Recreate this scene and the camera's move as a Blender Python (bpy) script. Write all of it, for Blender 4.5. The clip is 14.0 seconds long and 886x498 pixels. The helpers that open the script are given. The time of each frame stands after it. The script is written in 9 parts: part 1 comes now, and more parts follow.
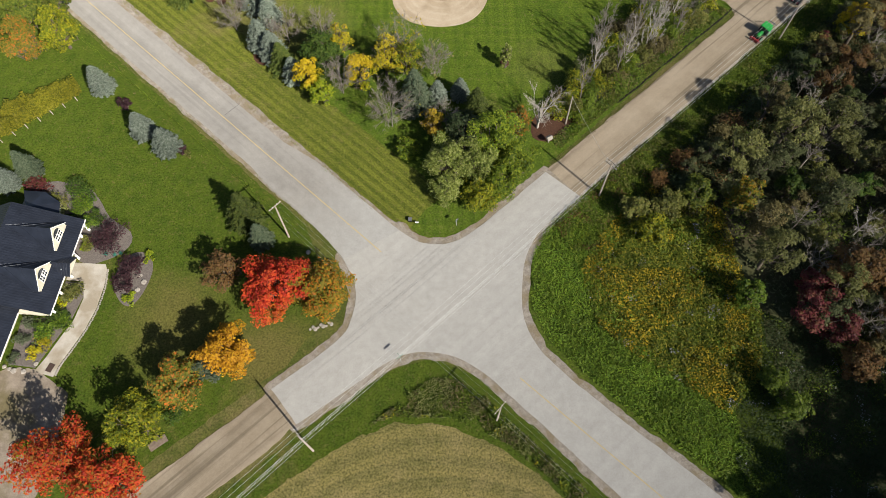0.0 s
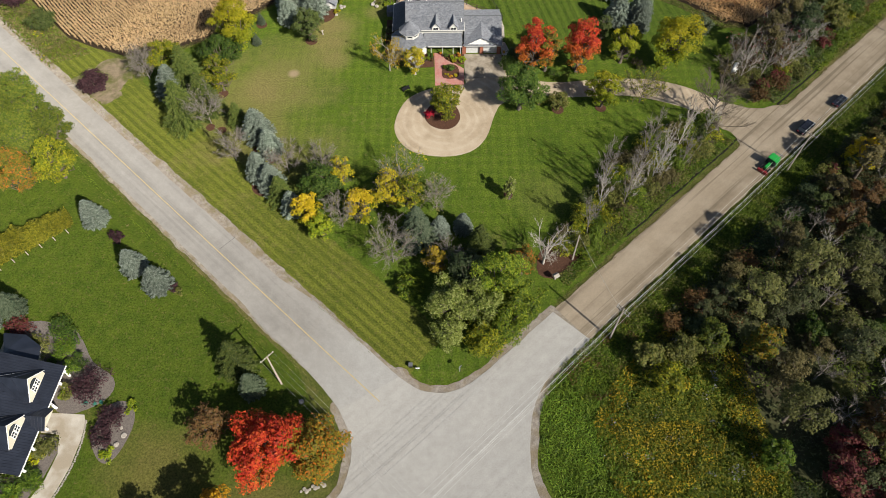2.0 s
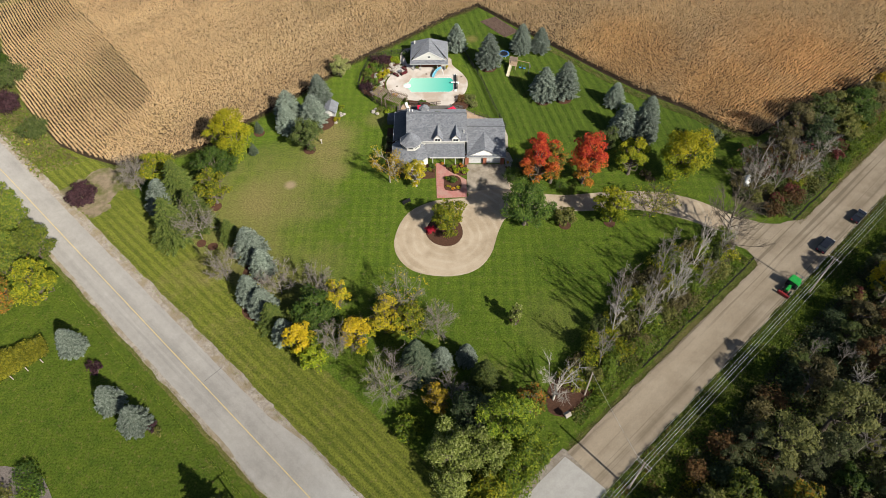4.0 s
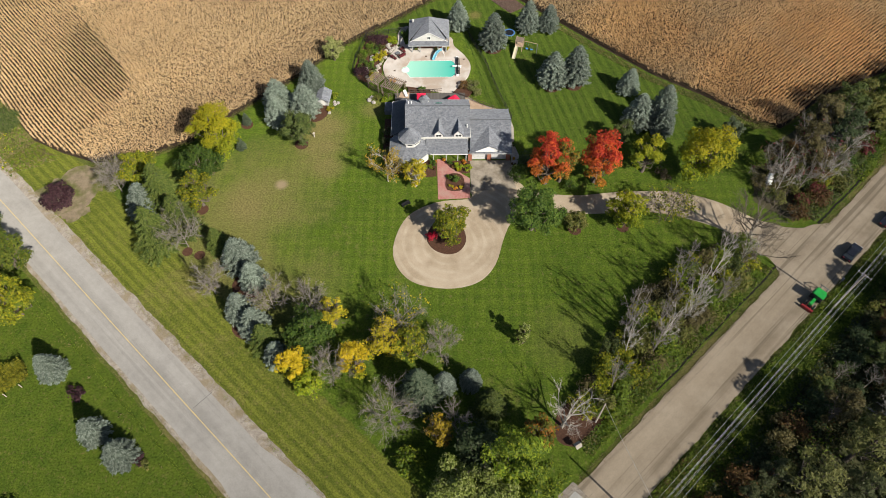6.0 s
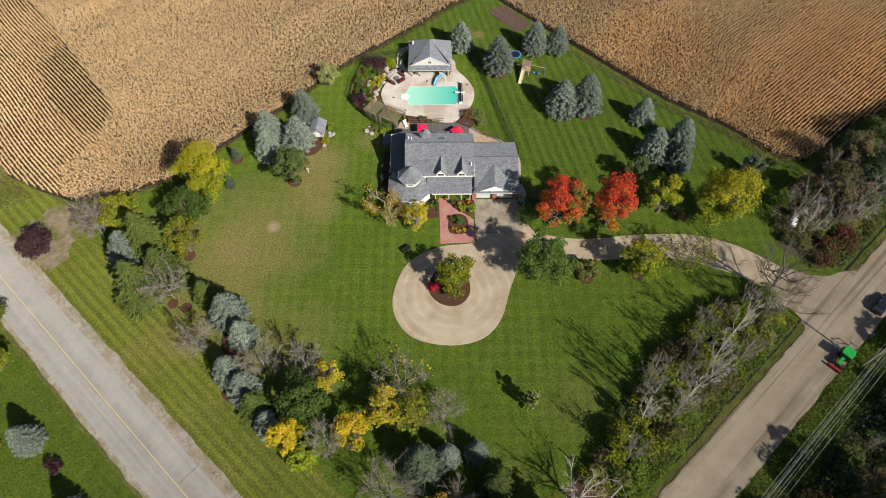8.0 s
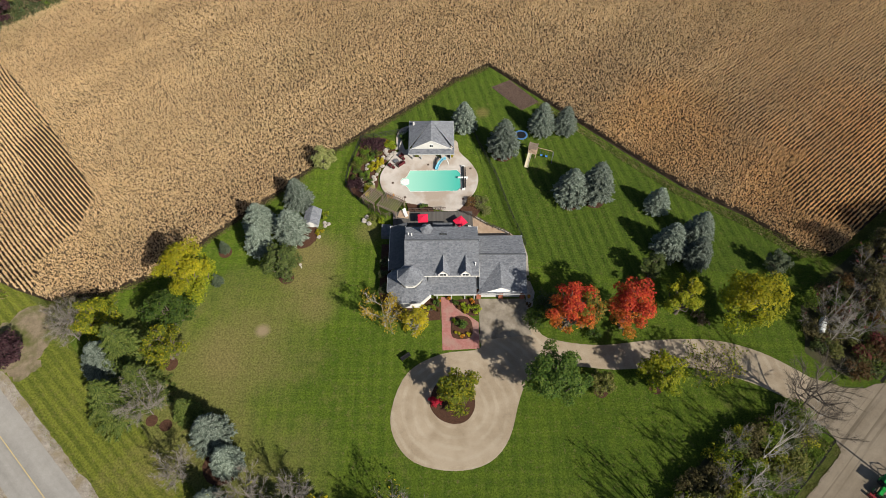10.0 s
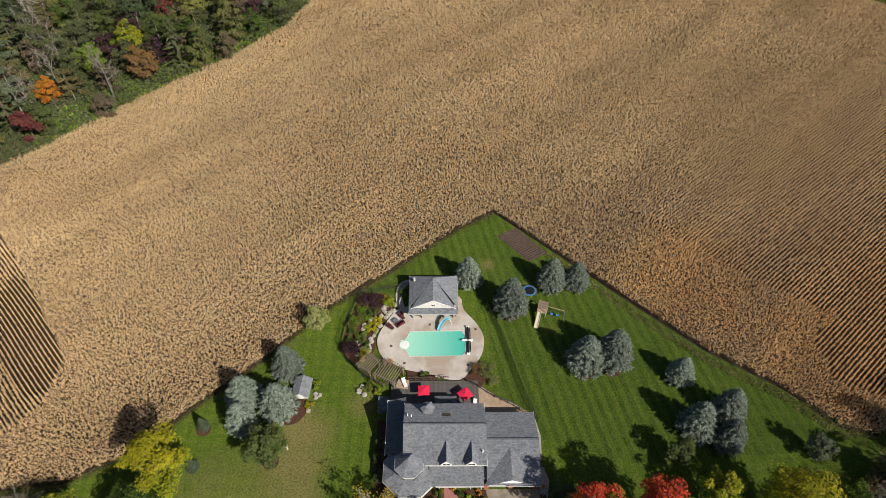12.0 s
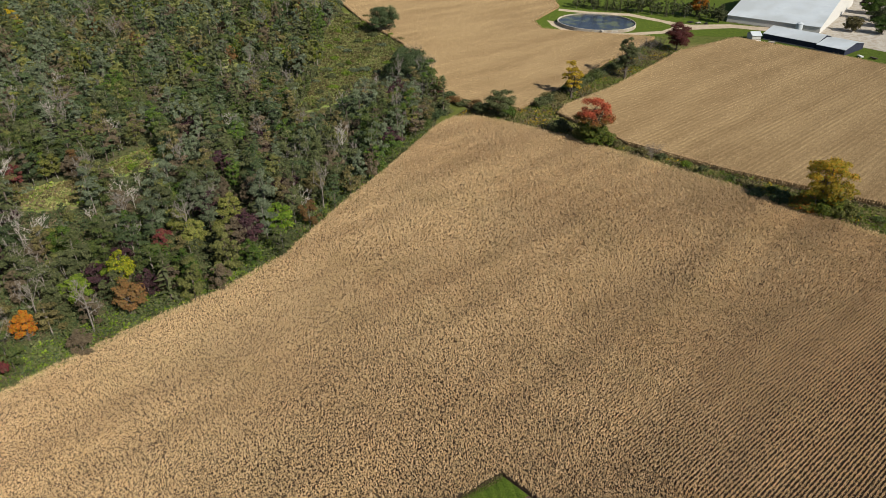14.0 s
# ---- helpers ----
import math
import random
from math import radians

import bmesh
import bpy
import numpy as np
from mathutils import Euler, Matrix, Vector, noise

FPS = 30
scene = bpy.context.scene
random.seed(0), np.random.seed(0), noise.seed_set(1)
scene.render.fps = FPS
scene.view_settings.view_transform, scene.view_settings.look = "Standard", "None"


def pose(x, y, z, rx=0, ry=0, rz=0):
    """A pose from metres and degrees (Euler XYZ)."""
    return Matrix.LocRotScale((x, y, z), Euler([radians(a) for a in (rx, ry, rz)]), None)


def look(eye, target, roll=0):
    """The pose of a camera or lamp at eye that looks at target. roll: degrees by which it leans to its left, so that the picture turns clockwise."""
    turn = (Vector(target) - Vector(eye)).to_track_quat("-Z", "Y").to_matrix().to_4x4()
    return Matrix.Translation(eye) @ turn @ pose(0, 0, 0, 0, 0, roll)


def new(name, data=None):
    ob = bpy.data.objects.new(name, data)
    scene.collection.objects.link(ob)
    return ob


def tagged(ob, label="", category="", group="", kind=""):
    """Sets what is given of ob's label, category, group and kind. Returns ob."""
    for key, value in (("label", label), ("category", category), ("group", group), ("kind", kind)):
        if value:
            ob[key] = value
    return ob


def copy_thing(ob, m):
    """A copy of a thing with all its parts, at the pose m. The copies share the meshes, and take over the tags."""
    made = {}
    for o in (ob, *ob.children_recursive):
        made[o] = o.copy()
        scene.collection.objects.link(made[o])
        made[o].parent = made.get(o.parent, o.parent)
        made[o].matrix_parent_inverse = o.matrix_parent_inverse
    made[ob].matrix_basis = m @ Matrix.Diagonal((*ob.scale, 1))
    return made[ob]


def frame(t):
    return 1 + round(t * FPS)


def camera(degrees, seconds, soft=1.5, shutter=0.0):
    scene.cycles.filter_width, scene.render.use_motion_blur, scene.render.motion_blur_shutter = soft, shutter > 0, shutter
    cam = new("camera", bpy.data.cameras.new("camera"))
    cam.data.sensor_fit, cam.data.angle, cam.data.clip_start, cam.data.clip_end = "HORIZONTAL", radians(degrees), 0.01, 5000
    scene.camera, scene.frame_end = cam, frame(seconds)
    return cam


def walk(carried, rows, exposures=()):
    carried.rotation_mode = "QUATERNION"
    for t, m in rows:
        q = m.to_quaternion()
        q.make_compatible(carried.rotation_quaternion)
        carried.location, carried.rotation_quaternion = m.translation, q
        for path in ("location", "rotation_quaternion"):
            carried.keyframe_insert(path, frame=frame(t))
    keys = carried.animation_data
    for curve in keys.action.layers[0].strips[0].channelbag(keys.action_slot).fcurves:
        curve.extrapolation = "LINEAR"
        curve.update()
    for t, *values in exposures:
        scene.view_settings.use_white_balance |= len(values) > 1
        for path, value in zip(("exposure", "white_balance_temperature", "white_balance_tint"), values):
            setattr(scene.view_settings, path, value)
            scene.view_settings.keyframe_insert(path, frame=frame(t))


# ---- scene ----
cam = camera(67.5, 14.0, soft=0.4)
METRES, EYE, TILT, LEAN, TURN = 107.5, 102.0, 0.0, 0.0, 0.0
ROWS = [
    (0.0, 0.0, 0.0, 0.0, -0.43, -63.52, 0.21),
    (0.5, -0.0008, 0.0265, 0.0011, -0.41, -62.29, 0.2),
    (1.0, -0.0019, 0.0547, 0.0022, -0.39, -60.82, 0.17),
    (1.5, -0.0029, 0.0845, 0.0036, -0.36, -58.9, 0.14),
    (2.0, -0.0036, 0.1154, 0.0054, -0.32, -56.79, 0.11),
    (2.5, -0.0044, 0.1471, 0.0069, -0.27, -54.68, 0.07),
    (3.0, -0.0052, 0.1788, 0.008, -0.24, -52.56, 0.04),
    (3.5, -0.0056, 0.2103, 0.0086, -0.21, -50.89, 0.04),
    (6.0, -0.0118, 0.376, 0.0142, -0.4, -55.82, 0.02),
    (6.5, -0.0125, 0.4097, 0.015, -0.43, -56.85, 0.04),
    (7.0, -0.0141, 0.4444, 0.016, -0.48, -57.61, 0.03),
    (9.5, -0.0183, 0.6288, 0.0195, -0.46, -56.72, -0.01),
    (10.0, -0.0192, 0.6688, 0.0209, -0.44, -55.36, -0.03),
    (10.5, -0.0205, 0.7089, 0.0217, -0.41, -53.69, -0.06),
    (11.0, -0.0219, 0.7478, 0.0207, -0.38, -51.57, -0.11),
    (11.5, -0.0232, 0.7898, 0.0224, -0.35, -49.57, -0.15),
    (12.0, -0.0242, 0.8313, 0.0241, -0.33, -47.5, -0.18),
    (12.5, -0.0255, 0.8726, 0.0254, -0.3, -45.02, -0.24),
    (13.0, -0.0265, 0.9143, 0.0271, -0.25, -41.48, -0.32),
    (13.5, -0.0272, 0.9564, 0.0281, -0.17, -36.82, -0.41),
    (14.0, -0.0284, 0.9989, 0.0297, -0.11, -30.97, -0.53),
]
walk(cam, [(t, pose(0, 0, EYE, TILT, LEAN, TURN) @ pose(METRES * x, METRES * y, METRES * z, 90 + pitch, roll, yaw)) for t, x, y, z, yaw, pitch, roll in ROWS],
     exposures=[(0.0, 0.60), (7.0, 0.60), (10.0, 0.48), (11.0, 0.43), (12.5, 0.36), (14.0, 0.42)])

# ---- light ----
SUN_UP, SUN_AZ = radians(38), math.atan2(0.675, -0.737)
sun = new("sun", bpy.data.lights.new("sun", "SUN"))
sun.data.energy, sun.data.angle, sun.data.color = 4.2, radians(0.6), (1.0, 0.945, 0.84)
sun.matrix_world = look((math.sin(SUN_AZ) * math.cos(SUN_UP) * 300, math.cos(SUN_AZ) * math.cos(SUN_UP) * 300, math.sin(SUN_UP) * 300), (0, 0, 0))
world = bpy.data.worlds.new("sky")
scene.world = world
world.use_nodes = True
sky = world.node_tree.nodes.new("ShaderNodeTexSky")
sky.sky_type, sky.sun_disc, sky.sun_elevation, sky.sun_rotation = "NISHITA", False, SUN_UP, SUN_AZ
world.node_tree.links.new(sky.outputs[0], world.node_tree.nodes["Background"].inputs[0])
world.node_tree.nodes["Background"].inputs[1].default_value = 0.055

# ---- materials ----


class Nodes:
    """A node material with a Principled surface, built step by step."""

    def __init__(self, name, rough=0.9, metal=0.0, spec=0.25):
        self.m = bpy.data.materials.new(name)
        self.m.use_nodes = True
        self.t = self.m.node_tree
        self.b = self.t.nodes["Principled BSDF"]
        self.b.inputs["Roughness"].default_value = rough
        self.b.inputs["Metallic"].default_value = metal
        self.b.inputs["Diffuse Roughness"].default_value = 1.0 if rough >= 0.6 else 0.3
        self.b.inputs["Specular IOR Level"].default_value = spec
        self.co = self.t.nodes.new("ShaderNodeTexCoord").outputs["Object"]

    def put(self, kind, **sockets):
        n = self.t.nodes.new(kind)
        for k, v in sockets.items():
            key = int(k[1:]) if k[0] == "i" and k[1:].isdigit() else k
            if isinstance(v, bpy.types.NodeSocket):
                self.t.links.new(v, n.inputs[key])
            else:
                n.inputs[key].default_value = v
        return n

    def turn(self, degrees, scale=(1, 1, 1)):
        return self.put("ShaderNodeMapping", Vector=self.co, Rotation=(0, 0, radians(degrees)), Scale=scale).outputs[0]

    def noise(self, scale, detail=4.0, rough=0.6, co=None):
        return self.put("ShaderNodeTexNoise", Vector=co or self.co, Scale=scale, Detail=detail, Roughness=rough).outputs["Fac"]

    def math(self, op, a, b=0.0, clamp=False):
        n = self.put("ShaderNodeMath", i0=a, i1=b)
        n.operation, n.use_clamp = op, clamp
        return n.outputs[0]

    def step(self, v, lo, hi):
        return self.put("ShaderNodeMapRange", Value=v, i1=lo, i2=hi).outputs[0]

    def ramp(self, v, cols, lo=0.3, hi=0.7, flat=False):
        n = self.put("ShaderNodeValToRGB", Fac=v)
        e = n.color_ramp.elements
        if flat:
            n.color_ramp.interpolation = "CONSTANT"
        while len(e) < len(cols):
            e.new(0.5)
        for i, c in enumerate(cols):
            e[i].position = lo + (hi - lo) * i / max(1, len(cols) - (0 if flat else 1))
            e[i].color = (*c, 1)
        return n.outputs[0]

    def mix(self, f, a, b, how="MIX"):
        n = self.t.nodes.new("ShaderNodeMix")
        n.data_type, n.blend_type = "RGBA", how
        for i, v in ((0, f), (6, a), (7, b)):
            if isinstance(v, bpy.types.NodeSocket):
                self.t.links.new(v, n.inputs[i])
            else:
                n.inputs[i].default_value = v if i == 0 else (*v, 1)
        return n.outputs[2]

    def colour(self, c):
        if isinstance(c, bpy.types.NodeSocket):
            self.t.links.new(c, self.b.inputs["Base Color"])
        else:
            self.b.inputs["Base Color"].default_value = (*c, 1)
        return self

    def bump(self, v, depth, strength=1.0):
        n = self.put("ShaderNodeBump", Height=v, Strength=strength, Distance=depth)
        self.t.links.new(n.outputs[0], self.b.inputs["Normal"])
        return self


def surface(name, cols, scale, big=None, big_scale=0.05, rough=0.9, bump=0.0, metal=0.0, spec=0.25, grain=0.0, grain_scale=8.0):
    """A plain surface with colour at a fine and a coarse scale."""
    n = Nodes(name, rough, metal, spec)
    f = n.noise(scale)
    c = n.ramp(f, cols)
    if big:
        c = n.mix(n.step(n.noise(big_scale, 3), 0.45, 0.62), c, big)
    if grain:
        c = n.mix(grain, c, n.ramp(n.noise(grain_scale, 2), [(0.25, 0.25, 0.25), (1, 1, 1)]), "MULTIPLY")
    n.colour(c)
    if bump:
        n.bump(f, bump)
    return n.m


def near(n, x, y, inner, outer):
    """1 within the inner radius of a place, falling to 0 at the outer one, with a frayed edge."""
    d = n.put("ShaderNodeVectorMath", i0=n.co, i1=(x, y, 0))
    d.operation = "DISTANCE"
    d = n.math("ADD", d.outputs["Value"], n.math("MULTIPLY", n.math("SUBTRACT", n.noise(0.12, 4), 0.5), (outer - inner) * 1.6))
    return n.step(d, outer, inner)


def lawn(name, dark, light, worn, angle, width, amount=0.5, cross=0.0, worn_at=(0.52, 0.68), worn_scale=0.035, weeds=0.5, dry=(), rings=None, bald=()):
    """Mown grass: stripes laid by the mower, worn dry patches, clumps and grain."""
    n = Nodes(name, 0.95, spec=0.1)
    wob = n.noise(0.03, 2)

    def band(turned, w):
        """Passes of the mower, and the finer lines that its wheels leave along them."""
        if rings:
            d = n.put("ShaderNodeVectorMath", i0=n.co, i1=(*rings, 0))
            d.operation = "DISTANCE"
            s = d.outputs["Value"]
            fine = n.noise(1.0, 2, 0.5, n.put("ShaderNodeCombineXYZ", X=n.math("MULTIPLY", s, 1.6)).outputs[0])
        else:
            s = n.put("ShaderNodeSeparateXYZ", Vector=n.turn(-turned)).outputs[0]
            fine = n.noise(1.0, 3, 0.6, n.put("ShaderNodeMapping", Vector=n.turn(-turned), Scale=(2.2, 0.045, 1.0)).outputs[0])
        s = n.math("ADD", s, n.math("MULTIPLY", wob, 1.2))
        s = n.math("SINE", n.math("MULTIPLY", s, math.pi / w))
        return n.math("ADD", n.math("MULTIPLY", n.step(s, -0.45, 0.45), 0.6), n.math("MULTIPLY", n.step(fine, 0.36, 0.64), 0.4))

    c = n.mix(n.step(n.noise(0.45, 5), 0.35, 0.65), dark, light)
    b = band(angle, width)
    if cross:
        b = n.math("ADD", n.math("MULTIPLY", b, 1 - cross), n.math("MULTIPLY", band(angle + 90, width * 1.05), cross))
    patchy = n.math("MULTIPLY", n.step(n.noise(0.06, 2), 0.2, 0.5), amount)
    c = n.mix(n.math("MULTIPLY", b, patchy), c, (light[0] * 1.75, light[1] * 1.6, light[2] * 1.5))
    tired = n.step(n.math("ADD", n.math("MULTIPLY", n.noise(worn_scale, 3), 0.7), n.math("MULTIPLY", n.noise(0.6, 4), 0.3)), *worn_at)
    c = n.mix(n.math("MULTIPLY", tired, 0.8), c, worn)
    for x, y, r, much in dry:
        c = n.mix(n.math("MULTIPLY", near(n, x, y, r * 0.3, r), much), c, worn)
    fine = n.noise(3.0, 6, 0.75)
    c = n.mix(min(1, weeds * 1.6), c, n.ramp(fine, [(0.3, 0.34, 0.26), (1.35, 1.33, 1.25)], 0.34, 0.62), "MULTIPLY")
    speck = n.step(n.noise(1.3, 6, 0.8), 0.55, 0.65)
    c = n.mix(n.math("MULTIPLY", speck, 0.5), c, worn)
    for x, y, r in bald:
        c = n.mix(n.math("MULTIPLY", near(n, x, y, r * 0.4, r), 0.7), c, (0.29, 0.215, 0.145))
    n.colour(c).bump(fine, 0.05)
    return n.m


def leaf_mat(name, cols, through_leaf=0.3, spread=0.25, rough=0.6, high=None):
    """Leaves: a colour for each leaf, a shade for each tree, light through the blade."""
    n = Nodes(name, rough, spec=0.2)
    isl = n.put("ShaderNodeNewGeometry").outputs["Random Per Island"]
    c = n.ramp(isl, cols, 0.0, 1.0)
    if high:
        z = n.put("ShaderNodeSeparateXYZ", Vector=n.co).outputs[2]
        z = n.math("ADD", z, n.math("MULTIPLY", n.math("SUBTRACT", n.noise(0.35, 2), 0.5), 7.0))
        c = n.mix(n.step(z, high[1], high[2]), c, n.ramp(isl, high[0], 0.0, 1.0))
    c = n.mix(0.6, c, n.ramp(n.noise(0.11, 2), [(0.62, 0.62, 0.62), (1.25, 1.25, 1.25)], 0.35, 0.65), "MULTIPLY")
    own = n.put("ShaderNodeObjectInfo").outputs["Random"]
    hs = n.put("ShaderNodeHueSaturation", Color=c, Value=n.step(own, 0, 1))
    n.t.links.new(n.math("ADD", n.math("MULTIPLY", own, spread * 2), 1 - spread), hs.inputs["Value"])
    n.colour(hs.outputs[0])
    tr = n.put("ShaderNodeBsdfTranslucent", Color=hs.outputs[0]).outputs[0]
    mx = n.put("ShaderNodeMixShader", Fac=through_leaf)
    n.t.links.new(n.b.outputs[0], mx.inputs[1])
    n.t.links.new(tr, mx.inputs[2])
    n.t.links.new(mx.outputs[0], n.t.nodes["Material Output"].inputs[0])
    return n.m


def plain(name, c, rough=0.6, metal=0.0, spec=0.4, vary=0.15, scale=3.0):
    """Painted, cast or moulded stuff, slightly uneven."""
    n = Nodes(name, rough, metal, spec)
    n.colour(n.ramp(n.noise(scale), [tuple(v * (1 - vary) for v in c), tuple(min(1, v * (1 + vary)) for v in c)]))
    return n.m


def road_mat(name, cols, angle, dust, track, pale=None, worn=0.5):
    """A road surface with wheel tracks along it, patches and grit; pale: (x, y, inner, outer, colour) where dust has spread."""
    n = Nodes(name, 0.93, spec=0.15)
    u = n.turn(-angle)
    along = n.put("ShaderNodeMapping", Vector=u, Scale=(0.02, 1.0, 1.0)).outputs[0]
    streak = n.noise(0.4, 3, 0.5, along)
    c = n.ramp(streak, cols, 0.32, 0.68)
    c = n.mix(n.math("MULTIPLY", n.step(n.noise(0.12, 4), 0.45, 0.65), worn), c, dust)
    c = n.mix(n.math("MULTIPLY", n.step(n.noise(0.9, 3, 0.6, along), 0.54, 0.64), track), c, tuple(v * 0.72 for v in cols[0]))
    if pale:
        c = n.mix(near(n, *pale[:4]), c, pale[4])
    g = n.noise(6.0, 5, 0.85)
    c = n.mix(0.45, c, n.ramp(g, [(0.45, 0.45, 0.45), (1, 1, 1)]), "MULTIPLY")
    c = n.mix(0.35, c, n.ramp(n.noise(0.7, 5, 0.7), [(0.6, 0.59, 0.57), (1, 1, 1)]), "MULTIPLY")
    n.colour(c).bump(g, 0.02)
    return n.m


MAT = {}
PAVED = 137.0
DIRT = 42.0
MAT["ground"] = lawn("rough grass ground", (0.065, 0.08, 0.018), (0.105, 0.115, 0.028), (0.17, 0.14, 0.06), PAVED, 1.6, 0.0, worn_at=(0.5, 0.62))
MAT["lawn"] = lawn("mown lawn", (0.046, 0.083, 0.010), (0.073, 0.110, 0.013), (0.18, 0.148, 0.062), 0, 1.05, 0.5, 0.4, worn_at=(0.56, 0.74), dry=((-46, 112, 24, 0.5), (-36, 126, 15, 0.5), (-26, 143, 8, 0.6), (-30, 100, 14, 0.35), (20, 92, 8, 0.2), (-25.5, 137, 6, 0.8), (-24.5, 131, 5, 0.6), (-26.5, 143, 4, 0.6), (-16, 148, 4, 0.5), (-40, 122, 6, 0.4)), bald=((-33.3, 126.6, 1.6),))
MAT["lawn_back"] = lawn("mown back lawn", (0.034, 0.062, 0.009), (0.054, 0.086, 0.012), (0.15, 0.13, 0.045), 12, 0.95, 0.7, worn_at=(0.6, 0.76), dry=((7.6, 180.6, 2.2, 0.9),))
MAT["lawn_west"] = lawn("green lawn by the west house", (0.045, 0.074, 0.009), (0.070, 0.098, 0.012), (0.17, 0.13, 0.05), -25, 1.3, 0.1, worn_at=(0.56, 0.72), dry=((-44, 38, 12, 0.5), (-27, 31, 10, 0.6)))
MAT["verge"] = lawn("striped verge", (0.066, 0.084, 0.014), (0.092, 0.108, 0.018), (0.20, 0.16, 0.065), PAVED - 90, 0.8, 0.75, worn_at=(0.54, 0.72))
MAT["rank"] = lawn("rank roadside grass", (0.055, 0.085, 0.012), (0.088, 0.12, 0.016), (0.12, 0.11, 0.035), DIRT, 1.5, 0.0, worn_at=(0.6, 0.75), weeds=0.8)
MAT["hay"] = lawn("mown hay", (0.12, 0.115, 0.04), (0.17, 0.15, 0.06), (0.26, 0.21, 0.10), 60, 1.5, 0.5, worn_at=(0.48, 0.64), worn_scale=0.08, weeds=0.7, rings=(0, -22))
MAT["asphalt"] = road_mat("worn grey chip seal", [(0.28, 0.265, 0.245), (0.36, 0.342, 0.318)], PAVED, (0.40, 0.38, 0.35), 0.25, (0, 42, 19, 33, (0.43, 0.42, 0.40)))
MAT["apron"] = road_mat("pale dusty chip seal", [(0.435, 0.42, 0.395), (0.48, 0.465, 0.438)], DIRT, (0.50, 0.482, 0.45), 0.12, worn=0.4)
MAT["shoulder"] = surface("gravel shoulder", [(0.24, 0.205, 0.165), (0.42, 0.375, 0.325)], 1.2, (0.27, 0.22, 0.15), 0.35, bump=0.05, grain=0.5)
MAT["dirt"] = road_mat("packed brown dirt road", [(0.26, 0.21, 0.15), (0.40, 0.33, 0.245)], DIRT, (0.46, 0.39, 0.30), 0.75)


def drive_mat():
    """Fine gravel, with the paler paths that wheels have worn round the circle and along the drive."""
    n = Nodes("pale gravel drive", 0.93, spec=0.15)
    f = n.noise(0.5)
    c = n.ramp(f, [(0.335, 0.265, 0.185), (0.42, 0.34, 0.245)])
    c = n.mix(n.step(n.noise(0.15, 3), 0.45, 0.62), c, (0.45, 0.37, 0.275))
    d = n.put("ShaderNodeVectorMath", i0=n.co, i1=(0.3, 112.3, 0))
    d.operation = "DISTANCE"
    d = n.math("ADD", d.outputs["Value"], n.math("MULTIPLY", n.noise(0.2, 3), 1.2))
    track = n.math("MULTIPLY", n.step(n.math("SINE", n.math("MULTIPLY", d, 3.6)), 0.1, 0.9), n.step(n.noise(0.25, 3), 0.35, 0.6))
    c = n.mix(n.math("MULTIPLY", track, 0.55), c, (0.50, 0.425, 0.325))
    c = n.mix(0.25, c, n.ramp(n.noise(8.0, 2), [(0.25, 0.25, 0.25), (1, 1, 1)]), "MULTIPLY")
    n.colour(c).bump(f, 0.02)
    return n.m


MAT["drive"] = drive_mat()
MAT["concrete"] = surface("pale concrete", [(0.40, 0.36, 0.30), (0.52, 0.48, 0.42)], 0.6, (0.34, 0.29, 0.22), 0.25, grain=0.2)
# Soil near black: the shade between the corn rows is put into its colour.
MAT["soil"] = surface("corn field soil darkened for row shade", [(0.018, 0.012, 0.008), (0.05, 0.033, 0.02)], 2.5, bump=0.1)
MAT["mulch"] = surface("brown bark mulch", [(0.045, 0.02, 0.012), (0.10, 0.05, 0.03)], 5.0, bump=0.05)
MAT["grey_mulch"] = surface("weathered mulch", [(0.10, 0.085, 0.075), (0.18, 0.155, 0.14)], 5.0, bump=0.05)
MAT["bark"] = surface("grey brown bark", [(0.07, 0.055, 0.04), (0.17, 0.14, 0.115)], 4.0, bump=0.02)
MAT["pale_bark"] = surface("pale dead wood", [(0.26, 0.235, 0.20), (0.48, 0.44, 0.39)], 3.0, bump=0.01)
MAT["twig"] = surface("grey twigs", [(0.14, 0.12, 0.10), (0.26, 0.23, 0.20)], 3.0)
MAT["yellow_paint"] = surface("worn yellow road paint", [(0.40, 0.33, 0.20), (0.55, 0.42, 0.17)], 2.0)
MAT["white_paint"] = plain("white painted trim", (0.72, 0.71, 0.68))
MAT["glass"] = plain("dark window glass", (0.03, 0.035, 0.04), 0.08, spec=0.6)
MAT["pole"] = surface("weathered pole wood", [(0.24, 0.2, 0.16), (0.38, 0.33, 0.28)], 3.0)
MAT["wire"] = plain("bright cable", (0.52, 0.52, 0.50), 0.45, 0.3)
L = {}
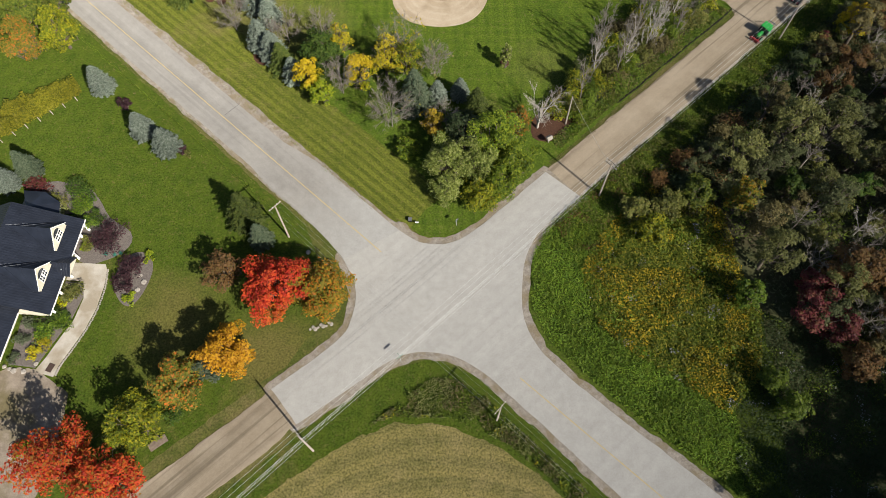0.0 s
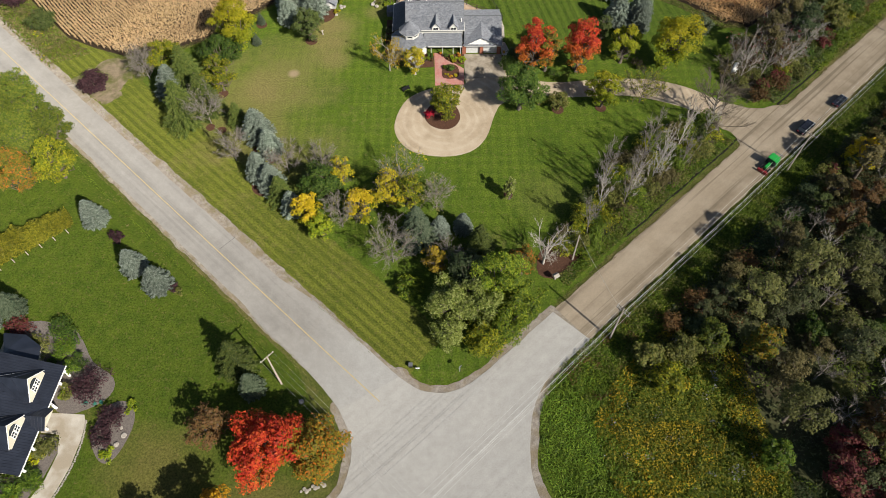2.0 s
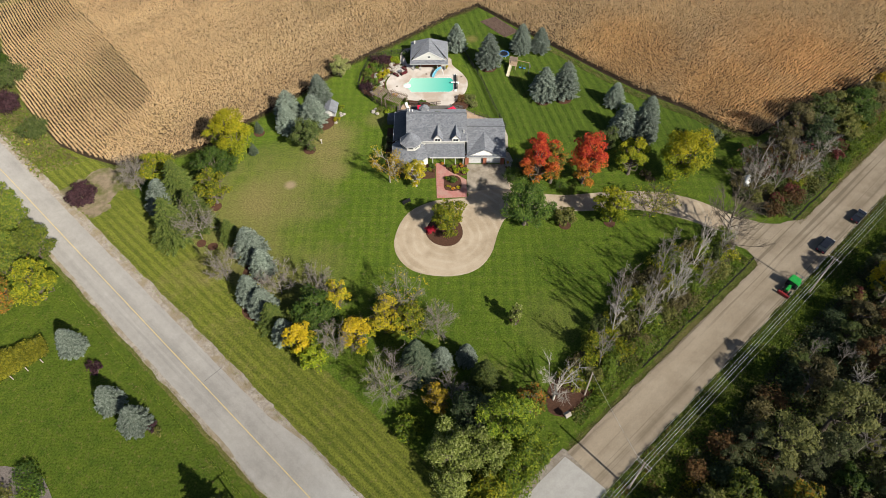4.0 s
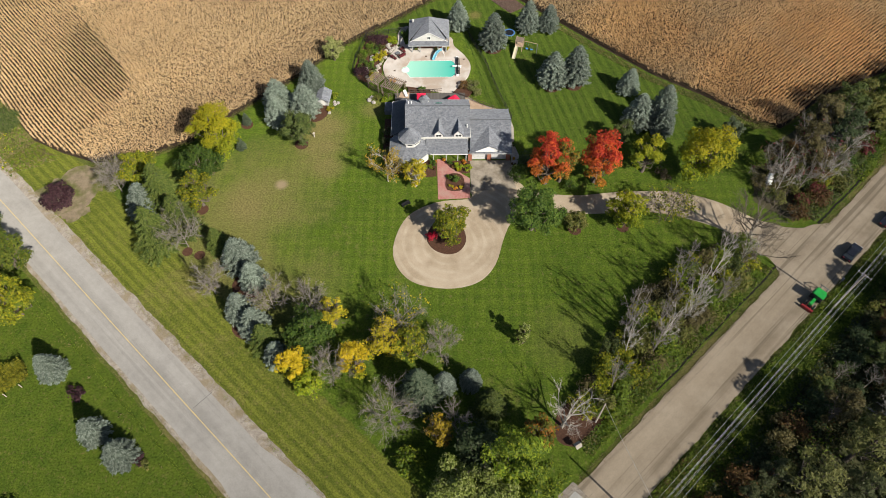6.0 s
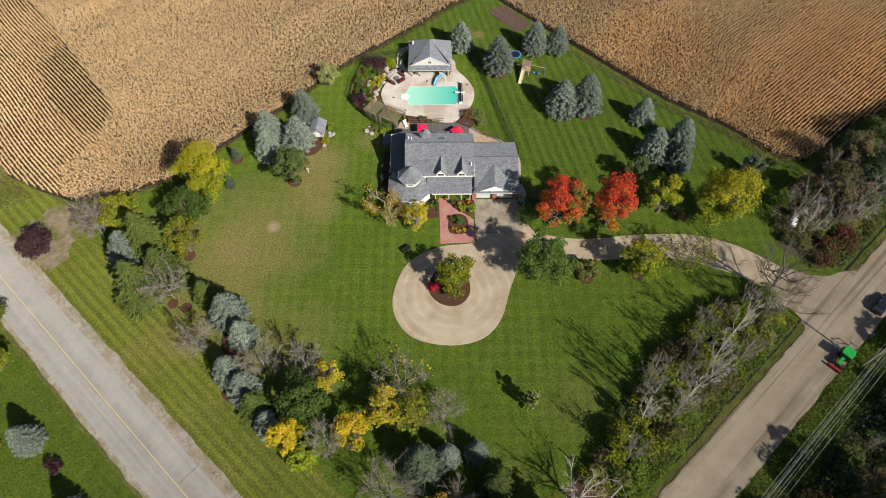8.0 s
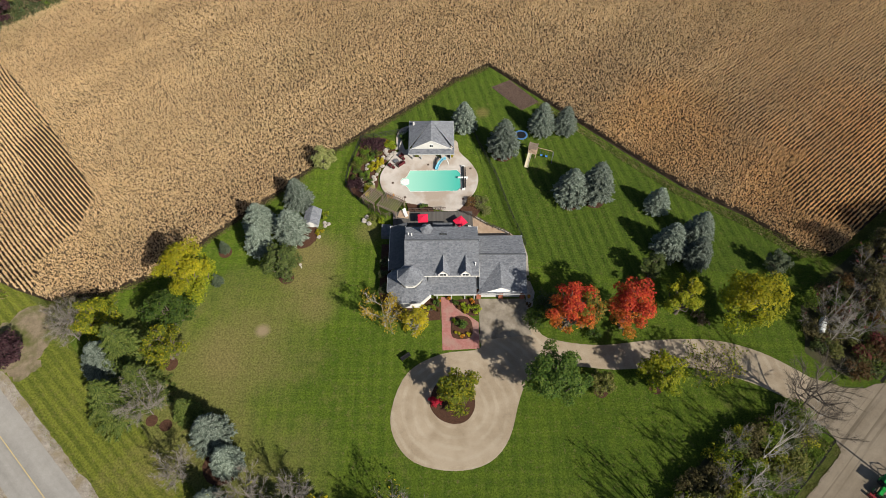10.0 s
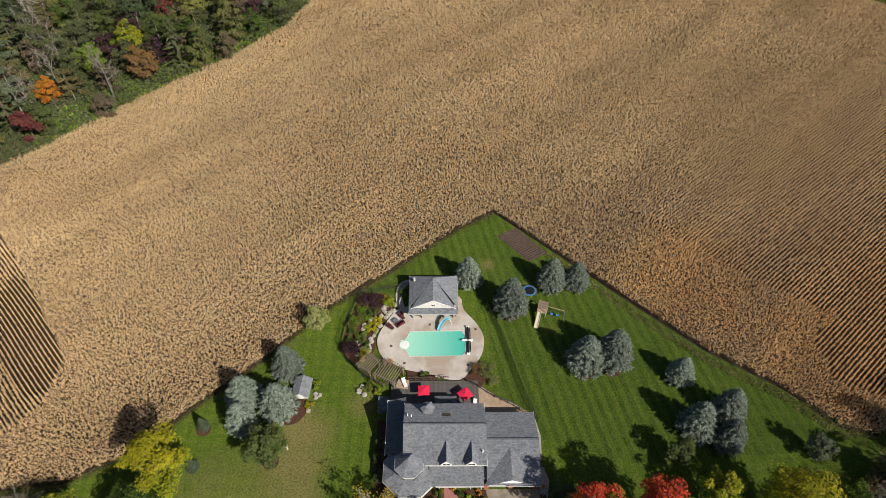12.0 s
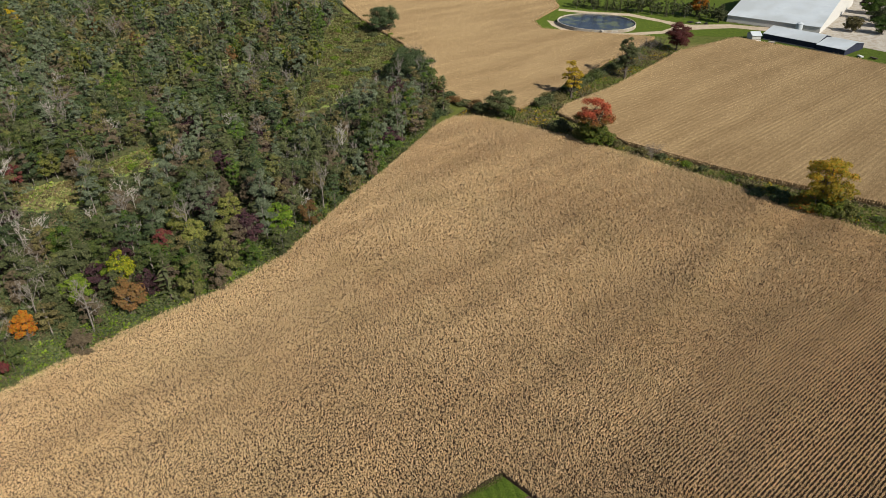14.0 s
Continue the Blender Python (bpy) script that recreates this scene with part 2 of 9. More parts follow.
for key, cols in {
    "blue": [(0.10, 0.13, 0.10), (0.21, 0.25, 0.195), (0.36, 0.41, 0.34)],
    "bluegreen": [(0.055, 0.085, 0.05), (0.11, 0.145, 0.085), (0.18, 0.21, 0.13)],
    "norway": [(0.05, 0.08, 0.018), (0.10, 0.135, 0.027), (0.17, 0.195, 0.045)],
    "cedar": [(0.045, 0.07, 0.018), (0.09, 0.12, 0.03), (0.13, 0.15, 0.045)],
    "green": [(0.035, 0.075, 0.012), (0.075, 0.13, 0.02), (0.13, 0.18, 0.03)],
    "lawnmaple": [(0.06, 0.10, 0.015), (0.12, 0.16, 0.022), (0.22, 0.23, 0.03)],
    "olive": [(0.09, 0.11, 0.022), (0.17, 0.18, 0.04), (0.26, 0.24, 0.07)],
    "amber": [(0.25, 0.115, 0.01), (0.45, 0.225, 0.014), (0.54, 0.315, 0.018)],
    "goldmix": [(0.20, 0.17, 0.02), (0.42, 0.30, 0.02), (0.52, 0.36, 0.02), (0.30, 0.20, 0.06)],
    "orange": [(0.32, 0.08, 0.012), (0.55, 0.20, 0.02), (0.30, 0.20, 0.02)],
    "mixed": [(0.12, 0.14, 0.018), (0.26, 0.20, 0.02), (0.16, 0.17, 0.02), (0.55, 0.17, 0.02), (0.34, 0.22, 0.02), (0.11, 0.13, 0.018)],
    "redmix": [(0.58, 0.04, 0.02), (0.36, 0.03, 0.015), (0.68, 0.10, 0.025), (0.30, 0.17, 0.03), (0.66, 0.17, 0.03), (0.60, 0.05, 0.02)],
    "olivemix": [(0.09, 0.115, 0.018), (0.15, 0.16, 0.022), (0.22, 0.19, 0.025), (0.56, 0.16, 0.03)],
    "plum": [(0.03, 0.014, 0.018), (0.065, 0.03, 0.036), (0.10, 0.05, 0.055)],
    "wine": [(0.10, 0.02, 0.025), (0.20, 0.05, 0.05), (0.16, 0.08, 0.04)],
    "rust": [(0.10, 0.06, 0.022), (0.20, 0.105, 0.04), (0.14, 0.10, 0.032)],
    "wood": [(0.055, 0.07, 0.025), (0.095, 0.11, 0.042), (0.15, 0.158, 0.07)],
    "deepgreen": [(0.04, 0.066, 0.026), (0.07, 0.10, 0.04), (0.105, 0.135, 0.058)],
    "sage": [(0.09, 0.115, 0.065), (0.14, 0.17, 0.10), (0.20, 0.23, 0.14)],
    "moss": [(0.10, 0.11, 0.032), (0.15, 0.158, 0.047), (0.22, 0.215, 0.07)],
    "dun": [(0.10, 0.075, 0.045), (0.15, 0.115, 0.07), (0.20, 0.155, 0.10)],
    "drab": [(0.085, 0.077, 0.026), (0.165, 0.14, 0.054), (0.24, 0.20, 0.085)],
    "greygreen": [(0.075, 0.10, 0.052), (0.125, 0.152, 0.085), (0.185, 0.21, 0.125)],
    "weed": [(0.065, 0.11, 0.013), (0.13, 0.19, 0.02), (0.20, 0.26, 0.03)],
    "goldenrod": [(0.06, 0.085, 0.012), (0.14, 0.155, 0.018), (0.24, 0.21, 0.02)],
    "flower": [(0.5, 0.02, 0.05), (0.6, 0.3, 0.02), (0.5, 0.4, 0.03)],
    "crimson": [(0.35, 0.01, 0.03), (0.55, 0.015, 0.05), (0.6, 0.03, 0.06)],
    "pampas": [(0.16, 0.19, 0.05), (0.26, 0.28, 0.09), (0.33, 0.32, 0.13)],
    "lushgrass": [(0.08, 0.15, 0.015), (0.145, 0.24, 0.022), (0.22, 0.31, 0.03)],
    "drygrass": [(0.10, 0.10, 0.03), (0.18, 0.155, 0.06), (0.26, 0.21, 0.10)],
    "goldtop": [(0.26, 0.19, 0.014), (0.38, 0.27, 0.016), (0.44, 0.33, 0.025)],
    # Glen grass is a darkened green, with the trees' shade painted in.
    "glen": [(0.035, 0.065, 0.016), (0.06, 0.095, 0.024), (0.09, 0.12, 0.035)],
    "yellowgreen": [(0.09, 0.13, 0.012), (0.20, 0.23, 0.018), (0.42, 0.38, 0.02)],
    "silver": [(0.09, 0.125, 0.018), (0.20, 0.24, 0.045), (0.36, 0.39, 0.13)],
    "freshgreen": [(0.06, 0.11, 0.012), (0.16, 0.23, 0.018), (0.31, 0.35, 0.03)],
    "ferny": [(0.06, 0.12, 0.012), (0.13, 0.21, 0.02), (0.22, 0.29, 0.03)],
    "hedge": [(0.11, 0.12, 0.014), (0.215, 0.21, 0.02), (0.33, 0.30, 0.03)],
    "aster": [(0.25, 0.26, 0.25), (0.4, 0.4, 0.4), (0.5, 0.5, 0.52)],
}.items():
    L[key] = leaf_mat(key + " leaves", cols)
L["lime"] = leaf_mat("lime leaves, yellow at the top", [(0.11, 0.175, 0.012), (0.25, 0.32, 0.02), (0.38, 0.40, 0.02)], high=([(0.28, 0.29, 0.012), (0.46, 0.43, 0.02), (0.60, 0.50, 0.02)], 5.0, 11.0))
L["red"] = leaf_mat("red leaves, orange lower down", [(0.26, 0.13, 0.015), (0.46, 0.17, 0.025), (0.52, 0.26, 0.03)], high=([(0.24, 0.024, 0.014), (0.48, 0.042, 0.024), (0.62, 0.13, 0.03)], 4.0, 10.0))
L["scarlet"] = leaf_mat("scarlet leaves, orange lower down", [(0.40, 0.13, 0.015), (0.68, 0.20, 0.03), (0.70, 0.30, 0.03)], high=([(0.36, 0.03, 0.015), (0.70, 0.06, 0.03), (0.80, 0.16, 0.035)], 2.5, 7.5))
L["gold"] = leaf_mat("gold leaves, yellow-green lower down", [(0.26, 0.27, 0.02), (0.44, 0.38, 0.02), (0.56, 0.43, 0.02)], high=([(0.26, 0.21, 0.03), (0.42, 0.335, 0.02), (0.50, 0.395, 0.03)], 5.0, 11.0))
L["yellow"] = leaf_mat("yellow leaves, lime lower down", [(0.20, 0.25, 0.012), (0.36, 0.37, 0.015), (0.50, 0.44, 0.02)], high=([(0.36, 0.28, 0.012), (0.58, 0.43, 0.015), (0.66, 0.48, 0.03)], 3.0, 6.0))
L["orange_maple"] = leaf_mat("hedge maple leaves, orange and green", [(0.07, 0.12, 0.015), (0.18, 0.20, 0.02), (0.42, 0.24, 0.02), (0.13, 0.17, 0.02)], high=([(0.13, 0.18, 0.015), (0.48, 0.28, 0.02), (0.20, 0.21, 0.02), (0.50, 0.23, 0.02)], 9.0, 15.0))
L["hedge_maple"] = leaf_mat("hedge maple leaves, red above green", [(0.05, 0.09, 0.015), (0.11, 0.15, 0.025), (0.20, 0.19, 0.03)], high=([(0.35, 0.06, 0.03), (0.52, 0.10, 0.05), (0.50, 0.17, 0.06)], 10.0, 14.0))


def corn_mat():
    """Dry corn leaves: tan to rust, drifting slowly over the field."""
    n = Nodes("dry corn leaves", 0.75, spec=0.15)
    isl = n.put("ShaderNodeNewGeometry").outputs["Random Per Island"]
    c = n.ramp(isl, [(0.48, 0.34, 0.182), (0.61, 0.455, 0.262), (0.675, 0.522, 0.315), (0.725, 0.582, 0.375), (0.56, 0.408, 0.227)], 0.0, 1.0)
    c = n.mix(n.math("MULTIPLY", n.step(n.noise(0.018, 3), 0.42, 0.62), 0.2), c, n.mix(0.6, c, (0.72, 0.48, 0.3), "MULTIPLY"))
    c = n.mix(n.math("MULTIPLY", n.step(n.noise(0.05, 4), 0.5, 0.7), 0.2), c, (0.34, 0.27, 0.12))
    band = n.noise(1.0, 3, 0.6, n.put("ShaderNodeMapping", Vector=n.turn(-DIRT), Scale=(0.012, 0.085, 0.1)).outputs[0])
    c = n.mix(n.step(band, 0.38, 0.62), n.mix(0.6, c, (0.84, 0.78, 0.72), "MULTIPLY"), n.mix(0.6, c, (1.2, 1.17, 1.1), "MULTIPLY"))
    ripe = n.math("MAXIMUM", near(n, 48, 174, 8, 20), n.math("MAXIMUM", near(n, 70, 158, 8, 22), near(n, 92, 168, 8, 24)))
    c = n.mix(n.math("MULTIPLY", ripe, 0.55), c, n.mix(0.9, c, (1.26, 1.04, 0.72), "MULTIPLY"))
    n.colour(c)
    tr = n.put("ShaderNodeBsdfTranslucent", Color=c).outputs[0]
    mx = n.put("ShaderNodeMixShader", Fac=0.3)
    n.t.links.new(n.b.outputs[0], mx.inputs[1])
    n.t.links.new(tr, mx.inputs[2])
    n.t.links.new(mx.outputs[0], n.t.nodes["Material Output"].inputs[0])
    return n.m


L["corn"] = corn_mat()


def corn_top_mat():
    """Tops of a far corn stand: grain, and bands along the rows."""
    n = Nodes("far dry corn tops", 0.9, spec=0.1)
    c = n.ramp(n.noise(1.4, 6, 0.8), [(0.14, 0.093, 0.046), (0.37, 0.268, 0.145)], 0.34, 0.62)
    band = n.noise(1.0, 3, 0.6, n.put("ShaderNodeMapping", Vector=n.turn(-DIRT), Scale=(0.012, 0.085, 0.1)).outputs[0])
    c = n.mix(n.step(band, 0.36, 0.64), n.mix(0.7, c, (0.78, 0.72, 0.66), "MULTIPLY"), n.mix(0.5, c, (1.2, 1.18, 1.12), "MULTIPLY"))
    row = n.math("SINE", n.math("MULTIPLY", n.put("ShaderNodeSeparateXYZ", Vector=n.turn(-DIRT)).outputs[1], 2.7))
    c = n.mix(n.math("MULTIPLY", n.step(row, -0.2, 0.9), 0.3), c, (0.14, 0.09, 0.04))
    n.colour(c).bump(n.noise(1.4, 6, 0.8), 0.35)
    return n.m


MAT["corn_top"] = corn_top_mat()


# ---- building blocks ----


def thing(name, label, category, group="", kind="", at=(0, 0, 0), turn=0.0):
    ob = new(name)
    ob.matrix_basis = pose(*at, 0, 0, turn)
    return tagged(ob, label, category, group, kind)


def link_mesh(name, me, material, parent=None, label=""):
    me.materials.append(material)
    ob = new(name, me)
    ob.parent = parent
    return tagged(ob, label) if label else ob


def part(name, bm, material, parent=None, label=""):
    """Links a bmesh as one mesh object."""
    bmesh.ops.recalc_face_normals(bm, faces=bm.faces)
    me = bpy.data.meshes.new(name)
    bm.to_mesh(me)
    bm.free()
    return link_mesh(name, me, material, parent, label)


def raw(name, verts, faces):
    """A mesh from arrays of corners and of faces with equal numbers of corners."""
    verts, faces = np.asarray(verts, np.float32), np.asarray(faces, np.int32)
    me = bpy.data.meshes.new(name)
    k = faces.shape[1]
    me.vertices.add(len(verts))
    me.vertices.foreach_set("co", verts.ravel())
    me.loops.add(faces.size)
    me.loops.foreach_set("vertex_index", faces.ravel())
    me.polygons.add(len(faces))
    me.polygons.foreach_set("loop_start", np.arange(0, faces.size, k, dtype=np.int32))
    me.update(calc_edges=True)
    me.validate()
    return me


def box(bm, x0, x1, y0, y1, z0, z1, bevel=0.0):
    v = [bm.verts.new((x, y, z)) for z in (z0, z1) for x, y in ((x0, y0), (x1, y0), (x1, y1), (x0, y1))]
    f = [bm.faces.new([v[i] for i in q]) for q in ((3, 2, 1, 0), (4, 5, 6, 7), (0, 1, 5, 4), (1, 2, 6, 5), (2, 3, 7, 6), (3, 0, 4, 7))]
    if bevel:
        bmesh.ops.bevel(bm, geom=list({e for g in f for e in g.edges}), offset=bevel, segments=2, affect="EDGES")
    return bm


def boxes(*rows, bevel=0.0):
    bm = bmesh.new()
    for r in rows:
        box(bm, *r, bevel=bevel)
    return bm


def rod(bm, a, b, r0, r1=None, n=6):
    """A tapered rod from a to b."""
    a, b = Vector(a), Vector(b)
    q = (b - a).to_track_quat("Z", "Y").to_matrix()
    r1 = r0 if r1 is None else r1
    rings = [[bm.verts.new(c + q @ Vector((r * math.cos(i * math.tau / n), r * math.sin(i * math.tau / n), 0))) for i in range(n)] for c, r in ((a, r0), (b, r1))]
    for i in range(n):
        bm.faces.new((rings[0][i], rings[0][(i + 1) % n], rings[1][(i + 1) % n], rings[1][i]))
    bm.faces.new(rings[1])
    bm.faces.new(rings[0][::-1])
    return bm


def prism(bm, pts, z0, z1):
    """An upright slab over a plan outline."""
    lo, hi = [bm.verts.new((x, y, z0)) for x, y in pts], [bm.verts.new((x, y, z1)) for x, y in pts]
    bm.faces.new(hi)
    bm.faces.new(lo[::-1])
    for i in range(len(pts)):
        j = (i + 1) % len(pts)
        bm.faces.new((lo[i], lo[j], hi[j], hi[i]))
    return bm


def solid(bm, pts, faces):
    v = [bm.verts.new(p) for p in pts]
    for f in faces:
        bm.faces.new([v[i] for i in f])
    return bm


def rounded(pts, steps=6):
    """A smooth closed outline through the given points."""
    out, n = [], len(pts)
    for i in range(n):
        p = [Vector(pts[(i + k) % n]) for k in (-1, 0, 1, 2)]
        for s in range(steps):
            t = s / steps
            out.append(tuple(0.5 * (2 * p[1] + (p[2] - p[0]) * t + (2 * p[0] - 5 * p[1] + 4 * p[2] - p[3]) * t * t + (3 * p[1] - p[0] - 3 * p[2] + p[3]) * t ** 3)))
    return out


def sheet(name, pts, top, material, label="", category="", smooth=0, thick=0.3, kind="structure", ragged=0.0):
    """A slab of ground, road or bed: its top lies at the given height."""
    if smooth:
        pts = rounded(pts, smooth)
    if ragged:
        out = []
        for i, a in enumerate(pts):
            b = pts[(i + 1) % len(pts)]
            k = max(1, min(500, int(math.dist(a, b) / 0.6)))
            for s in range(k):
                x, y = a[0] + (b[0] - a[0]) * s / k, a[1] + (b[1] - a[1]) * s / k
                w = (noise.noise_vector((x * 0.3, y * 0.3, 3)) + noise.noise_vector((x * 1.3, y * 1.3, 7)) * 0.6) * ragged * 0.75
                out.append((x + w.x, y + w.y))
        pts = out
    ob = part(name, prism(bmesh.new(), pts, top - thick, top), material)
    return tagged(ob, label, category, kind=kind)


def inside(px, py, poly):
    """Which points lie within an outline."""
    hit = np.zeros(len(px), bool)
    n = len(poly)
    for i in range(n):
        (x0, y0), (x1, y1) = poly[i], poly[(i + 1) % n]
        if y0 == y1:
            continue
        hit ^= ((y0 > py) != (y1 > py)) & (px < (x1 - x0) * (py - y0) / (y1 - y0) + x0)
    return hit


def scatter(rng, poly, spacing, jitter=0.8, angle=0.0):
    """Points on a loose grid within an outline."""
    p = np.array(poly)
    c = p.mean(0)
    reach = np.abs(p - c).sum(1).max()
    g = np.arange(-reach, reach, spacing)
    gx, gy = [a.ravel() for a in np.meshgrid(g, g)]
    gx, gy = gx + rng.uniform(-0.5, 0.5, gx.size) * spacing * jitter, gy + rng.uniform(-0.5, 0.5, gx.size) * spacing * jitter
    ca, sa = math.cos(radians(angle)), math.sin(radians(angle))
    x, y = c[0] + gx * ca - gy * sa, c[1] + gx * sa + gy * ca
    k = inside(x, y, poly)
    return np.stack([x[k], y[k]], 1)

# ---- ground, roads, lawns ----


def offset(pts, d):
    """An outline moved outward by d (for outlines that run anticlockwise)."""
    out, n = [], len(pts)
    for i in range(n):
        a, b, c = (Vector(pts[(i + k) % n]) for k in (-1, 0, 1))
        u, v = (b - a).normalized(), (c - b).normalized()
        m = Vector((u.y + v.y, -u.x - v.x))
        m = m.normalized() if m.length > 0.05 else Vector((u.y, -u.x))
        out.append(tuple(b + m * d))
    return out


def along(origin, angle, s, off):
    ca, sa = math.cos(radians(angle)), math.sin(radians(angle))
    return (origin[0] + ca * s - sa * off, origin[1] + sa * s + ca * off)


def strip(origin, angle, s0, s1, o0, o1, step=0):
    """A straight band beside or along a road."""
    k = max(1, int((s1 - s0) / step)) if step else 1
    s = [s0 + (s1 - s0) * i / k for i in range(k + 1)]
    return [along(origin, angle, v, o0) for v in s] + [along(origin, angle, v, o1) for v in s[::-1]]


MID = (-9.1, 48.9)
CROSS = (0.0, 42.0)
sheet("ground", [(-2600, -2000), (2600, -2000), (2600, 3200), (-2600, 3200)], 0.0, MAT["ground"], "rough olive grass reaching to the horizon", "ground", thick=1.0)
EAST_EDGE = [(9.8, 196.1), (20.5, 185.4), (37.3, 168.5), (47.5, 158.8), (59.4, 150.5), (65.6, 143.5), (72.0, 141.5)]
WEST_EDGE = [(9.8, 196.1), (1.1, 190.4), (-11.7, 179.2), (-23.6, 169.8), (-34.2, 157.9), (-44.2, 148.4), (-53.3, 139.0), (-62.7, 134.0), (-72.8, 132.9), (-80.0, 135.4), (-87.5, 139.2)]
sheet("lawn_main", [(-4, 53.5), (-0.4, 52.6), (5.5, 55.2), (19, 67.5), (62, 107), (88, 130), (110, 160)] + EAST_EDGE[::-1] + WEST_EDGE[1:8] + [(-66, 126), (-71, 115), (-40, 88)],
      0.03, MAT["lawn"], "mown lawn with crossing mower stripes", "lawn")
sheet("lawn_back", [(9, 143), (30, 137), (60, 139), (64, 144)] + EAST_EDGE[-3::-1] + WEST_EDGE[1:4] + [(-17, 174), (-12, 173), (4, 174), (7, 165)], 0.045, MAT["lawn_back"], "mown dark green back lawn", "lawn", ragged=0.5)
sheet("verge_north", strip(MID, PAVED, 2, 118, -5.2, -16, 4) , 0.045, MAT["verge"], "roadside verge mown in long stripes", "verge", ragged=0.5)
sheet("lawn_west", [(-20.5, 47.5), (-21, 36), (-25, 30.5), (-34, 23.5), (-48, 12.5), (-110, -36), (-160, 0), (-190, 190), (-152, 170)] + [along(MID, PAVED, s, 5.2) for s in (120, 90, 60, 30, 16)],
      0.03, MAT["lawn_west"], "lush mown lawn round the west house", "lawn", ragged=0.4)
sheet("verge_hay", [(-60, -40), (40, -40), (60, -24), (18, 16.5), (6, 28), (-2, 31.4), (-8, 29.6), (-16, 24.6), (-26, 16.6), (-60, -11)], 0.022, MAT["lawn_west"], "green grass between hay field and roads", "verge")
sheet("hay_field", [(-14.2, 18.8), (-7.4, 21.4), (1.2, 20.7), (9.5, 16.9), (17.4, 10.4), (40, -12), (60, -60), (-100, -60), (-27.6, 10.0)][::-1], 0.03, MAT["hay"], "cut straw-coloured hay stubble", "field", ragged=0.6)
sheet("verge_east", [(13.9, 40), (14.6, 50), (17, 54.5), (26, 62.5), (90, 119), (300, 308), (300, -60), (80, -26), (42, 10.2), (28, 22), (16, 33.5)], 0.03, MAT["rank"], "long bright green roadside grass", "verge")

# roads


def bend(pts, steps=5):
    """A smooth open line through the given points."""
    pts = [Vector(p) for p in pts]
    ext = [pts[0] * 2 - pts[1]] + pts + [pts[-1] * 2 - pts[-2]]
    out = []
    for i in range(1, len(ext) - 2):
        p = ext[i - 1:i + 3]
        for s in range(steps):
            t = s / steps
            out.append(tuple(0.5 * (2 * p[1] + (p[2] - p[0]) * t + (2 * p[0] - 5 * p[1] + 4 * p[2] - p[3]) * t * t + (3 * p[1] - p[0] - 3 * p[2] + p[3]) * t ** 3)))
    return out + [tuple(pts[-1])]


APRON = (bend([(-17.0, 49.0), (-14.6, 43.7), (-15.2, 37.7), (-18.0, 33.7), (-26.9, 26.6)])
         + bend([(-22.5, 21.2), (-16.3, 25.6), (-9.4, 30.5), (-6.0, 32.1), (-2.3, 32.5), (1.6, 31.6), (5.7, 29.4), (10, 25.5), (18, 17.8), (25.5, 10.4), (66, -27.5)])
         + bend([(72, -19.5), (40.1, 10.2), (26.7, 21.8), (18.8, 28.9), (14.8, 33.6), (13.2, 38.0), (13.1, 43.0), (14.0, 48.6), (16.3, 53.3), (20.1, 57.1), (24.9, 60.8)])
         + bend([(18.8, 66.3), (11.7, 59.8), (5.5, 54.4), (2.2, 52.3), (-0.6, 51.7), (-4.0, 52.2), (-7.6, 54.5)]))
LEG = (bend([(-23.0, 68.9), (-13.5, 60.0), (-7.6, 54.5), (-3.0, 51.0)])[::-1] + strip(MID, PAVED, 32, 420, -3.9, 3.75, 6) + bend([(-32.0, 64.3), (-22.4, 55.2), (-17.0, 49.0), (-13.5, 43.0)]))
sheet("shoulder_crossing", offset(APRON, 1.25), 0.06, MAT["shoulder"], "loose brown gravel along the crossing", "road shoulder", ragged=0.6)
sheet("shoulder_north", strip(MID, PAVED, 4, 420, -5.7, -3.0, 5), 0.062, MAT["shoulder"], "broad loose gravel road shoulder", "road shoulder", ragged=0.5)
sheet("shoulder_south", strip(MID, PAVED, 8, 420, 3.0, 4.5, 5), 0.062, MAT["shoulder"], "narrow gravel road shoulder", "road shoulder", ragged=0.4)
for at in ((-7.5, 54.6), (-17.0, 49.2)):
    sheet("shoulder_corner", [(at[0] + 1.5 * math.cos(k * 0.4488), at[1] + 1.5 * math.sin(k * 0.4488)) for k in range(14)], 0.058, MAT["shoulder"], "loose gravel where road and crossing meet", "road shoulder", ragged=0.4)
sheet("road_paved", LEG, 0.1, MAT["asphalt"], "worn grey two-lane country road", "road", ragged=0.12)
sheet("road_crossing", APRON, 0.11, MAT["apron"], "pale dusty paved crossroads", "road", ragged=0.15)
sheet("road_dirt_north", strip(CROSS, DIRT, 31, 400, 5.6, -2.4, 5), 0.085, MAT["dirt"], "packed brown dirt road with wheel tracks", "road", ragged=0.35)
sheet("drive_mouth", [(57.0, 111.4), (60.0, 108.4), (61.2, 104.6), (62.8, 102.8), (75.6, 114.4), (73.6, 116.2), (69.6, 115.4), (65.5, 115.2), (60.6, 117)], 0.08, MAT["dirt"], "packed dirt where drive and road meet", "driveway", smooth=2, ragged=0.5)
sheet("road_dirt_south", [(-26.9, 26.6), (-33.2, 21.2), (-46.5, 11.0), (-120, -49), (-114, -56), (-35, 10.6), (-26.7, 17.3), (-22.5, 21.2)], 0.085, MAT["dirt"], "packed brown dirt road with wheel tracks", "road", ragged=0.3)
sheet("centre_line_north", strip(MID, PAVED, 2, 420, -0.07, 0.07), 0.12, MAT["yellow_paint"], "worn yellow centre line", "road marking", thick=0.01)
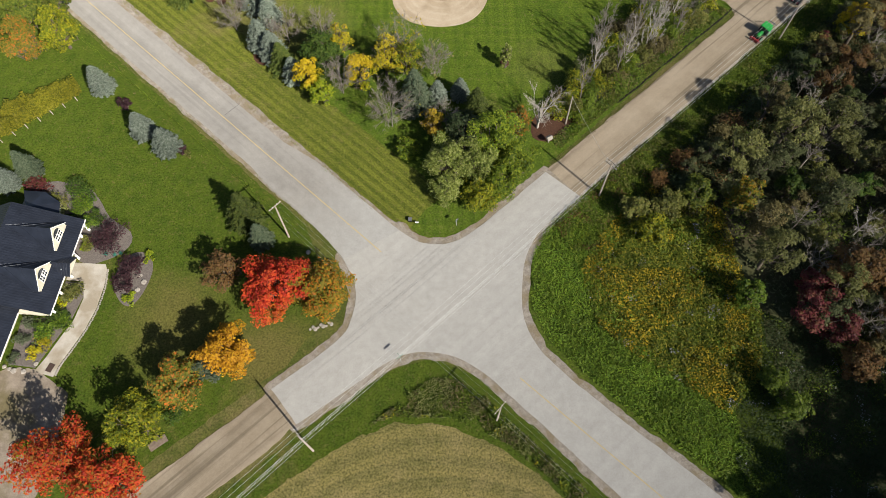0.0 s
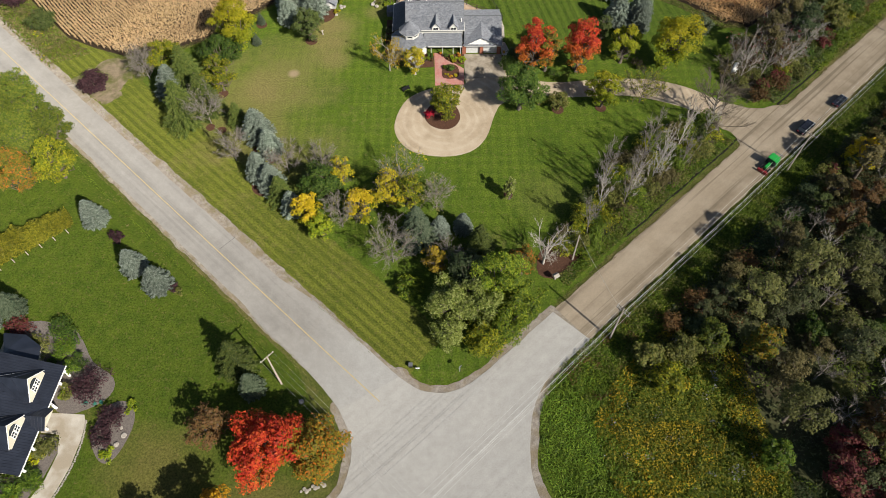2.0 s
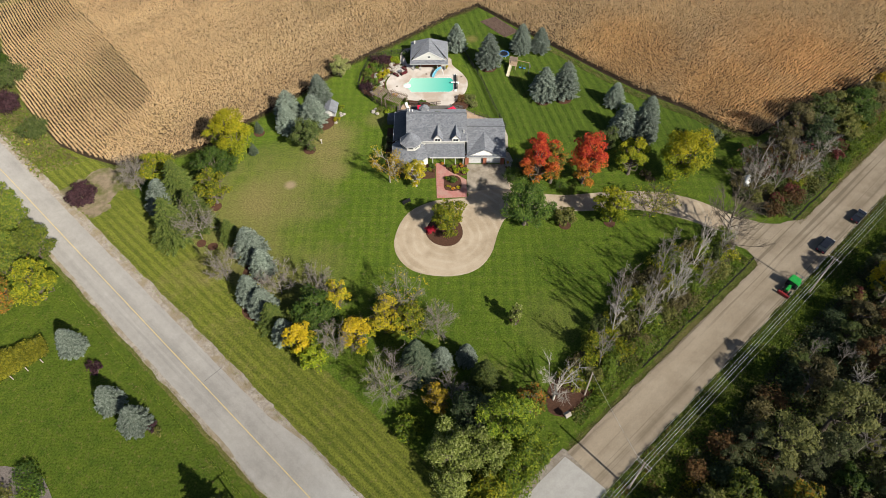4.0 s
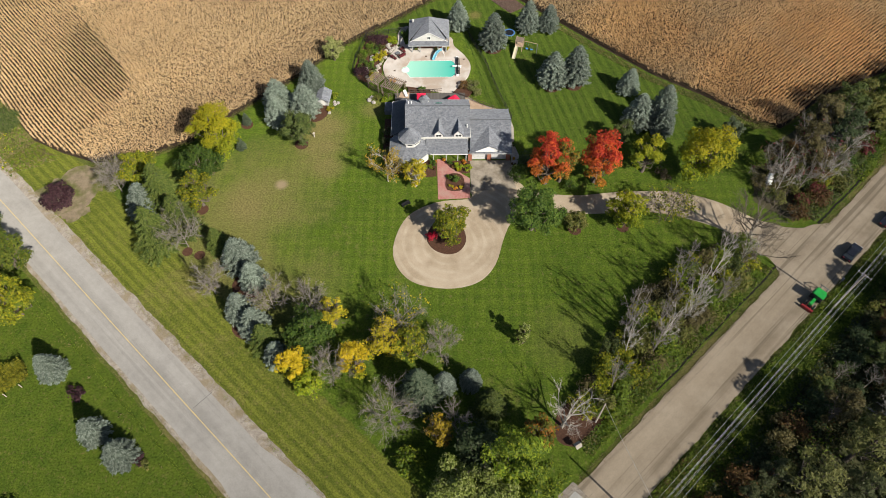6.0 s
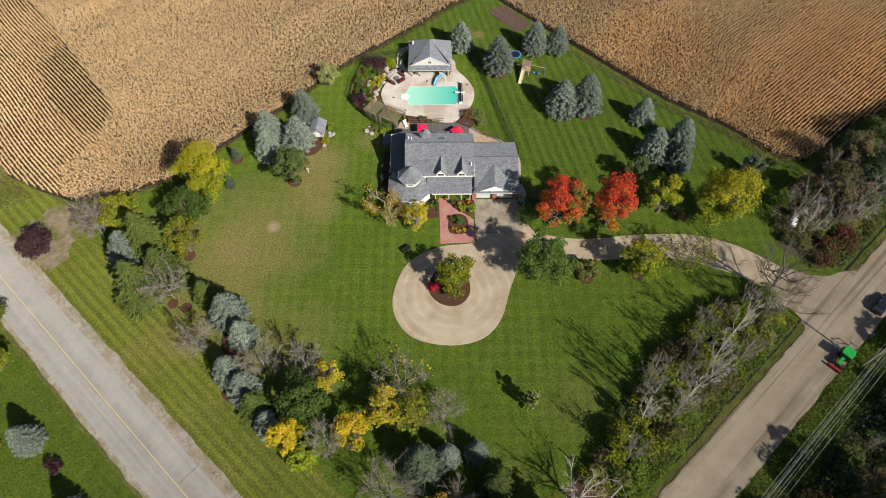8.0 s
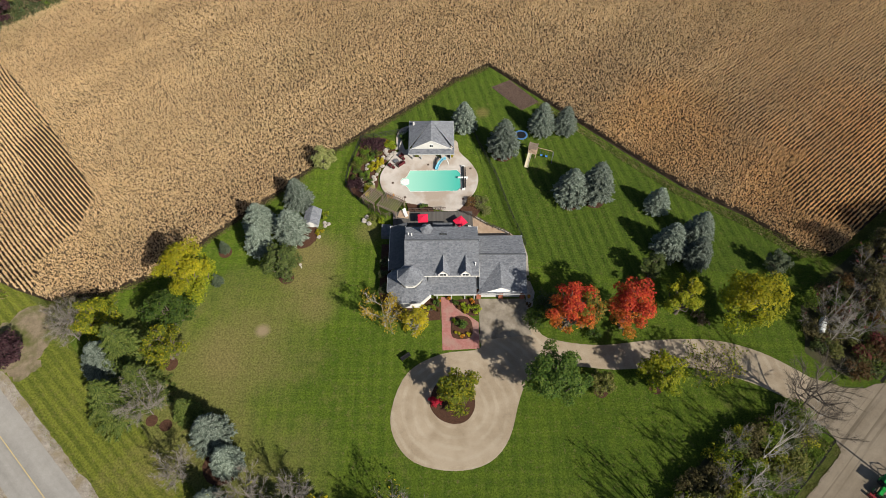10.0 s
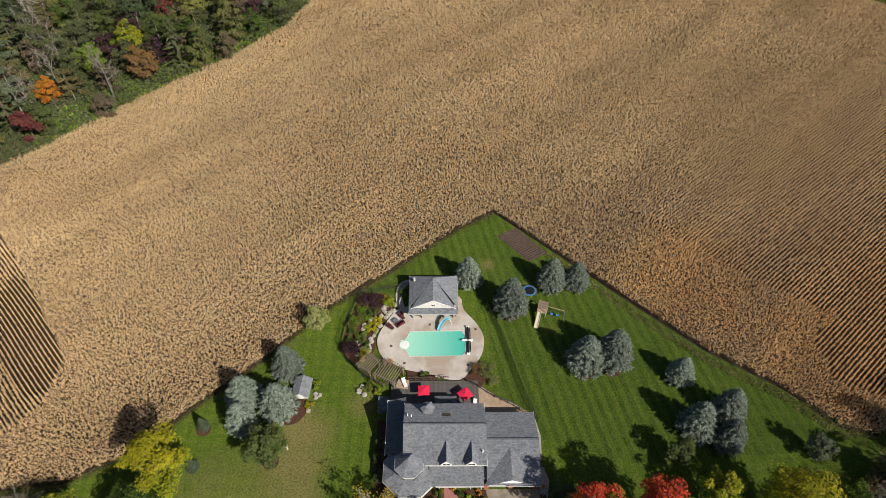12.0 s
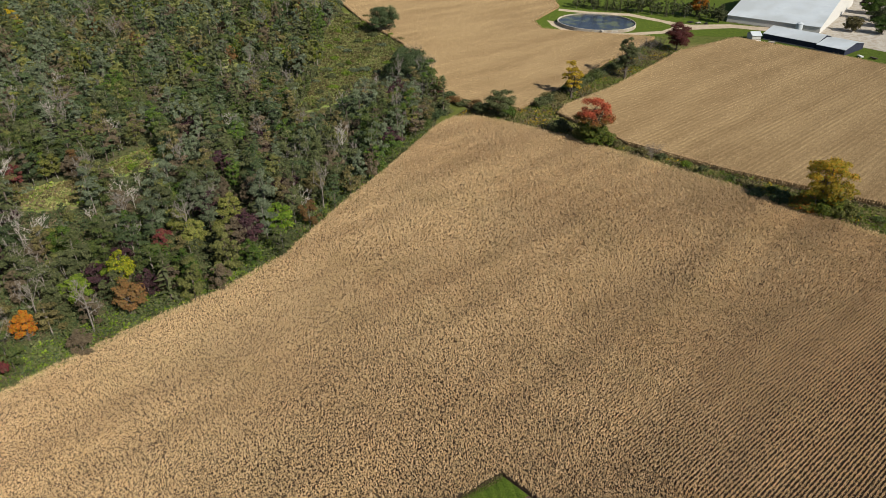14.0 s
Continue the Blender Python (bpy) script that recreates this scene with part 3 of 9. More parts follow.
sheet("centre_line_south", strip((11.9, 28.1), -42.3, 0, 70, -0.07, 0.07), 0.117, MAT["yellow_paint"], "faded yellow centre line", "road marking", thick=0.01)
sheet("crack_north", strip((-41.3, 80.0), 47, -0.4, 3.4, -0.035, 0.035), 0.117, plain("tar seal", (0.09, 0.085, 0.08), 0.8), "dark tar seam across the road", "road marking", thick=0.01)

# drives and paths
RING = [(-10.1, 112.2), (-9.6, 107.3), (-6.3, 103.4), (-0.2, 102.0), (5.4, 103.2), (8.9, 107.1), (11.0, 113.6), (13.2, 117.3), (19.7, 119.4), (27.5, 118.8), (39.4, 119.2), (48.7, 116.8), (55.5, 113.3), (60.3, 110.2),
        (62.1, 106.0), (72.0, 114.5), (68.0, 114.0), (62.5, 115.5), (58.8, 118.2), (53.0, 121.9), (45.5, 124.2), (35.4, 124.3), (25.2, 123.4), (16.8, 124.8), (13.6, 127.4), (5.0, 126), (4.8, 122.9), (-1.9, 121.9), (-7.6, 118.5)]
sheet("driveway", RING, 0.07, MAT["drive"], "pale fine gravel driveway with a turning circle", "driveway", smooth=4)
sheet("garage_apron", [(4.9, 132.8), (4.9, 124.5), (14.0, 125.5), (13.6, 128), (13.4, 132.8)], 0.10, surface("stained garage concrete", [(0.27, 0.23, 0.18), (0.38, 0.33, 0.265)], 0.5, (0.20, 0.165, 0.12), 0.3, grain=0.25), "stained concrete apron before the garage", "driveway")
sheet("island_bed", [(-3.9, 113.2), (-2.6, 116.6), (0.0, 117.9), (2.8, 116), (3.6, 112.6), (2.2, 110.1), (-0.1, 109.5), (-2.6, 110.6)], 0.16, MAT["mulch"], "round mulched bed in the turning circle", "flower bed", smooth=4)
sheet("field_entrance", [(-67.5, 130), (-71.5, 118.5), (-76, 118.5), (-82, 124), (-78, 130), (-74, 132.3)], 0.05, surface("trodden soil", [(0.16, 0.125, 0.08), (0.26, 0.205, 0.14)], 0.8, (0.10, 0.105, 0.03), 0.25, grain=0.4), "trodden bare soil at the field entrance", "track", smooth=3, ragged=2.4)

# ---- corn ----
HEAD = [(-75, 133), (-87.5, 139.2), (-100.4, 152.7), (-114.3, 174.1), (-125, 195), (-112, 205), (-90, 181), (-71, 157), (-71.5, 148), (-77, 140)]
OPEN_ROWS = [(-88.5, 177), (-84.9, 174.9), (-76, 164), (-70.5, 157.5), (-70.6, 150.7), (-75.4, 148.4), (-84, 158), (-91.5, 170)]
CORN = WEST_EDGE + [(-100.4, 152.7), (-114.3, 174.1), (-125, 195), (-112, 206), (-100.4, 217), (-92.5, 226.3), (-80.9, 240.2), (-62, 259.3), (-49.7, 275.8), (-37.2, 308.8), (-20.2, 347.4), (-4, 388), (3, 397), (13, 399.4),
                    (28, 392), (50.8, 375.8), (70.9, 357.7), (105.2, 326.8), (118.9, 311.3), (139.8, 290.2), (205, 228), (114.1, 165.5), (102, 159.6), (85.2, 151.8)] + EAST_EDGE[:0:-1]
FIELD_EAST = [(51.4, 404.1), (57.3, 416.2), (85, 443.4), (143, 517.8), (192, 555.3), (242.4, 508.2), (255.4, 490.4), (350, 400), (240, 240), (152, 312), (108, 340), (75, 368)]
FIELD_FAR = [(-27.7, 532.5), (-8.9, 471), (-2.6, 431.8), (10.8, 413), (34.6, 409.6), (57.9, 438), (96.8, 497.3), (138.9, 553.3), (67.1, 574.6), (64.4, 600.7), (90.6, 652), (90, 720), (-100, 740), (-84.6, 666), (-60, 600)]
sheet("field_soil_main", CORN, 0.05, MAT["soil"], "soil under the standing corn, row shade in its colour", "soil")
sheet("field_soil_east", FIELD_EAST, 0.05, MAT["soil"], "soil under the far corn, row shade in its colour", "soil")
sheet("field_soil_far", FIELD_FAR, 0.05, MAT["soil"], "soil under the far corn, row shade in its colour", "soil")


def blades(rng, x, y, z, azim, length, rise, droop, width):
    """Drooping leaf blades, broad at the stalk and pointed at the tip."""
    n = len(x)
    dx, dy = np.cos(azim), np.sin(azim)
    base = np.stack([x, y, z], 1)
    mid = base + np.stack([dx * length * 0.3, dy * length * 0.3, rise], 1)
    tip = base + np.stack([dx * length, dy * length, rise - droop], 1)
    side = np.stack([-dy * 0.75, dx * 0.75, rng.uniform(0.25, 1.0, n) * rng.choice([-1, 1], n)], 1) * (width / 2)[:, None]
    v = np.stack([mid + side, tip, mid - side], 1).reshape(-1, 3)
    return v, np.arange(3 * n).reshape(-1, 3)


def corn_rows(seed, poly, angle, row, step, leaves, size, keep=None, wiggle=0.0, spread=0.5, bow=0.0):
    """The leaves and tassels of a stand of dry corn, row by row, with open gaps between the rows."""
    rng = np.random.default_rng(seed)
    p = np.array(poly)
    c = p.mean(0)
    reach = np.linalg.norm(p - c, axis=1).max()
    s, o = np.meshgrid(np.arange(-reach, reach, step), np.arange(-reach, reach, row))
    s, o = s.ravel(), o.ravel()
    slope = 2 * bow * s
    o = o + wiggle * np.sin(s / 19.0) + wiggle * 0.5 * np.sin(s / 7.0 + o * 0.02) + bow * s * s
    s, o = s + rng.uniform(-0.4, 0.4, s.size) * step, o + rng.normal(0, 0.035, s.size)
    ca, sa = math.cos(radians(angle)), math.sin(radians(angle))
    x, y = c[0] + s * ca - o * sa, c[1] + s * sa + o * ca
    k = inside(x, y, poly)
    if keep is not None:
        k &= keep(x, y)
    x, y, slope = x[k], y[k], slope[k]
    n = len(x)
    tall = 2.2 + 0.22 * rng.normal(size=n)
    vs, fs, m = [], [], 0
    for i in range(leaves):
        a = radians(angle) + slope + rng.choice([0, math.pi], n) + rng.uniform(-spread, spread, n)
        z = tall * rng.uniform(0.4, 0.92, n)
        length = size * rng.uniform(0.6, 1.1, n)
        v, f = blades(rng, x, y, z, a, length, size * rng.uniform(0.05, 0.3, n), size * rng.uniform(0.2, 0.8, n), size * rng.uniform(0.42, 0.64, n))
        vs.append(v), fs.append(f + m)
        m += len(v)
    a, w = rng.uniform(0, math.tau, n), size * rng.uniform(0.09, 0.16, n)
    foot = np.stack([x, y, tall * 0.55], 1)
    side = np.stack([np.cos(a) * w, np.sin(a) * w, 0 * w], 1)
    tip = np.stack([x + rng.normal(0, 0.1, n), y + rng.normal(0, 0.1, n), tall * rng.uniform(1.0, 1.14, n)], 1)
    vs.append(np.stack([foot - side, foot + side, tip], 1).reshape(-1, 3))
    fs.append(np.arange(3 * n).reshape(-1, 3) + m)
    return np.concatenate(vs), np.concatenate(fs)


def beyond(edge, d):
    """True for points more than d from an open edge."""
    def test(x, y):
        far = np.ones(len(x), bool)
        for (ax, ay), (bx, by) in zip(edge, edge[1:]):
            l2 = (bx - ax) ** 2 + (by - ay) ** 2
            t = np.clip(((x - ax) * (bx - ax) + (y - ay) * (by - ay)) / l2, 0, 1)
            far &= np.hypot(x - ax - t * (bx - ax), y - ay - t * (by - ay)) > d
        return far
    return test


def corn_stand(name, label, *bundles):
    vs, fs, m = [], [], 0
    for v, f in bundles:
        vs.append(v), fs.append(f + m)
        m += len(v)
    ob = link_mesh(name, raw(name, np.concatenate(vs), np.concatenate(fs)), L["corn"])
    return tagged(ob, label, "corn", kind="stuff")


close_by = lambda x, y: (y + 0.3 * np.abs(x) + 6 * np.sin(x * 0.21) < 285) & (x < 112 + (y - 184) * 0.5)
off_head, far_east, by_east = (lambda x, y: ~inside(x, y, HEAD)), beyond(EAST_EDGE, 21.5), beyond(EAST_EDGE, 8)
off_east = lambda x, y: far_east(x, y) | (by_east(x, y) & (x - y > -89 + 4 * np.sin(y * 0.3)))
corn_stand("corn_stand", "dry tan corn standing in rows",
           corn_rows(1, CORN, 40.5, 0.71, 0.25, 4, 0.44, lambda x, y: off_head(x, y) & off_east(x, y) & close_by(x, y), spread=0.76, bow=-0.0003),
           corn_rows(2, CORN, 40.5, 0.71, 0.36, 3, 0.62, lambda x, y: off_head(x, y) & off_east(x, y) & ~close_by(x, y), bow=-0.0003),
           corn_rows(3, CORN, -44.5, 0.71, 0.25, 4, 0.44, lambda x, y: off_head(x, y) & ~off_east(x, y), spread=1.5),
           corn_rows(4, CORN, 131.0, 0.70, 0.22, 4, 0.43, lambda x, y: ~off_head(x, y) & ~inside(x, y, OPEN_ROWS), wiggle=0.8, spread=1.0),
           corn_rows(5, CORN, 134.0, 0.72, 0.2, 4, 0.38, lambda x, y: ~off_head(x, y) & inside(x, y, OPEN_ROWS), wiggle=0.5, spread=0.44))


def far_corn(name, label, seed, poly, angle):
    """A far stand: a ridged mass with leaf tips standing out of it."""
    sheet(name, offset(poly if sum((b[0] - a[0]) * (b[1] + a[1]) for a, b in zip(poly, poly[1:] + poly[:1])) < 0 else poly[::-1], -0.6), 1.75, MAT["corn_top"], "dense tan tops of far corn", "corn", ragged=0.5, thick=1.7, kind="stuff")
    rim = beyond(poly + poly[:1], 2.2)
    corn_stand("corn_stand", label, corn_rows(seed, poly, angle, 2.0, 1.6, 2, 0.7), corn_rows(seed + 10, poly, angle, 0.8, 0.45, 3, 0.7, lambda x, y: ~rim(x, y)))


far_corn("corn_mass_east", "dry tan corn in a far field", 5, FIELD_EAST, DIRT)
far_corn("corn_mass_north", "dry tan corn in a far field", 6, FIELD_FAR, 130)

# ---- plants ----


def tubes(paths, sides=4):
    """Tapered limbs: each path is (points, radii)."""
    vs, fs, m = [], [], 0
    ring = np.arange(sides) * math.tau / sides
    for pts, radii in paths:
        pts = np.asarray(pts, float)
        for i in range(len(pts) - 1):
            d = pts[i + 1] - pts[i]
            d = d / (np.linalg.norm(d) + 1e-9)
            u = np.cross(d, (0.3, 0.9, 0.1) if abs(d[2]) > 0.9 else (0, 0, 1))
            u /= np.linalg.norm(u) + 1e-9
            w = np.cross(d, u)
            circ = np.cos(ring)[:, None] * u + np.sin(ring)[:, None] * w
            vs += [pts[i] + circ * radii[i], pts[i + 1] + circ * radii[i + 1]]
            for j in range(sides):
                k = (j + 1) % sides
                fs += [(m + j, m + k, m + sides + k), (m + j, m + sides + k, m + sides + j)]
            m += 2 * sides
    return np.concatenate(vs), np.array(fs)


def flakes(rng, centres, normals, size, stretch=1.5, axis=None, loose=0.45):
    """Single leaves or tufts: pointed blades facing roughly along the given normals."""
    n = len(centres)
    normals = normals + rng.normal(0, loose, (n, 3))
    normals /= np.linalg.norm(normals, axis=1)[:, None]
    u = np.cross(normals, rng.normal(size=(n, 3)) if axis is None else np.cross(axis, normals) + rng.normal(0, 0.12, (n, 3)))
    u /= np.linalg.norm(u, axis=1)[:, None]
    w = np.cross(normals, u)
    s = (size * rng.uniform(0.55, 1.55, n))[:, None]
    back = centres - u * s * stretch / 2 + normals * s * rng.uniform(-0.15, 0.15, (n, 1))
    v = np.stack([back + w * s / 2, centres + u * s * stretch / 2, back - w * s / 2], 1)
    return v.reshape(-1, 3), np.arange(3 * n).reshape(-1, 3)


def crown_clumps(rng, h, r, base=0.25, lumps=34):
    """Centres and radii of the leaf clumps of a broad crown."""
    zc, zr = h * (1 + base) / 2, h * (1 - base) / 2
    i = np.arange(lumps)
    up = 1 - (i + 0.5) / lumps * (1.75 if base >= 0.1 else 1.9)
    turn = i * 2.39996 + rng.uniform(0, 6.28)
    flat = np.sqrt(1 - up ** 2)
    d = np.stack([np.cos(turn) * flat, np.sin(turn) * flat, up], 1) + rng.normal(0, 0.22, (lumps, 3))
    d /= np.linalg.norm(d, axis=1)[:, None]
    reach = rng.uniform(0.5, 0.94, lumps) * (1 + 0.09 * np.sin(3 * np.arctan2(d[:, 1], d[:, 0]) + rng.uniform(0, 6)))
    c = d * reach[:, None] * np.array([r, r, zr]) * 0.93
    c[:, 2] += zc
    c[:, 2] = np.maximum(c[:, 2], base * h * 0.9)
    c[1] = (rng.normal(0, 0.1 * r), rng.normal(0, 0.1 * r), zc + zr * 0.72)
    c[2::9] = (c[2::9] - (0, 0, zc)) * 0.45 + (0, 0, zc)
    return c, r * rng.uniform(0.19, 0.31, lumps)


def limbs(rng, h, r, clumps, base, thick, sides=4):
    fork = np.array([rng.normal(0, 0.1), rng.normal(0, 0.1), h * (base * 0.9 + 0.08)])
    top = np.array([rng.normal(0, 0.25), rng.normal(0, 0.25), h * 0.8])
    paths = [([(0, 0, -0.15), fork * (0.6, 0.6, 0.5), fork, (fork + top) / 2, top], [thick * 1.3, thick, thick * 0.85, thick * 0.5, thick * 0.12])]
    for c in clumps:
        t = min(0.95, max(0.05, (c[2] / h - 0.25)))
        root = fork + (top - fork) * t * 0.6
        bend = (root + c) / 2 + rng.normal(0, 0.12 * r, 3) + np.array([0, 0, -0.05 * h])
        paths.append(([root, bend, c], [thick * 0.38, thick * 0.22, 0.02]))
    return tubes(paths, sides)


def broadleaf_meshes(seed, h, r, leaves=2200, leaf=0.34, base=0.22, lumps=34, hollow=0.0, upward=0.35, light=False, twigs=4):
    """Trunk mesh and crown mesh of a leafy tree."""
    rng = np.random.default_rng(seed)
    c, cr = crown_clumps(rng, h, r, base, lumps)
    wood = limbs(rng, h, r, c[:2] if light else c, base, (0.018 if light else 0.032) * h, 3 if light else 4)
    if not light:
        k = rng.integers(0, lumps, int(twigs * lumps))
        out = rng.normal(size=(len(k), 3)) + 0.9 * (c[k] - (0, 0, h * 0.45)) / np.linalg.norm(c[k] - (0, 0, h * 0.45), axis=1)[:, None]
        out *= (cr[k] * rng.uniform(0.9, 1.5, len(k)) / np.linalg.norm(out, axis=1))[:, None]
        wide = rng.normal(size=out.shape)
        wide *= 0.028 / np.linalg.norm(wide, axis=1)[:, None]
        tv = np.stack([c[k] - wide, c[k] + out, c[k] + wide], 1).reshape(-1, 3)
        wood = np.concatenate([wood[0], tv]), np.concatenate([wood[1], np.arange(len(tv)).reshape(-1, 3) + len(wood[0])])
    w = cr ** 2 * (rng.random(lumps) >= hollow)
    pick = rng.choice(lumps, leaves, p=w / w.sum())
    d = rng.normal(size=(leaves, 3))
    d /= np.linalg.norm(d, axis=1)[:, None]
    d[:, 2] = np.where(d[:, 2] < -0.3, -d[:, 2] * 0.6, d[:, 2])
    p = c[pick] + d * (cr[pick] * rng.uniform(0.55, 1.08, leaves))[:, None] * (1, 1, 0.75)
    out = p - np.array([0, 0, h * 0.45])
    out /= np.linalg.norm(out, axis=1)[:, None]
    nrm = (0.5 * d + 0.5 * out if light else 0.6 * d + 0.4 * out) + np.array([0, 0, upward * (0.4 if light else 1.0)])
    crown = flakes(rng, p, nrm, leaf, loose=0.3 if light else 0.5)
    return raw("trunk", *wood), raw("crown", *crown)


def bare_meshes(seed, h, r, limbs_n=9, fan=5, thick=0.025, lean=(0, 0), leaves=0, leaf=0.3, trunk=0.25, light=False, wander=0.06):
    """A leafless tree, branched three times over, with a few leaves left."""
    rng = np.random.default_rng(seed)
    paths, tips, twigs = [], [], []
    top = np.array([lean[0], lean[1], h * 0.92])
    fork = top * trunk
    paths.append(([(0, 0, -0.15), fork, top * 0.6 + rng.normal(0, 0.15, 3), top], [thick * h * 1.3, thick * h, thick * h * 0.55, 0.02]))
    for i in range(limbs_n):
        a = i * 2.4 + rng.uniform(-0.4, 0.4)
        t = trunk + (0.85 - trunk) * (i / limbs_n) * 0.8
        root = top * t
        out = r * (1 - 0.35 * i / limbs_n) * rng.uniform(0.7, 1.1)
        tip = root + np.array([math.cos(a) * out, math.sin(a) * out, (h - root[2]) * rng.uniform(0.35, 0.9)])
        mid = root * 0.5 + tip * 0.5 + rng.normal(0, wander * h, 3) - np.array([0, 0, 0.04 * h])
        paths.append(([root, mid, tip], [thick * h * 0.5, thick * h * 0.32, 0.015]))
        for k in range(fan):
            s = rng.uniform(0.25, 0.95)
            b0 = root * (1 - s) + tip * s if s > 0.5 else root * (1 - 2 * s) + mid * 2 * s
            b0 = (mid + (tip - mid) * (s - 0.5) * 2) if s > 0.5 else (root + (mid - root) * s * 2)
            d = (tip - root) / np.linalg.norm(tip - root) + rng.normal(0, 0.55, 3) + np.array([0, 0, 0.25])
            b1 = b0 + d / np.linalg.norm(d) * r * rng.uniform(0.3, 0.6)
            paths.append(([b0, (b0 + b1) / 2 + rng.normal(0, 0.02 * h, 3), b1], [thick * h * 0.2, thick * h * 0.13, 0.012]))
            for q in range(6 if light else 18):
                c0 = b0 + (b1 - b0) * rng.uniform(0.15, 1.0)
                d = (b1 - b0) / np.linalg.norm(b1 - b0) + rng.normal(0, 0.65, 3)
                c1 = c0 + d / np.linalg.norm(d) * r * rng.uniform(0.15, 0.36)
                twigs.append((c0, c1))
                tips.append(c1)
    v, f = tubes(paths, 3)
    c0, c1 = np.array([t[0] for t in twigs]), np.array([t[1] for t in twigs])
    wide = rng.normal(size=c0.shape)
    wide *= (0.024 if not light else 0.045) / np.linalg.norm(wide, axis=1)[:, None]
    tv = np.stack([c0 - wide, c1, c0 + wide], 1).reshape(-1, 3)
    v, f = np.concatenate([v, tv]), np.concatenate([f, np.arange(len(tv)).reshape(-1, 3) + len(v)])
    wood = raw("trunk", v, f)
    if not leaves:
        return wood, None
    tips = np.array(tips)
    p = tips[rng.integers(0, len(tips), leaves)] + rng.normal(0, 0.25, (leaves, 3))
    return wood, raw("crown", *flakes(rng, p, rng.normal(size=(leaves, 3)) + (0, 0, 0.5), leaf))


def conifer_meshes(seed, h, r, whorl=0.42, spray=0.34, droop=0.25, full=0.75, ragged=0.12, light=False):
    """A conifer: whorls of branches, each feathered with sprays of needles that point outward."""
    rng = np.random.default_rng(seed)
    P, N, A, paths = [], [], [], [([(0, 0, -0.15), (0, 0, h * 0.5), (0, 0, h)], [0.028 * h, 0.018 * h, 0.01])]
    z = 0.05 * h
    while z < h * 0.97:
        t = z / h
        reach = r * (1 - t) ** full * (0.88 + 0.12 * min(1, t / 0.15)) + 0.06
        n = max(4, int((6 + 9 * (1 - t)) * (0.45 if light else 1)))
        a0 = rng.uniform(0, 6.28)
        for i in range(n):
            a = a0 + i * math.tau / n + rng.normal(0, 0.12)
            L1 = reach * rng.uniform(1 - 2 * ragged, 1 + ragged)
            d = np.array([math.cos(a), math.sin(a), 0])
            slope = 0.3 - droop
            tip = np.array([0, 0, z]) + d * L1 + np.array([0, 0, slope * L1])
            if not light and i % 2 == 0:
                paths.append(([(0, 0, z), tip], [0.03, 0.008]))
            side = np.array([-d[1], d[0], 0])
            k = max(2, int(L1 * 0.75 / (spray * 0.85)))
            for j in range(k):
                s = 0.3 + 0.7 * (j + 0.8) / k
                c = np.array([0, 0, z]) + d * L1 * s + np.array([0, 0, slope * L1 * s])
                w = 0.2 * L1 * (1.15 - s) + 0.06
                for q in (-1, 0, 1) if not light else (0,):
                    P.append(c + side * w * q + rng.normal(0, 0.04, 3))
                    N.append(d * 0.25 + np.array([0, 0, 1.0]))
                    A.append(d * 0.8 + side * q * 0.55 + np.array([0, 0, slope + 0.1]))
        z += whorl * (0.6 + 0.5 * (1 - t)) * rng.uniform(0.85, 1.15)
    P.append(np.array([0, 0, h])), N.append(np.array([1.0, 0, 0.2])), A.append(np.array([0, 0, 1.0]))
    crown = flakes(rng, np.repeat(np.array(P), 2, 0) + rng.normal(0, 0.06, (2 * len(P), 3)), np.repeat(np.array(N), 2, 0), spray * 0.6, 2.2, np.repeat(np.array(A), 2, 0), 0.35)
    return raw("trunk", *tubes(paths, 3)), raw("crown", *crown)


def shrub_meshes(seed, h, r, leaves=260, leaf=0.22, spiky=False):
    rng = np.random.default_rng(seed)
    r = r * 1.15
    lumps = max(5, int(7 * r))
    a, d = rng.uniform(0, math.tau, lumps), r * 0.75 * np.sqrt(rng.random(lumps))
    c = np.stack([np.cos(a) * d, np.sin(a) * d, h * (0.72 - 0.35 * (d / r) ** 2) * rng.uniform(0.75, 1.1, lumps)], 1)
    paths = [([(0, 0, -0.1), p * (0.5, 0.5, 0.6), p], [0.06, 0.04, 0.015]) for p in c]
    pick = rng.integers(0, lumps, leaves)
    q = rng.normal(size=(leaves, 3))
    q /= np.linalg.norm(q, axis=1)[:, None]
    p = c[pick] + q * rng.uniform(0.4, 1.0, (leaves, 1)) * (r * 0.42, r * 0.42, h * 0.33)
    p[:, 2] = np.maximum(p[:, 2], 0.08)
    nrm = q + np.array([0, 0, 0.5]) if not spiky else np.cross(q, (0, 0, 1.0)) + rng.normal(0, 0.2, (leaves, 3)) + 0.01
    return raw("branchwork", *tubes(paths, 3)), raw("leaves", *flakes(rng, p, nrm, leaf, 1.4 if not spiky else 3.0))


SEED = [100]


def plant(name, meshes, at, wood, leaf, label, category="tree", group="", turn=None, under="crown", extra=None):
    """Sets a plant up: an Empty at its foot, woody part and leafy part under it."""
    SEED[0] += 1
    rng = random.Random(SEED[0])
    ob = thing(name, label, category, group, at=(at[0], at[1], at[2] if len(at) > 2 else 0.03), turn=rng.uniform(0, 360) if turn is None else turn)
    link_mesh("branchwork" if under == "leaves" else "trunk", meshes[0], wood, ob)
    if meshes[1]:
        link_mesh(under, meshes[1], leaf, ob)
    if extra:
        link_mesh("side_crown", extra[0], extra[1], ob, extra[2])
    return ob


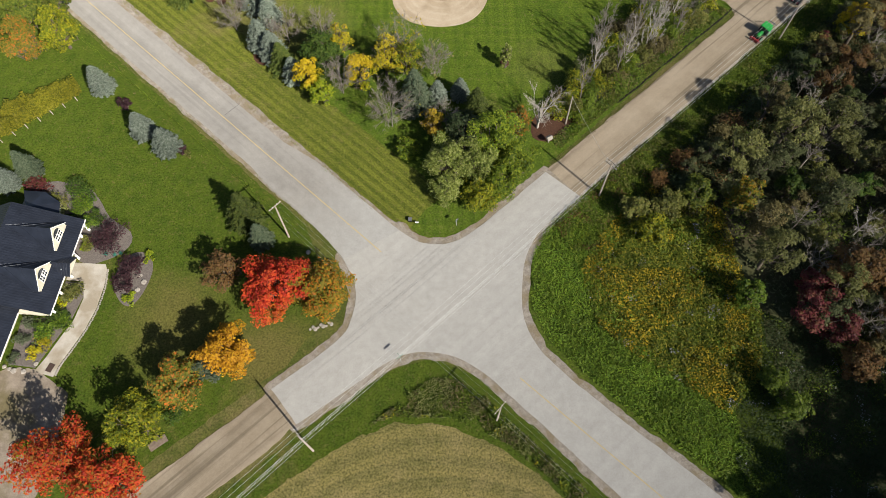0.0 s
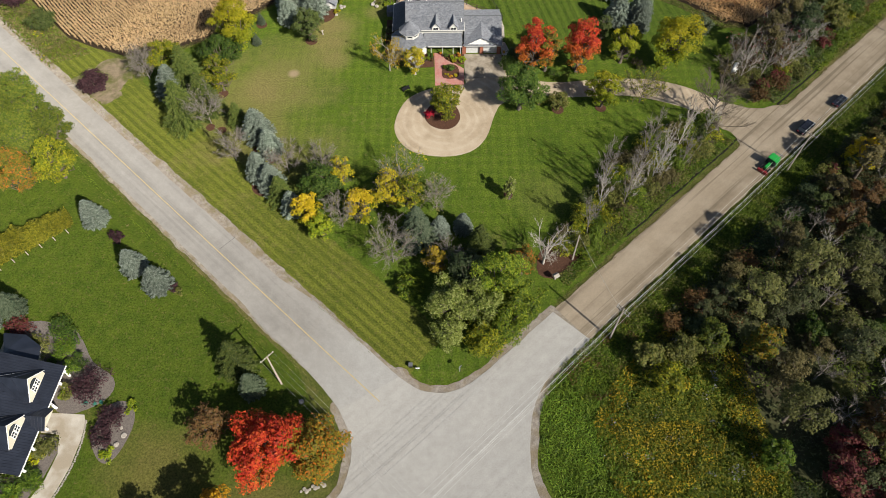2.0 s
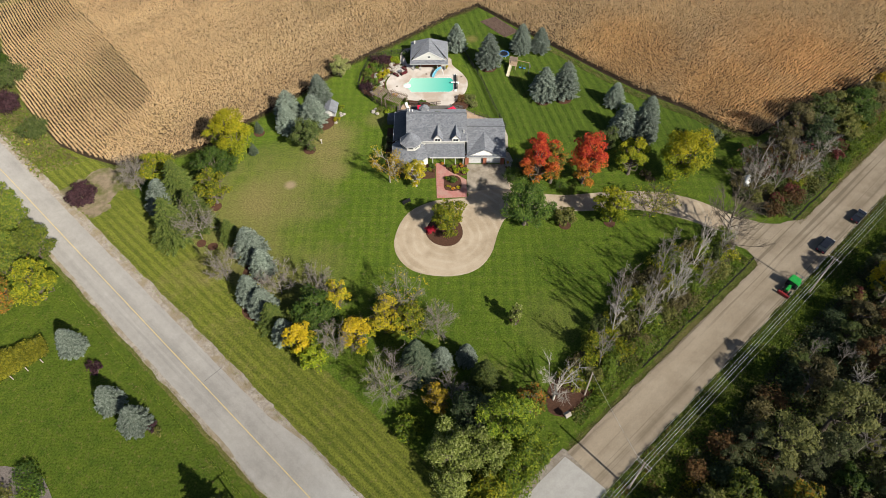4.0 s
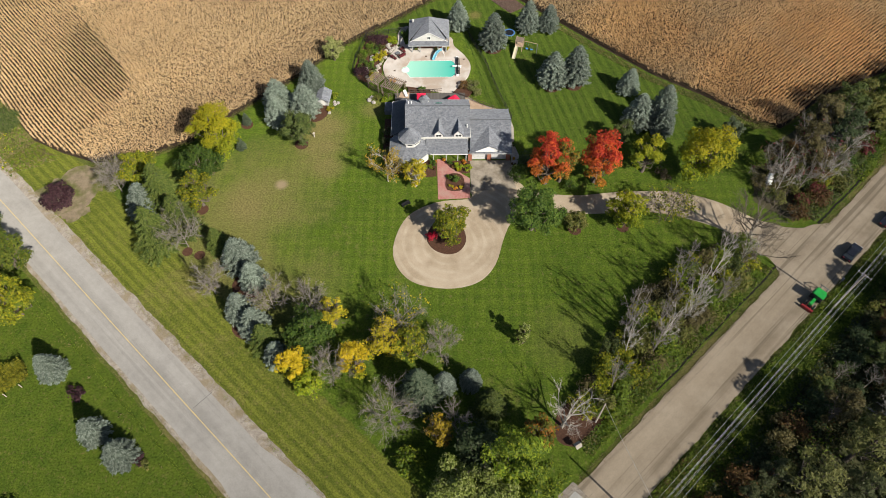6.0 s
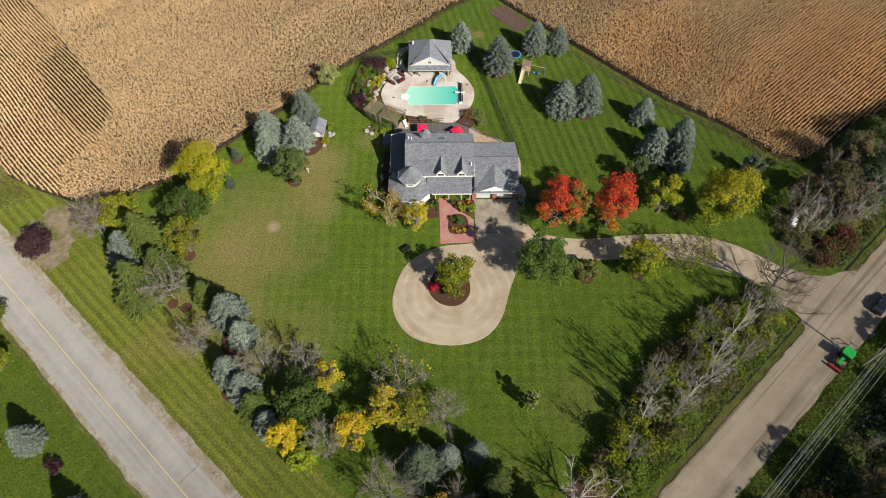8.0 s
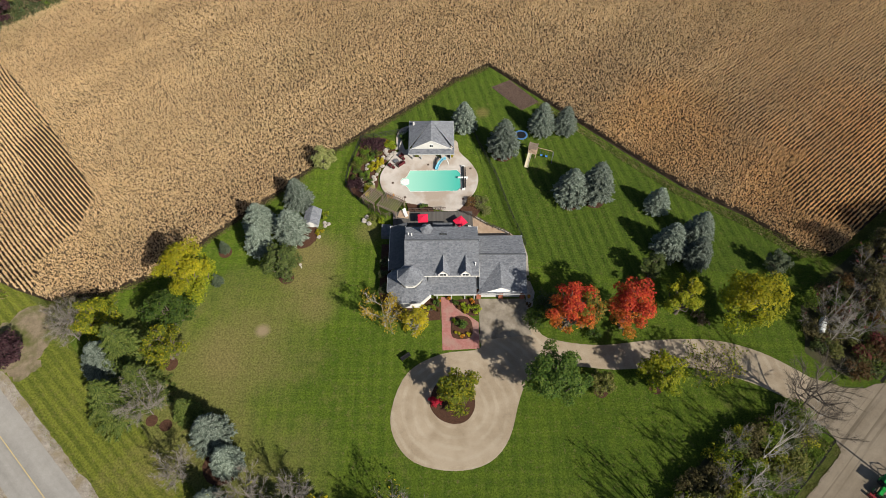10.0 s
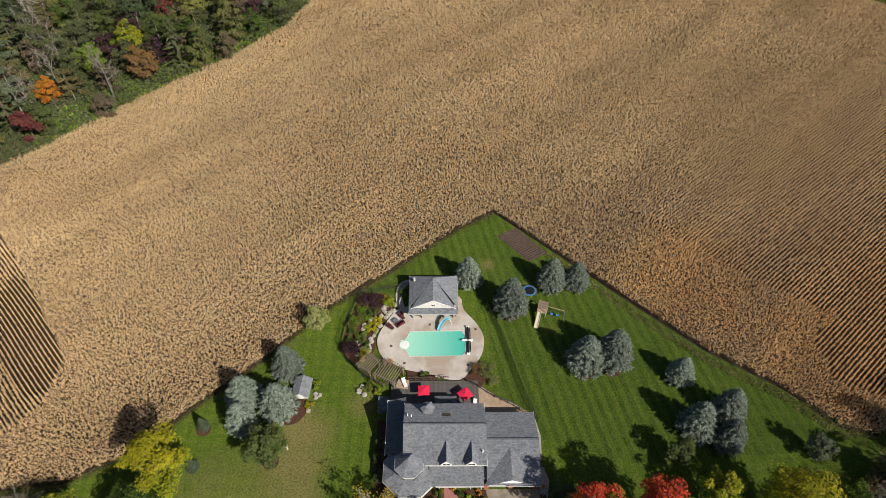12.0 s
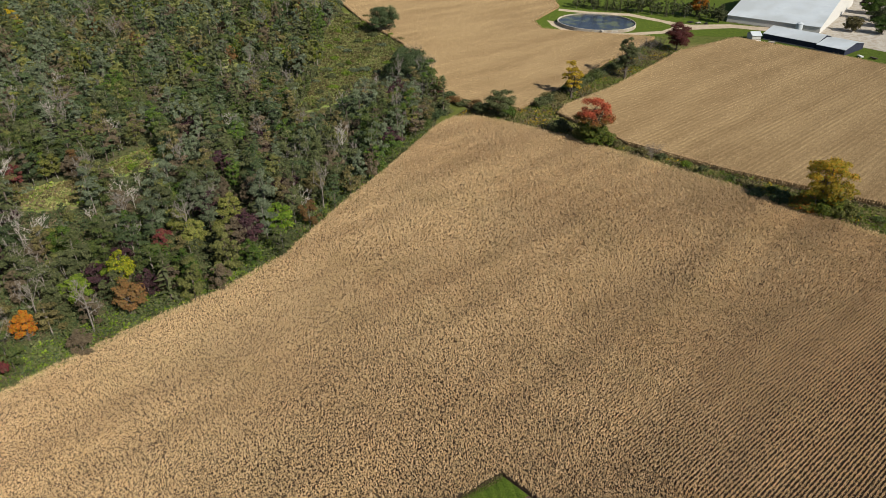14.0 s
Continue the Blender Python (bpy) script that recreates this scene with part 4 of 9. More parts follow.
def tree(kind, at, h, r, label, group="", leaves=None, leaf=0.34, bark="bark", base=0.04, hollow=0.0, lumps=44, **more):
    SEED[0] += 1
    n = leaves or int(150 + 75 * r * (r + h * 0.45))
    h, r, at = h * (1.2 if h >= 5 else 1.0), r * 1.08, (at[0], at[1] - 0.06 * h)
    return plant("tree", broadleaf_meshes(SEED[0], h, r, int(n * 1.9 * min(1, (0.34 / leaf) ** 1.5)), leaf * 0.74, base, lumps, hollow, **more), at, MAT[bark], L[kind], label, "tree", group)


def bare(at, h, r, label="leafless grey tree with fine twigs", kind="drab", leaves=0, bark="twig", group="", **more):
    SEED[0] += 1
    h, r = h * 1.12, r * 1.1
    return plant("bare_tree", bare_meshes(SEED[0], h, r, leaves=leaves, **more), at, MAT[bark], L[kind], label, "tree", group)


def shrub(kind, at, h, r, label, leaves=None, leaf=0.24, group="", spiky=False):
    SEED[0] += 1
    return plant("shrub", shrub_meshes(SEED[0], h, r, int((2.6 if leaf < 0.23 else 1.8) * min(1, (0.24 / leaf) ** 1.3) * (leaves or (60 + 50 * r * r + 45 * r * h))), leaf * 0.78, spiky), at, MAT["bark"], L[kind], label, "shrub", group, under="leaves")


# spruces: a few grown forms, set out many times
def grove(name, label, group, kind, spots, form, seeds):
    protos = []
    for i, (x, y, h) in enumerate(spots):
        h, y = h * 1.1, y - 0.05 * h
        w = form["r"]
        if i < len(seeds):
            kw = {k: v for k, v in form.items() if k != "r"}
            protos.append((plant(name, conifer_meshes(seeds[i], h, h * w, **kw), (x, y), MAT["bark"], L[kind], label, "tree", group, turn=40 * i), h))
        else:
            src, h0 = protos[i % len(protos)]
            wide = random.Random(i * 7 + len(spots)).uniform(0.9, 1.12)
            copy_thing(src, pose(x, y, 0.03, 0, 0, 67 * i) @ Matrix.Diagonal((h / h0 * wide, h / h0 * wide, h / h0, 1)))


grove("blue_spruce", "silvery blue spruce with dense layered branches", "blue spruces", "blue",
      [(3.3, 176.1, 7), (11.4, 169.4, 8.5), (20.1, 175.2, 7.5), (25.1, 175.3, 6.5), (24.1, 156.4, 8), (29.2, 157.2, 9), (40.8, 153.4, 6), (41, 143.3, 8), (46.9, 145.9, 8), (45.6, 140.7, 7.5), (-29.9, 155.0, 7.4), (-30.4, 147.4, 7.4),
       (-36.4, 148.8, 7.5), (-36.1, 144.2, 7), (-38, 107.7, 7.5), (-34.9, 103.4, 6.5), (-36.1, 96.9, 7), (-33.3, 94.2, 6.5), (-58, 120, 8), (-0.8, 83.2, 5), (3.5, 83.8, 5), (-28.6, 88.3, 6),
       (-65.5, 86.1, 6.5), (-55.6, 75.6, 6), (-50.5, 72, 6), (-77.6, 64.2, 6)],
      {"r": 0.42, "whorl": 0.4, "spray": 0.29, "droop": 0.12, "full": 0.66, "ragged": 0.07}, (11, 12, 13, 14))
grove("spruce", "dark green spruce with drooping branches", "green spruces", "norway",
      [(-54.2, 121.5, 12), (-54.0, 112.4, 11), (-50.1, 115.6, 10), (6.4, 79.2, 8), (-42.8, 111.5, 6), (-31, 91.2, 7), (-34, 56.8, 9)], {"r": 0.42, "whorl": 0.6, "spray": 0.34, "droop": 0.42, "ragged": 0.16}, (21, 22, 23))
grove("spruce", "grey-green spruce with a full crown", "green spruces", "bluegreen",
      [(-5, 81.6, 10), (-42.9, 143.9, 3), (-42.9, 136.7, 3), (-74.6, 67.2, 6.5), (-31.0, 52.6, 6)], {"r": 0.36, "whorl": 0.42, "spray": 0.32, "droop": 0.22, "ragged": 0.1}, (31,))

# broad trees round the main house
tree("lime", (-46.2, 135), 12, 5.2, "lime-green maple turning yellow at the top", leaves=4600)
tree("green", (-48.6, 128.4), 8, 4.3, "dark green rounded lawn tree")
tree("yellowgreen", (-47.9, 121.9), 8, 3.4, "golden yellow ash in a mulch ring", hollow=0.25, leaves=1300, twigs=10)
tree("yellowgreen", (-60.5, 127.6), 8, 4, "yellow-green tree by the corn", hollow=0.2)
bare((-65.5, 127.0), 7.5, 3.4, "leafless grey tree with fine twigs", limbs_n=12, fan=6, thick=0.013, trunk=0.1)
tree("cedar", (-30.5, 138.6), 7.5, 3.5, "dense olive green round tree")
tree("cedar", (36.6, 137.7), 6, 2.2, "dense olive green upright tree")
tree("red", (19.8, 127.4), 12, 4.0, "orange-red maple beside the drive", leaves=2600)
tree("olivemix", (22.8, 127.8), 10.5, 2.8, "maple half turned from green to orange")
tree("red", (29.8, 127.7), 12, 4.3, "bright red maple beside the drive", leaves=3200)
tree("lime", (40.0, 130.2), 9.5, 3.4, "thinning yellow-green maple beside the drive", hollow=0.15)
tree("lime", (49.8, 128.6), 12, 5.4, "full bright yellow-green maple", leaves=4200)
tree("greygreen", (59.7, 138.5), 5, 2.2, "small wispy grey-green tree", hollow=0.3)
tree("green", (16.2, 115.8), 10.5, 4.9, "dense green maple beside the drive", leaves=4600)
tree("olive", (24.6, 115.8), 4.5, 2.2, "small olive tree in a mulch ring")
tree("lime", (33.8, 116.4), 8, 3.6, "green maple with a yellow crown")
bare((42.3, 117.0), 8, 3.6, "thin pale yellow tree losing its leaves", "yellowgreen", 900, "bark", leaf=0.22, limbs_n=12, fan=6, thick=0.014, trunk=0.12)
tree("green", (-22.9, 91.3), 8, 4.3, "deep green rounded lawn tree", leaves=3000)
tree("gold", (-20, 95), 7, 2.8, "golden brown young lawn tree", hollow=0.3, leaves=800, twigs=14)
tree("yellow", (-25.2, 85.6), 8, 2.6, "bright yellow young maple in the grove")
tree("lime", (-22.7, 83), 5, 2.5, "low bushy lime-green tree")
tree("yellow", (-15.5, 86.3), 8, 3.2, "yellow maple with a thinning top", hollow=0.35, leaves=1100, twigs=14)
tree("gold", (-10.8, 90.0), 8, 3.4, "golden maple losing its leaves", leaves=900, hollow=0.35, twigs=18)
tree("yellowgreen", (-6.4, 89.6), 7.5, 3.2, "yellow-green maple with a thinning top", leaves=1300, hollow=0.25, twigs=10)
bare((-8.2, 93.4), 8.5, 4.2, "grey twiggy maple with a few gold leaves", "gold", 260, leaf=0.22, limbs_n=13, fan=6, thick=0.014, trunk=0.1)
tree("goldmix", (-1.6, 75.0), 7, 2.4, "orange-gold young maple in the grove", hollow=0.3, leaves=700, twigs=10)
bare((0.8, 76.4), 6, 2.6, "leafless grey tree with fine twigs", limbs_n=12, fan=5, thick=0.013, trunk=0.1)
tree("freshgreen", (9.4, 69.8), 11.5, 4.6, "fresh green maple on the corner, paler at the top", leaves=4600, leaf=0.3, lumps=60, twigs=2)
tree("freshgreen", (12.6, 66.4), 8, 3.8, "yellow-green maple at the corner's edge", leaves=2600, leaf=0.3, twigs=2)
tree("silver", (1.0, 66.0), 8.5, 4.0, "silvery green oleaster with feathery branches", leaves=2600, leaf=0.32, hollow=0.3, lumps=64)
tree("silver", (5.2, 66.2), 9.5, 4.2, "silvery green oleaster with feathery branches", leaves=2800, leaf=0.32, hollow=0.3, lumps=64)
tree("silver", (0.6, 61.4), 5.5, 3.2, "silvery green oleaster with feathery branches", leaves=1500, leaf=0.3, hollow=0.1)
tree("yellowgreen", (6.6, 60.2), 5, 3.6, "low bushy yellow-green tree on the corner", leaves=1900, leaf=0.3)
tree("freshgreen", (10.4, 62.6), 6, 3.6, "low bushy green tree on the corner", leaves=1900, leaf=0.3)
tree("deepgreen", (4.0, 71.6), 9, 4.0, "dark green maple within the corner group", leaves=2200)
tree("olivemix", (13.8, 74.4), 8, 2.4, "green maple flushed orange on the corner", leaves=1100, twigs=8)
tree("freshgreen", (-6.4, 70.6), 3.4, 2.4, "low young maple in the corner's shade", leaves=800)
tree("silver", (12.6, 91.4), 5.4, 1.3, "small pale green sapling in the lawn", hollow=0.3, leaves=420, twigs=6)
tree("yellowgreen", (0.8, 113.8), 7, 3.4, "yellow-green tree in the turning circle", leaves=1900, hollow=0.15, twigs=8)
tree("gold", (-6.2, 126.6), 7, 2.6, "birch with thin brown-gold leaves", hollow=0.35, leaves=700, bark="pale_bark")
bare((-11.8, 127.4), 6.5, 3.0, "thinning birch clump with yellow-brown leaves", "goldmix", 1300, "pale_bark", leaf=0.2)
for x, y, h, r in ((-48.9, 111.5, 8, 3.8), (-41.9, 101.3, 7, 3), (-30.9, 98.1, 7, 3), (-23.4, 96.8, 7, 3.2), (-65, 125, 7, 3), (-1.4, 88.8, 7, 3.2), (-9.3, 76.8, 9, 4.2), (-19.1, 84.8, 8, 2.8)):
    bare((x, y), h, r, leaves=60, kind="olive", limbs_n=15, fan=7, thick=0.013, trunk=0.1)
bare((18.0, 76.2), 8, 3.8, "large pale dead tree in a mulch bed", bark="pale_bark", thick=0.03, trunk=0.15, limbs_n=8)
for x, y, h, r, k in ((14.6, 127.6, 3.2, 2.0, "green"), (16.6, 131.6, 3.0, 2.0, "deepgreen"), (24.8, 125.6, 1.6, 1.5, "green"), (44, 128.4, 1.6, 1.6, "dun"), (20.5, 116.4, 2.4, 1.9, "lawnmaple")):
    shrub(k, (x, y), h, r, "leafy shrub under the drive maples", group="drive shrubs")
shrub("crimson", (-3.1, 113.2), 1.8, 1.2, "crimson burning bush in the turning circle")
tree("pampas", (-25.8, 164.6), 5.2, 2.5, "wispy pale green tree between lawn and corn", hollow=0.1)
tree("plum", (-76.2, 122.6), 4, 3.4, "dark purple-brown round tree by the field entrance", base=0.05)

# trees of the west house
tree("scarlet", (-26.6, 42.2), 10, 5.6, "scarlet maple at the road corner", leaves=4800, leaf=0.36, lumps=44)
tree("mixed", (-19.2, 41.6), 9.5, 5.0, "maple turning orange and olive at the road corner", leaves=3600)
tree("amber", (-33, 31.7), 9, 4.3, "amber yellow maple with a rounded crown", leaves=3200)
tree("olivemix", (-39.4, 27.0), 9, 4.3, "olive maple flushed with orange", leaves=2600)
tree("yellowgreen", (-44.8, 21.1), 9, 4.2, "lime-green maple on the west lawn", leaves=2400)
tree("redmix", (-54, 16), 11, 5.2, "red and olive maple thinning by the gravel yard", leaves=3000, hollow=0.1)
tree("redmix", (-46.8, 13.4), 9, 4.4, "red and olive maple thinning by the gravel yard", leaves=2200, hollow=0.15)
tree("rust", (-35.9, 45.5), 7, 3.3, "rust-red small tree with green below", leaves=1300)
tree("bluegreen", (-35.4, 29.4), 6.5, 2.3, "grey-green small tree between the maples")
for x, y, h, r, k in ((-88.4, 116, 9, 5, "lawnmaple"), (-79.5, 107.5, 8, 4, "lawnmaple"), (-84, 103.8, 9, 5, "lawnmaple"), (-75.2, 97.5, 8, 4, "yellowgreen"), (-81.5, 95, 8, 4.2, "olivemix"), (-90, 108, 9, 5, "lawnmaple"), (-92, 97, 9, 5, "lawnmaple")):
    tree(k, (x, y), h, r, "yellowing maple in the roadside group", "roadside maples")
for x, y, h, r, k in ((-104.3, 152.6, 4, 3.6, "plum"), (-94, 143.1, 4, 3.4, "cedar"), (-107.1, 162.2, 5, 4, "cedar"), (-112, 165, 6, 5, "green"), (-118, 172, 6, 5, "wood")):
    tree(k, (x, y), h, r, "bushy hedgerow tree between road and corn", "hedgerow trees", base=0.03)

# ---- woods ----


def forms(kinds, seed, leaves, leaf, light=False):
    """A set of woodland trees to be set out again and again."""
    out = []
    for i, (kind, h, r, hollow, base) in enumerate(kinds):
        if kind == "bare":
            out.append((bare_meshes(seed + i, h, r, limbs_n=8, fan=4, thick=0.016, trunk=0.4, light=light), MAT["pale_bark" if i % 4 == 1 else "twig"], None))
        elif kind in ("fir", "pine"):
            out.append((conifer_meshes(seed + i, h, r, whorl=1.3 if light else 0.7, spray=1.0 if light else 0.5, droop=0.35, light=light), MAT["bark"], L["wood" if kind == "fir" else "bluegreen"]))
        else:
            out.append((broadleaf_meshes(seed + i, h, r, leaves, leaf, base, 26 if light else 24, hollow, light=light), MAT["twig" if light and i % 2 else "bark"], L[kind]))
    return out


def near_wood(poly, spacing, seed, label, group, kinds, leaves=700, leaf=0.46, scale=1.0, limit=None):
    rng = np.random.default_rng(seed)
    made, pick = forms(kinds, seed, leaves, leaf), random.Random(seed)
    first = {}
    for x, y in scatter(rng, poly, spacing, 0.9):
        i = pick.randrange(len(made))
        s = scale * pick.uniform(0.7, 1.2)
        if limit is not None:
            s = min(s, limit(x, y) * pick.uniform(0.75, 1.15))
        m = pose(x, y, 0.0, 0, 0, pick.uniform(0, 360)) @ Matrix.Diagonal((s, s, s * pick.uniform(0.85, 1.15), 1))
        if i not in first:
            meshes, wood, leaf_m = made[i]
            first[i] = plant("tree" if meshes[1] else "bare_tree", meshes, (x, y), wood, leaf_m, label if meshes[1] else "grey leafless woodland tree", "tree", group)
            first[i].matrix_basis = m
        else:
            copy_thing(first[i], m)


EAST_WOOD = [(42, 67), (47.5, 72), (69.5, 92.5), (98.5, 118.5), (119, 136), (122, 120), (98, 70), (90, 36), (74, 31), (64, 31.5), (57, 35), (54, 40), (51, 48), (50, 56), (46, 62), (41, 66)]
EAST_DEEP = [(118, 138), (150, 170), (230, 210), (230, 20), (160, -60), (52, -60), (58, -14), (84, 10), (92, 36), (98, 70), (122, 120)]
GLEN = [(43, 27), (45, 21), (43, 16), (44, 9), (54, -12), (84, 10), (90, 36), (74, 32), (64, 32.5), (57, 36), (52, 39), (50, 32)]
# Tone kept dark so the colour itself carries the shade beneath the plants.
woodland_floor = surface("woodland floor darkened for shade", [(0.035, 0.045, 0.014), (0.09, 0.09, 0.035)], 0.8, (0.07, 0.06, 0.03), 0.1, bump=0.1)
sheet("wood_floor_east", EAST_WOOD[:4] + EAST_DEEP[1:6] + [(54, -14), (50, 10), (52, 28), (52, 38), (46.5, 46), (45.5, 56), (40, 59), (33, 59)], 0.06, woodland_floor, "leaf-strewn woodland floor with shade in its colour", "ground", ragged=0.8)


def off_road(x, y):
    """Trees stay low close to the dirt road: a factor by the distance from its edge."""
    d = (x - CROSS[0]) * math.sin(radians(DIRT)) - (y - CROSS[1]) * math.cos(radians(DIRT)) - 2.4
    return max(0.28, (d - 1.0) / 13.5)


near_wood(EAST_WOOD, 5.3, 41, "drab green autumn tree in the wood", "east wood",
          [("wood", 10, 3.4, 0.2, 0.1), ("drab", 9, 3.2, 0.25, 0.1), ("moss", 11, 3.6, 0.1, 0.1), ("drab", 10, 3.0, 0.3, 0.2), ("rust", 7, 3.0, 0.3, 0.1), ("bare", 10, 3.2, 0, 0), ("bare", 9, 2.6, 0, 0), ("bare", 8, 2.8, 0, 0), ("cedar", 8, 2.6, 0.1, 0.05),
           ("wood", 9, 3.3, 0.2, 0.1), ("green", 6, 2.6, 0.2, 0.1), ("olive", 8, 3.0, 0.1, 0.05), ("drab", 8, 3.4, 0.1, 0.05), ("wine", 6, 2.6, 0.2, 0.1), ("bare", 11, 3.4, 0, 0), ("moss", 8, 2.8, 0.3, 0.1)], 2600, 0.21, scale=1.1, limit=off_road)
for x, y, h, r, k in ((65, 45, 9, 3.8, "rust"), (58.3, 37.6, 7.5, 3.4, "wine"), (62, 35, 7, 2.8, "wine"), (63, 29, 7, 3, "rust"), (49.3, 41.0, 6, 2.6, "ferny"), (51, 58, 9, 2.6, "orange_maple"), (35.5, 53, 5, 3.2, "yellowgreen"), (33, 57, 5, 2.6, "olive"), (39, 58, 5, 2.8, "olive"), (44, 60, 6, 2.8, "lawnmaple"), (81.5, 98.5, 8, 3.2, "yellow"),
                      (50, 27, 5, 2.2, "weed"), (52, 23, 5, 2.6, "weed"), (68, 44, 9, 3.5, "rust")):
    tree(k, (x, y), h, r, "autumn tree at the edge of the wood", "east wood")

# ---- masses: weeds, undergrowth, far woods ----


def stuff(name, label, category, chunks):
    """Joins many small meshes, each (corners, faces, material), into one."""
    mats, vs, fs, idx, m = [], [], [], [], 0
    for v, f, mat in chunks:
        if mat not in mats:
            mats.append(mat)
        vs.append(v), fs.append(f + m), idx.append(np.full(len(f), mats.index(mat), np.int32))
        m += len(v)
    me = raw(name, np.concatenate(vs), np.concatenate(fs))
    ob = link_mesh(name, me, mats[0])
    for mat in mats[1:]:
        me.materials.append(mat)
    me.polygons.foreach_set("material_index", np.concatenate(idx))
    return tagged(ob, label, category, kind="stuff")


def weeds(seed, poly, spacing, h, size, stretch=1.6, skip=None):
    """Leafy tufts over a patch of ground."""
    rng = np.random.default_rng(seed)
    p = scatter(rng, poly, spacing, 1.0)
    if skip is not None:
        p = p[~skip(p[:, 0], p[:, 1])]
    n = len(p)
    lump = np.array([0.55 + 0.9 * noise.noise((x * 0.45, y * 0.45, seed)) for x, y in p])
    z = 0.05 + h * np.clip(lump, 0.15, 1.3) * rng.uniform(0.35, 1.0, n)
    nrm = rng.normal(size=(n, 3)) * 0.7 + (0, 0, 0.6)
    return flakes(rng, np.stack([p[:, 0], p[:, 1], z], 1), nrm, size, stretch)


def patch(seed, poly, lo, scale=0.16):
    """Skips the points where a slow noise is under lo, so that a patch thins out unevenly."""
    return lambda x, y: np.array([noise.noise((a * scale, b * scale, seed)) < lo for a, b in zip(x, y)], bool)


ROD = [(23.2, 46.6), (27, 53), (30, 56), (36, 62), (44, 64), (49.5, 57), (50, 47), (52, 39), (49.5, 28), (43.5, 22), (37, 27), (31, 31.2), (25, 36.5)]
LONG_GRASS = [(14.6, 40), (15.2, 49.5), (18, 54.5), (26.5, 61.5), (34, 61), (34, 58), (27, 48), (26.5, 39), (33, 32), (44, 24), (46, 10), (60, -6), (55, -6), (42, 11.5), (28, 23), (17, 34)]
stuff("goldenrod", "rank goldenrod turning yellow-brown", "weeds", [(*weeds(51, ROD, 0.23, 1.2, 0.24), L["goldenrod"]), (*weeds(52, ROD, 0.28, 1.5, 0.2, skip=patch(5, ROD, -0.08, 0.13)), L["goldtop"]), (*weeds(53, ROD, 0.3, 1.0, 0.26, skip=patch(8, ROD, 0.0)), L["weed"])])
stuff("long_grass", "long lush green grass beside the road", "grass", [(*weeds(54, LONG_GRASS, 0.2, 0.5, 0.15, 3.4), L["lushgrass"]), (*weeds(55, LONG_GRASS, 0.3, 0.6, 0.2, 2.6, patch(3, LONG_GRASS, 0.1)), L["weed"])])
stuff("aster", "patches of pale grey asters", "weeds", [(*weeds(56, ROD, 0.3, 1.3, 0.2, skip=patch(21, ROD, 0.42, 0.4)), L["aster"])])
stuff("glen_grass", "long grass and weeds in the glen, grass darkened for shade", "grass", [(*weeds(160, GLEN, 0.2, 0.6, 0.13, 4.2), L["glen"]), (*weeds(161, GLEN, 0.3, 0.9, 0.22, 1.6, patch(19, GLEN, 0.1, 0.2)), L["weed"]), (*weeds(162, GLEN, 0.35, 1.0, 0.22, 1.6, patch(23, GLEN, 0.15, 0.25)), L["deepgreen"]), (*weeds(163, GLEN, 0.4, 1.1, 0.16, skip=patch(29, GLEN, 0.4, 0.4)), L["aster"])])
stuff("undergrowth", "dense dark undergrowth of the wood", "undergrowth", [(*weeds(57, EAST_WOOD, 0.46, 1.8, 0.3), L["wood"]), (*weeds(58, EAST_WOOD, 0.5, 2.2, 0.3, skip=patch(31, EAST_WOOD, 0.1, 0.08)), L["weed"])])
ROAD_VERGE = strip(CROSS, DIRT, 33, 140, -2.9, -9.0, 6)
stuff("verge_weeds", "green weeds along the dirt road", "weeds", [(*weeds(59, ROAD_VERGE, 0.24, 0.7, 0.2), L["weed"]), (*weeds(60, ROAD_VERGE, 0.3, 0.9, 0.2, skip=patch(4, ROAD_VERGE, 0.1)), L["olive"]), (*weeds(165, ROAD_VERGE, 0.3, 0.9, 0.2, skip=patch(24, ROAD_VERGE, 0.05)), L["freshgreen"])])
WEDGE = [(-11.5, 21.0), (-6, 25.0), (-2, 28.3), (2, 28.0), (7, 24.6), (17, 14.8), (36, -3), (28, -3), (16, 12.5), (9.5, 18), (1.2, 21.9), (-7.4, 22.2)]
stuff("wedge_weeds", "tangled weeds between hay field and road", "weeds", [(*weeds(61, WEDGE, 0.22, 0.6, 0.2, skip=patch(2, WEDGE, -0.15, 0.3)), L["weed"]), (*weeds(62, WEDGE, 0.22, 0.8, 0.16, 3.0, patch(6, WEDGE, -0.1, 0.25)), L["pampas"]), (*weeds(164, WEDGE, 0.24, 0.7, 0.16, 3.0, patch(12, WEDGE, 0.0, 0.3)), L["drygrass"]), (*weeds(63, WEDGE, 0.3, 1.2, 0.2, skip=patch(9, WEDGE, 0.33, 0.3)), L["yellow"])])
DITCH_W = strip(MID, PAVED, 14, 130, 5.0, 8.6, 6)
stuff("ditch_grass", "uncut tufted grass in the roadside ditch", "grass", [(*weeds(64, DITCH_W, 0.5, 0.25, 0.14, 2.6, patch(14, DITCH_W, 0.2, 0.3)), L["drygrass"]), (*weeds(65, strip(MID, PAVED, 14, 130, 6.6, 7.2, 6), 0.16, 0.3, 0.1, 2.0), L["weed"])])
CORN_MARGIN = [(72, 141.5), (59.4, 150), (47.5, 158), (37.3, 167.7), (20.5, 184.6), (19.6, 183.4), (36.2, 166.2), (46.2, 156.6), (58, 148.5), (66, 141)]
stuff("field_margin", "dry grass along the corn", "grass", [(*weeds(66, CORN_MARGIN, 0.22, 0.4, 0.15, 2.4), L["drygrass"]), (*weeds(67, CORN_MARGIN, 0.5, 0.5, 0.18), L["weed"])])
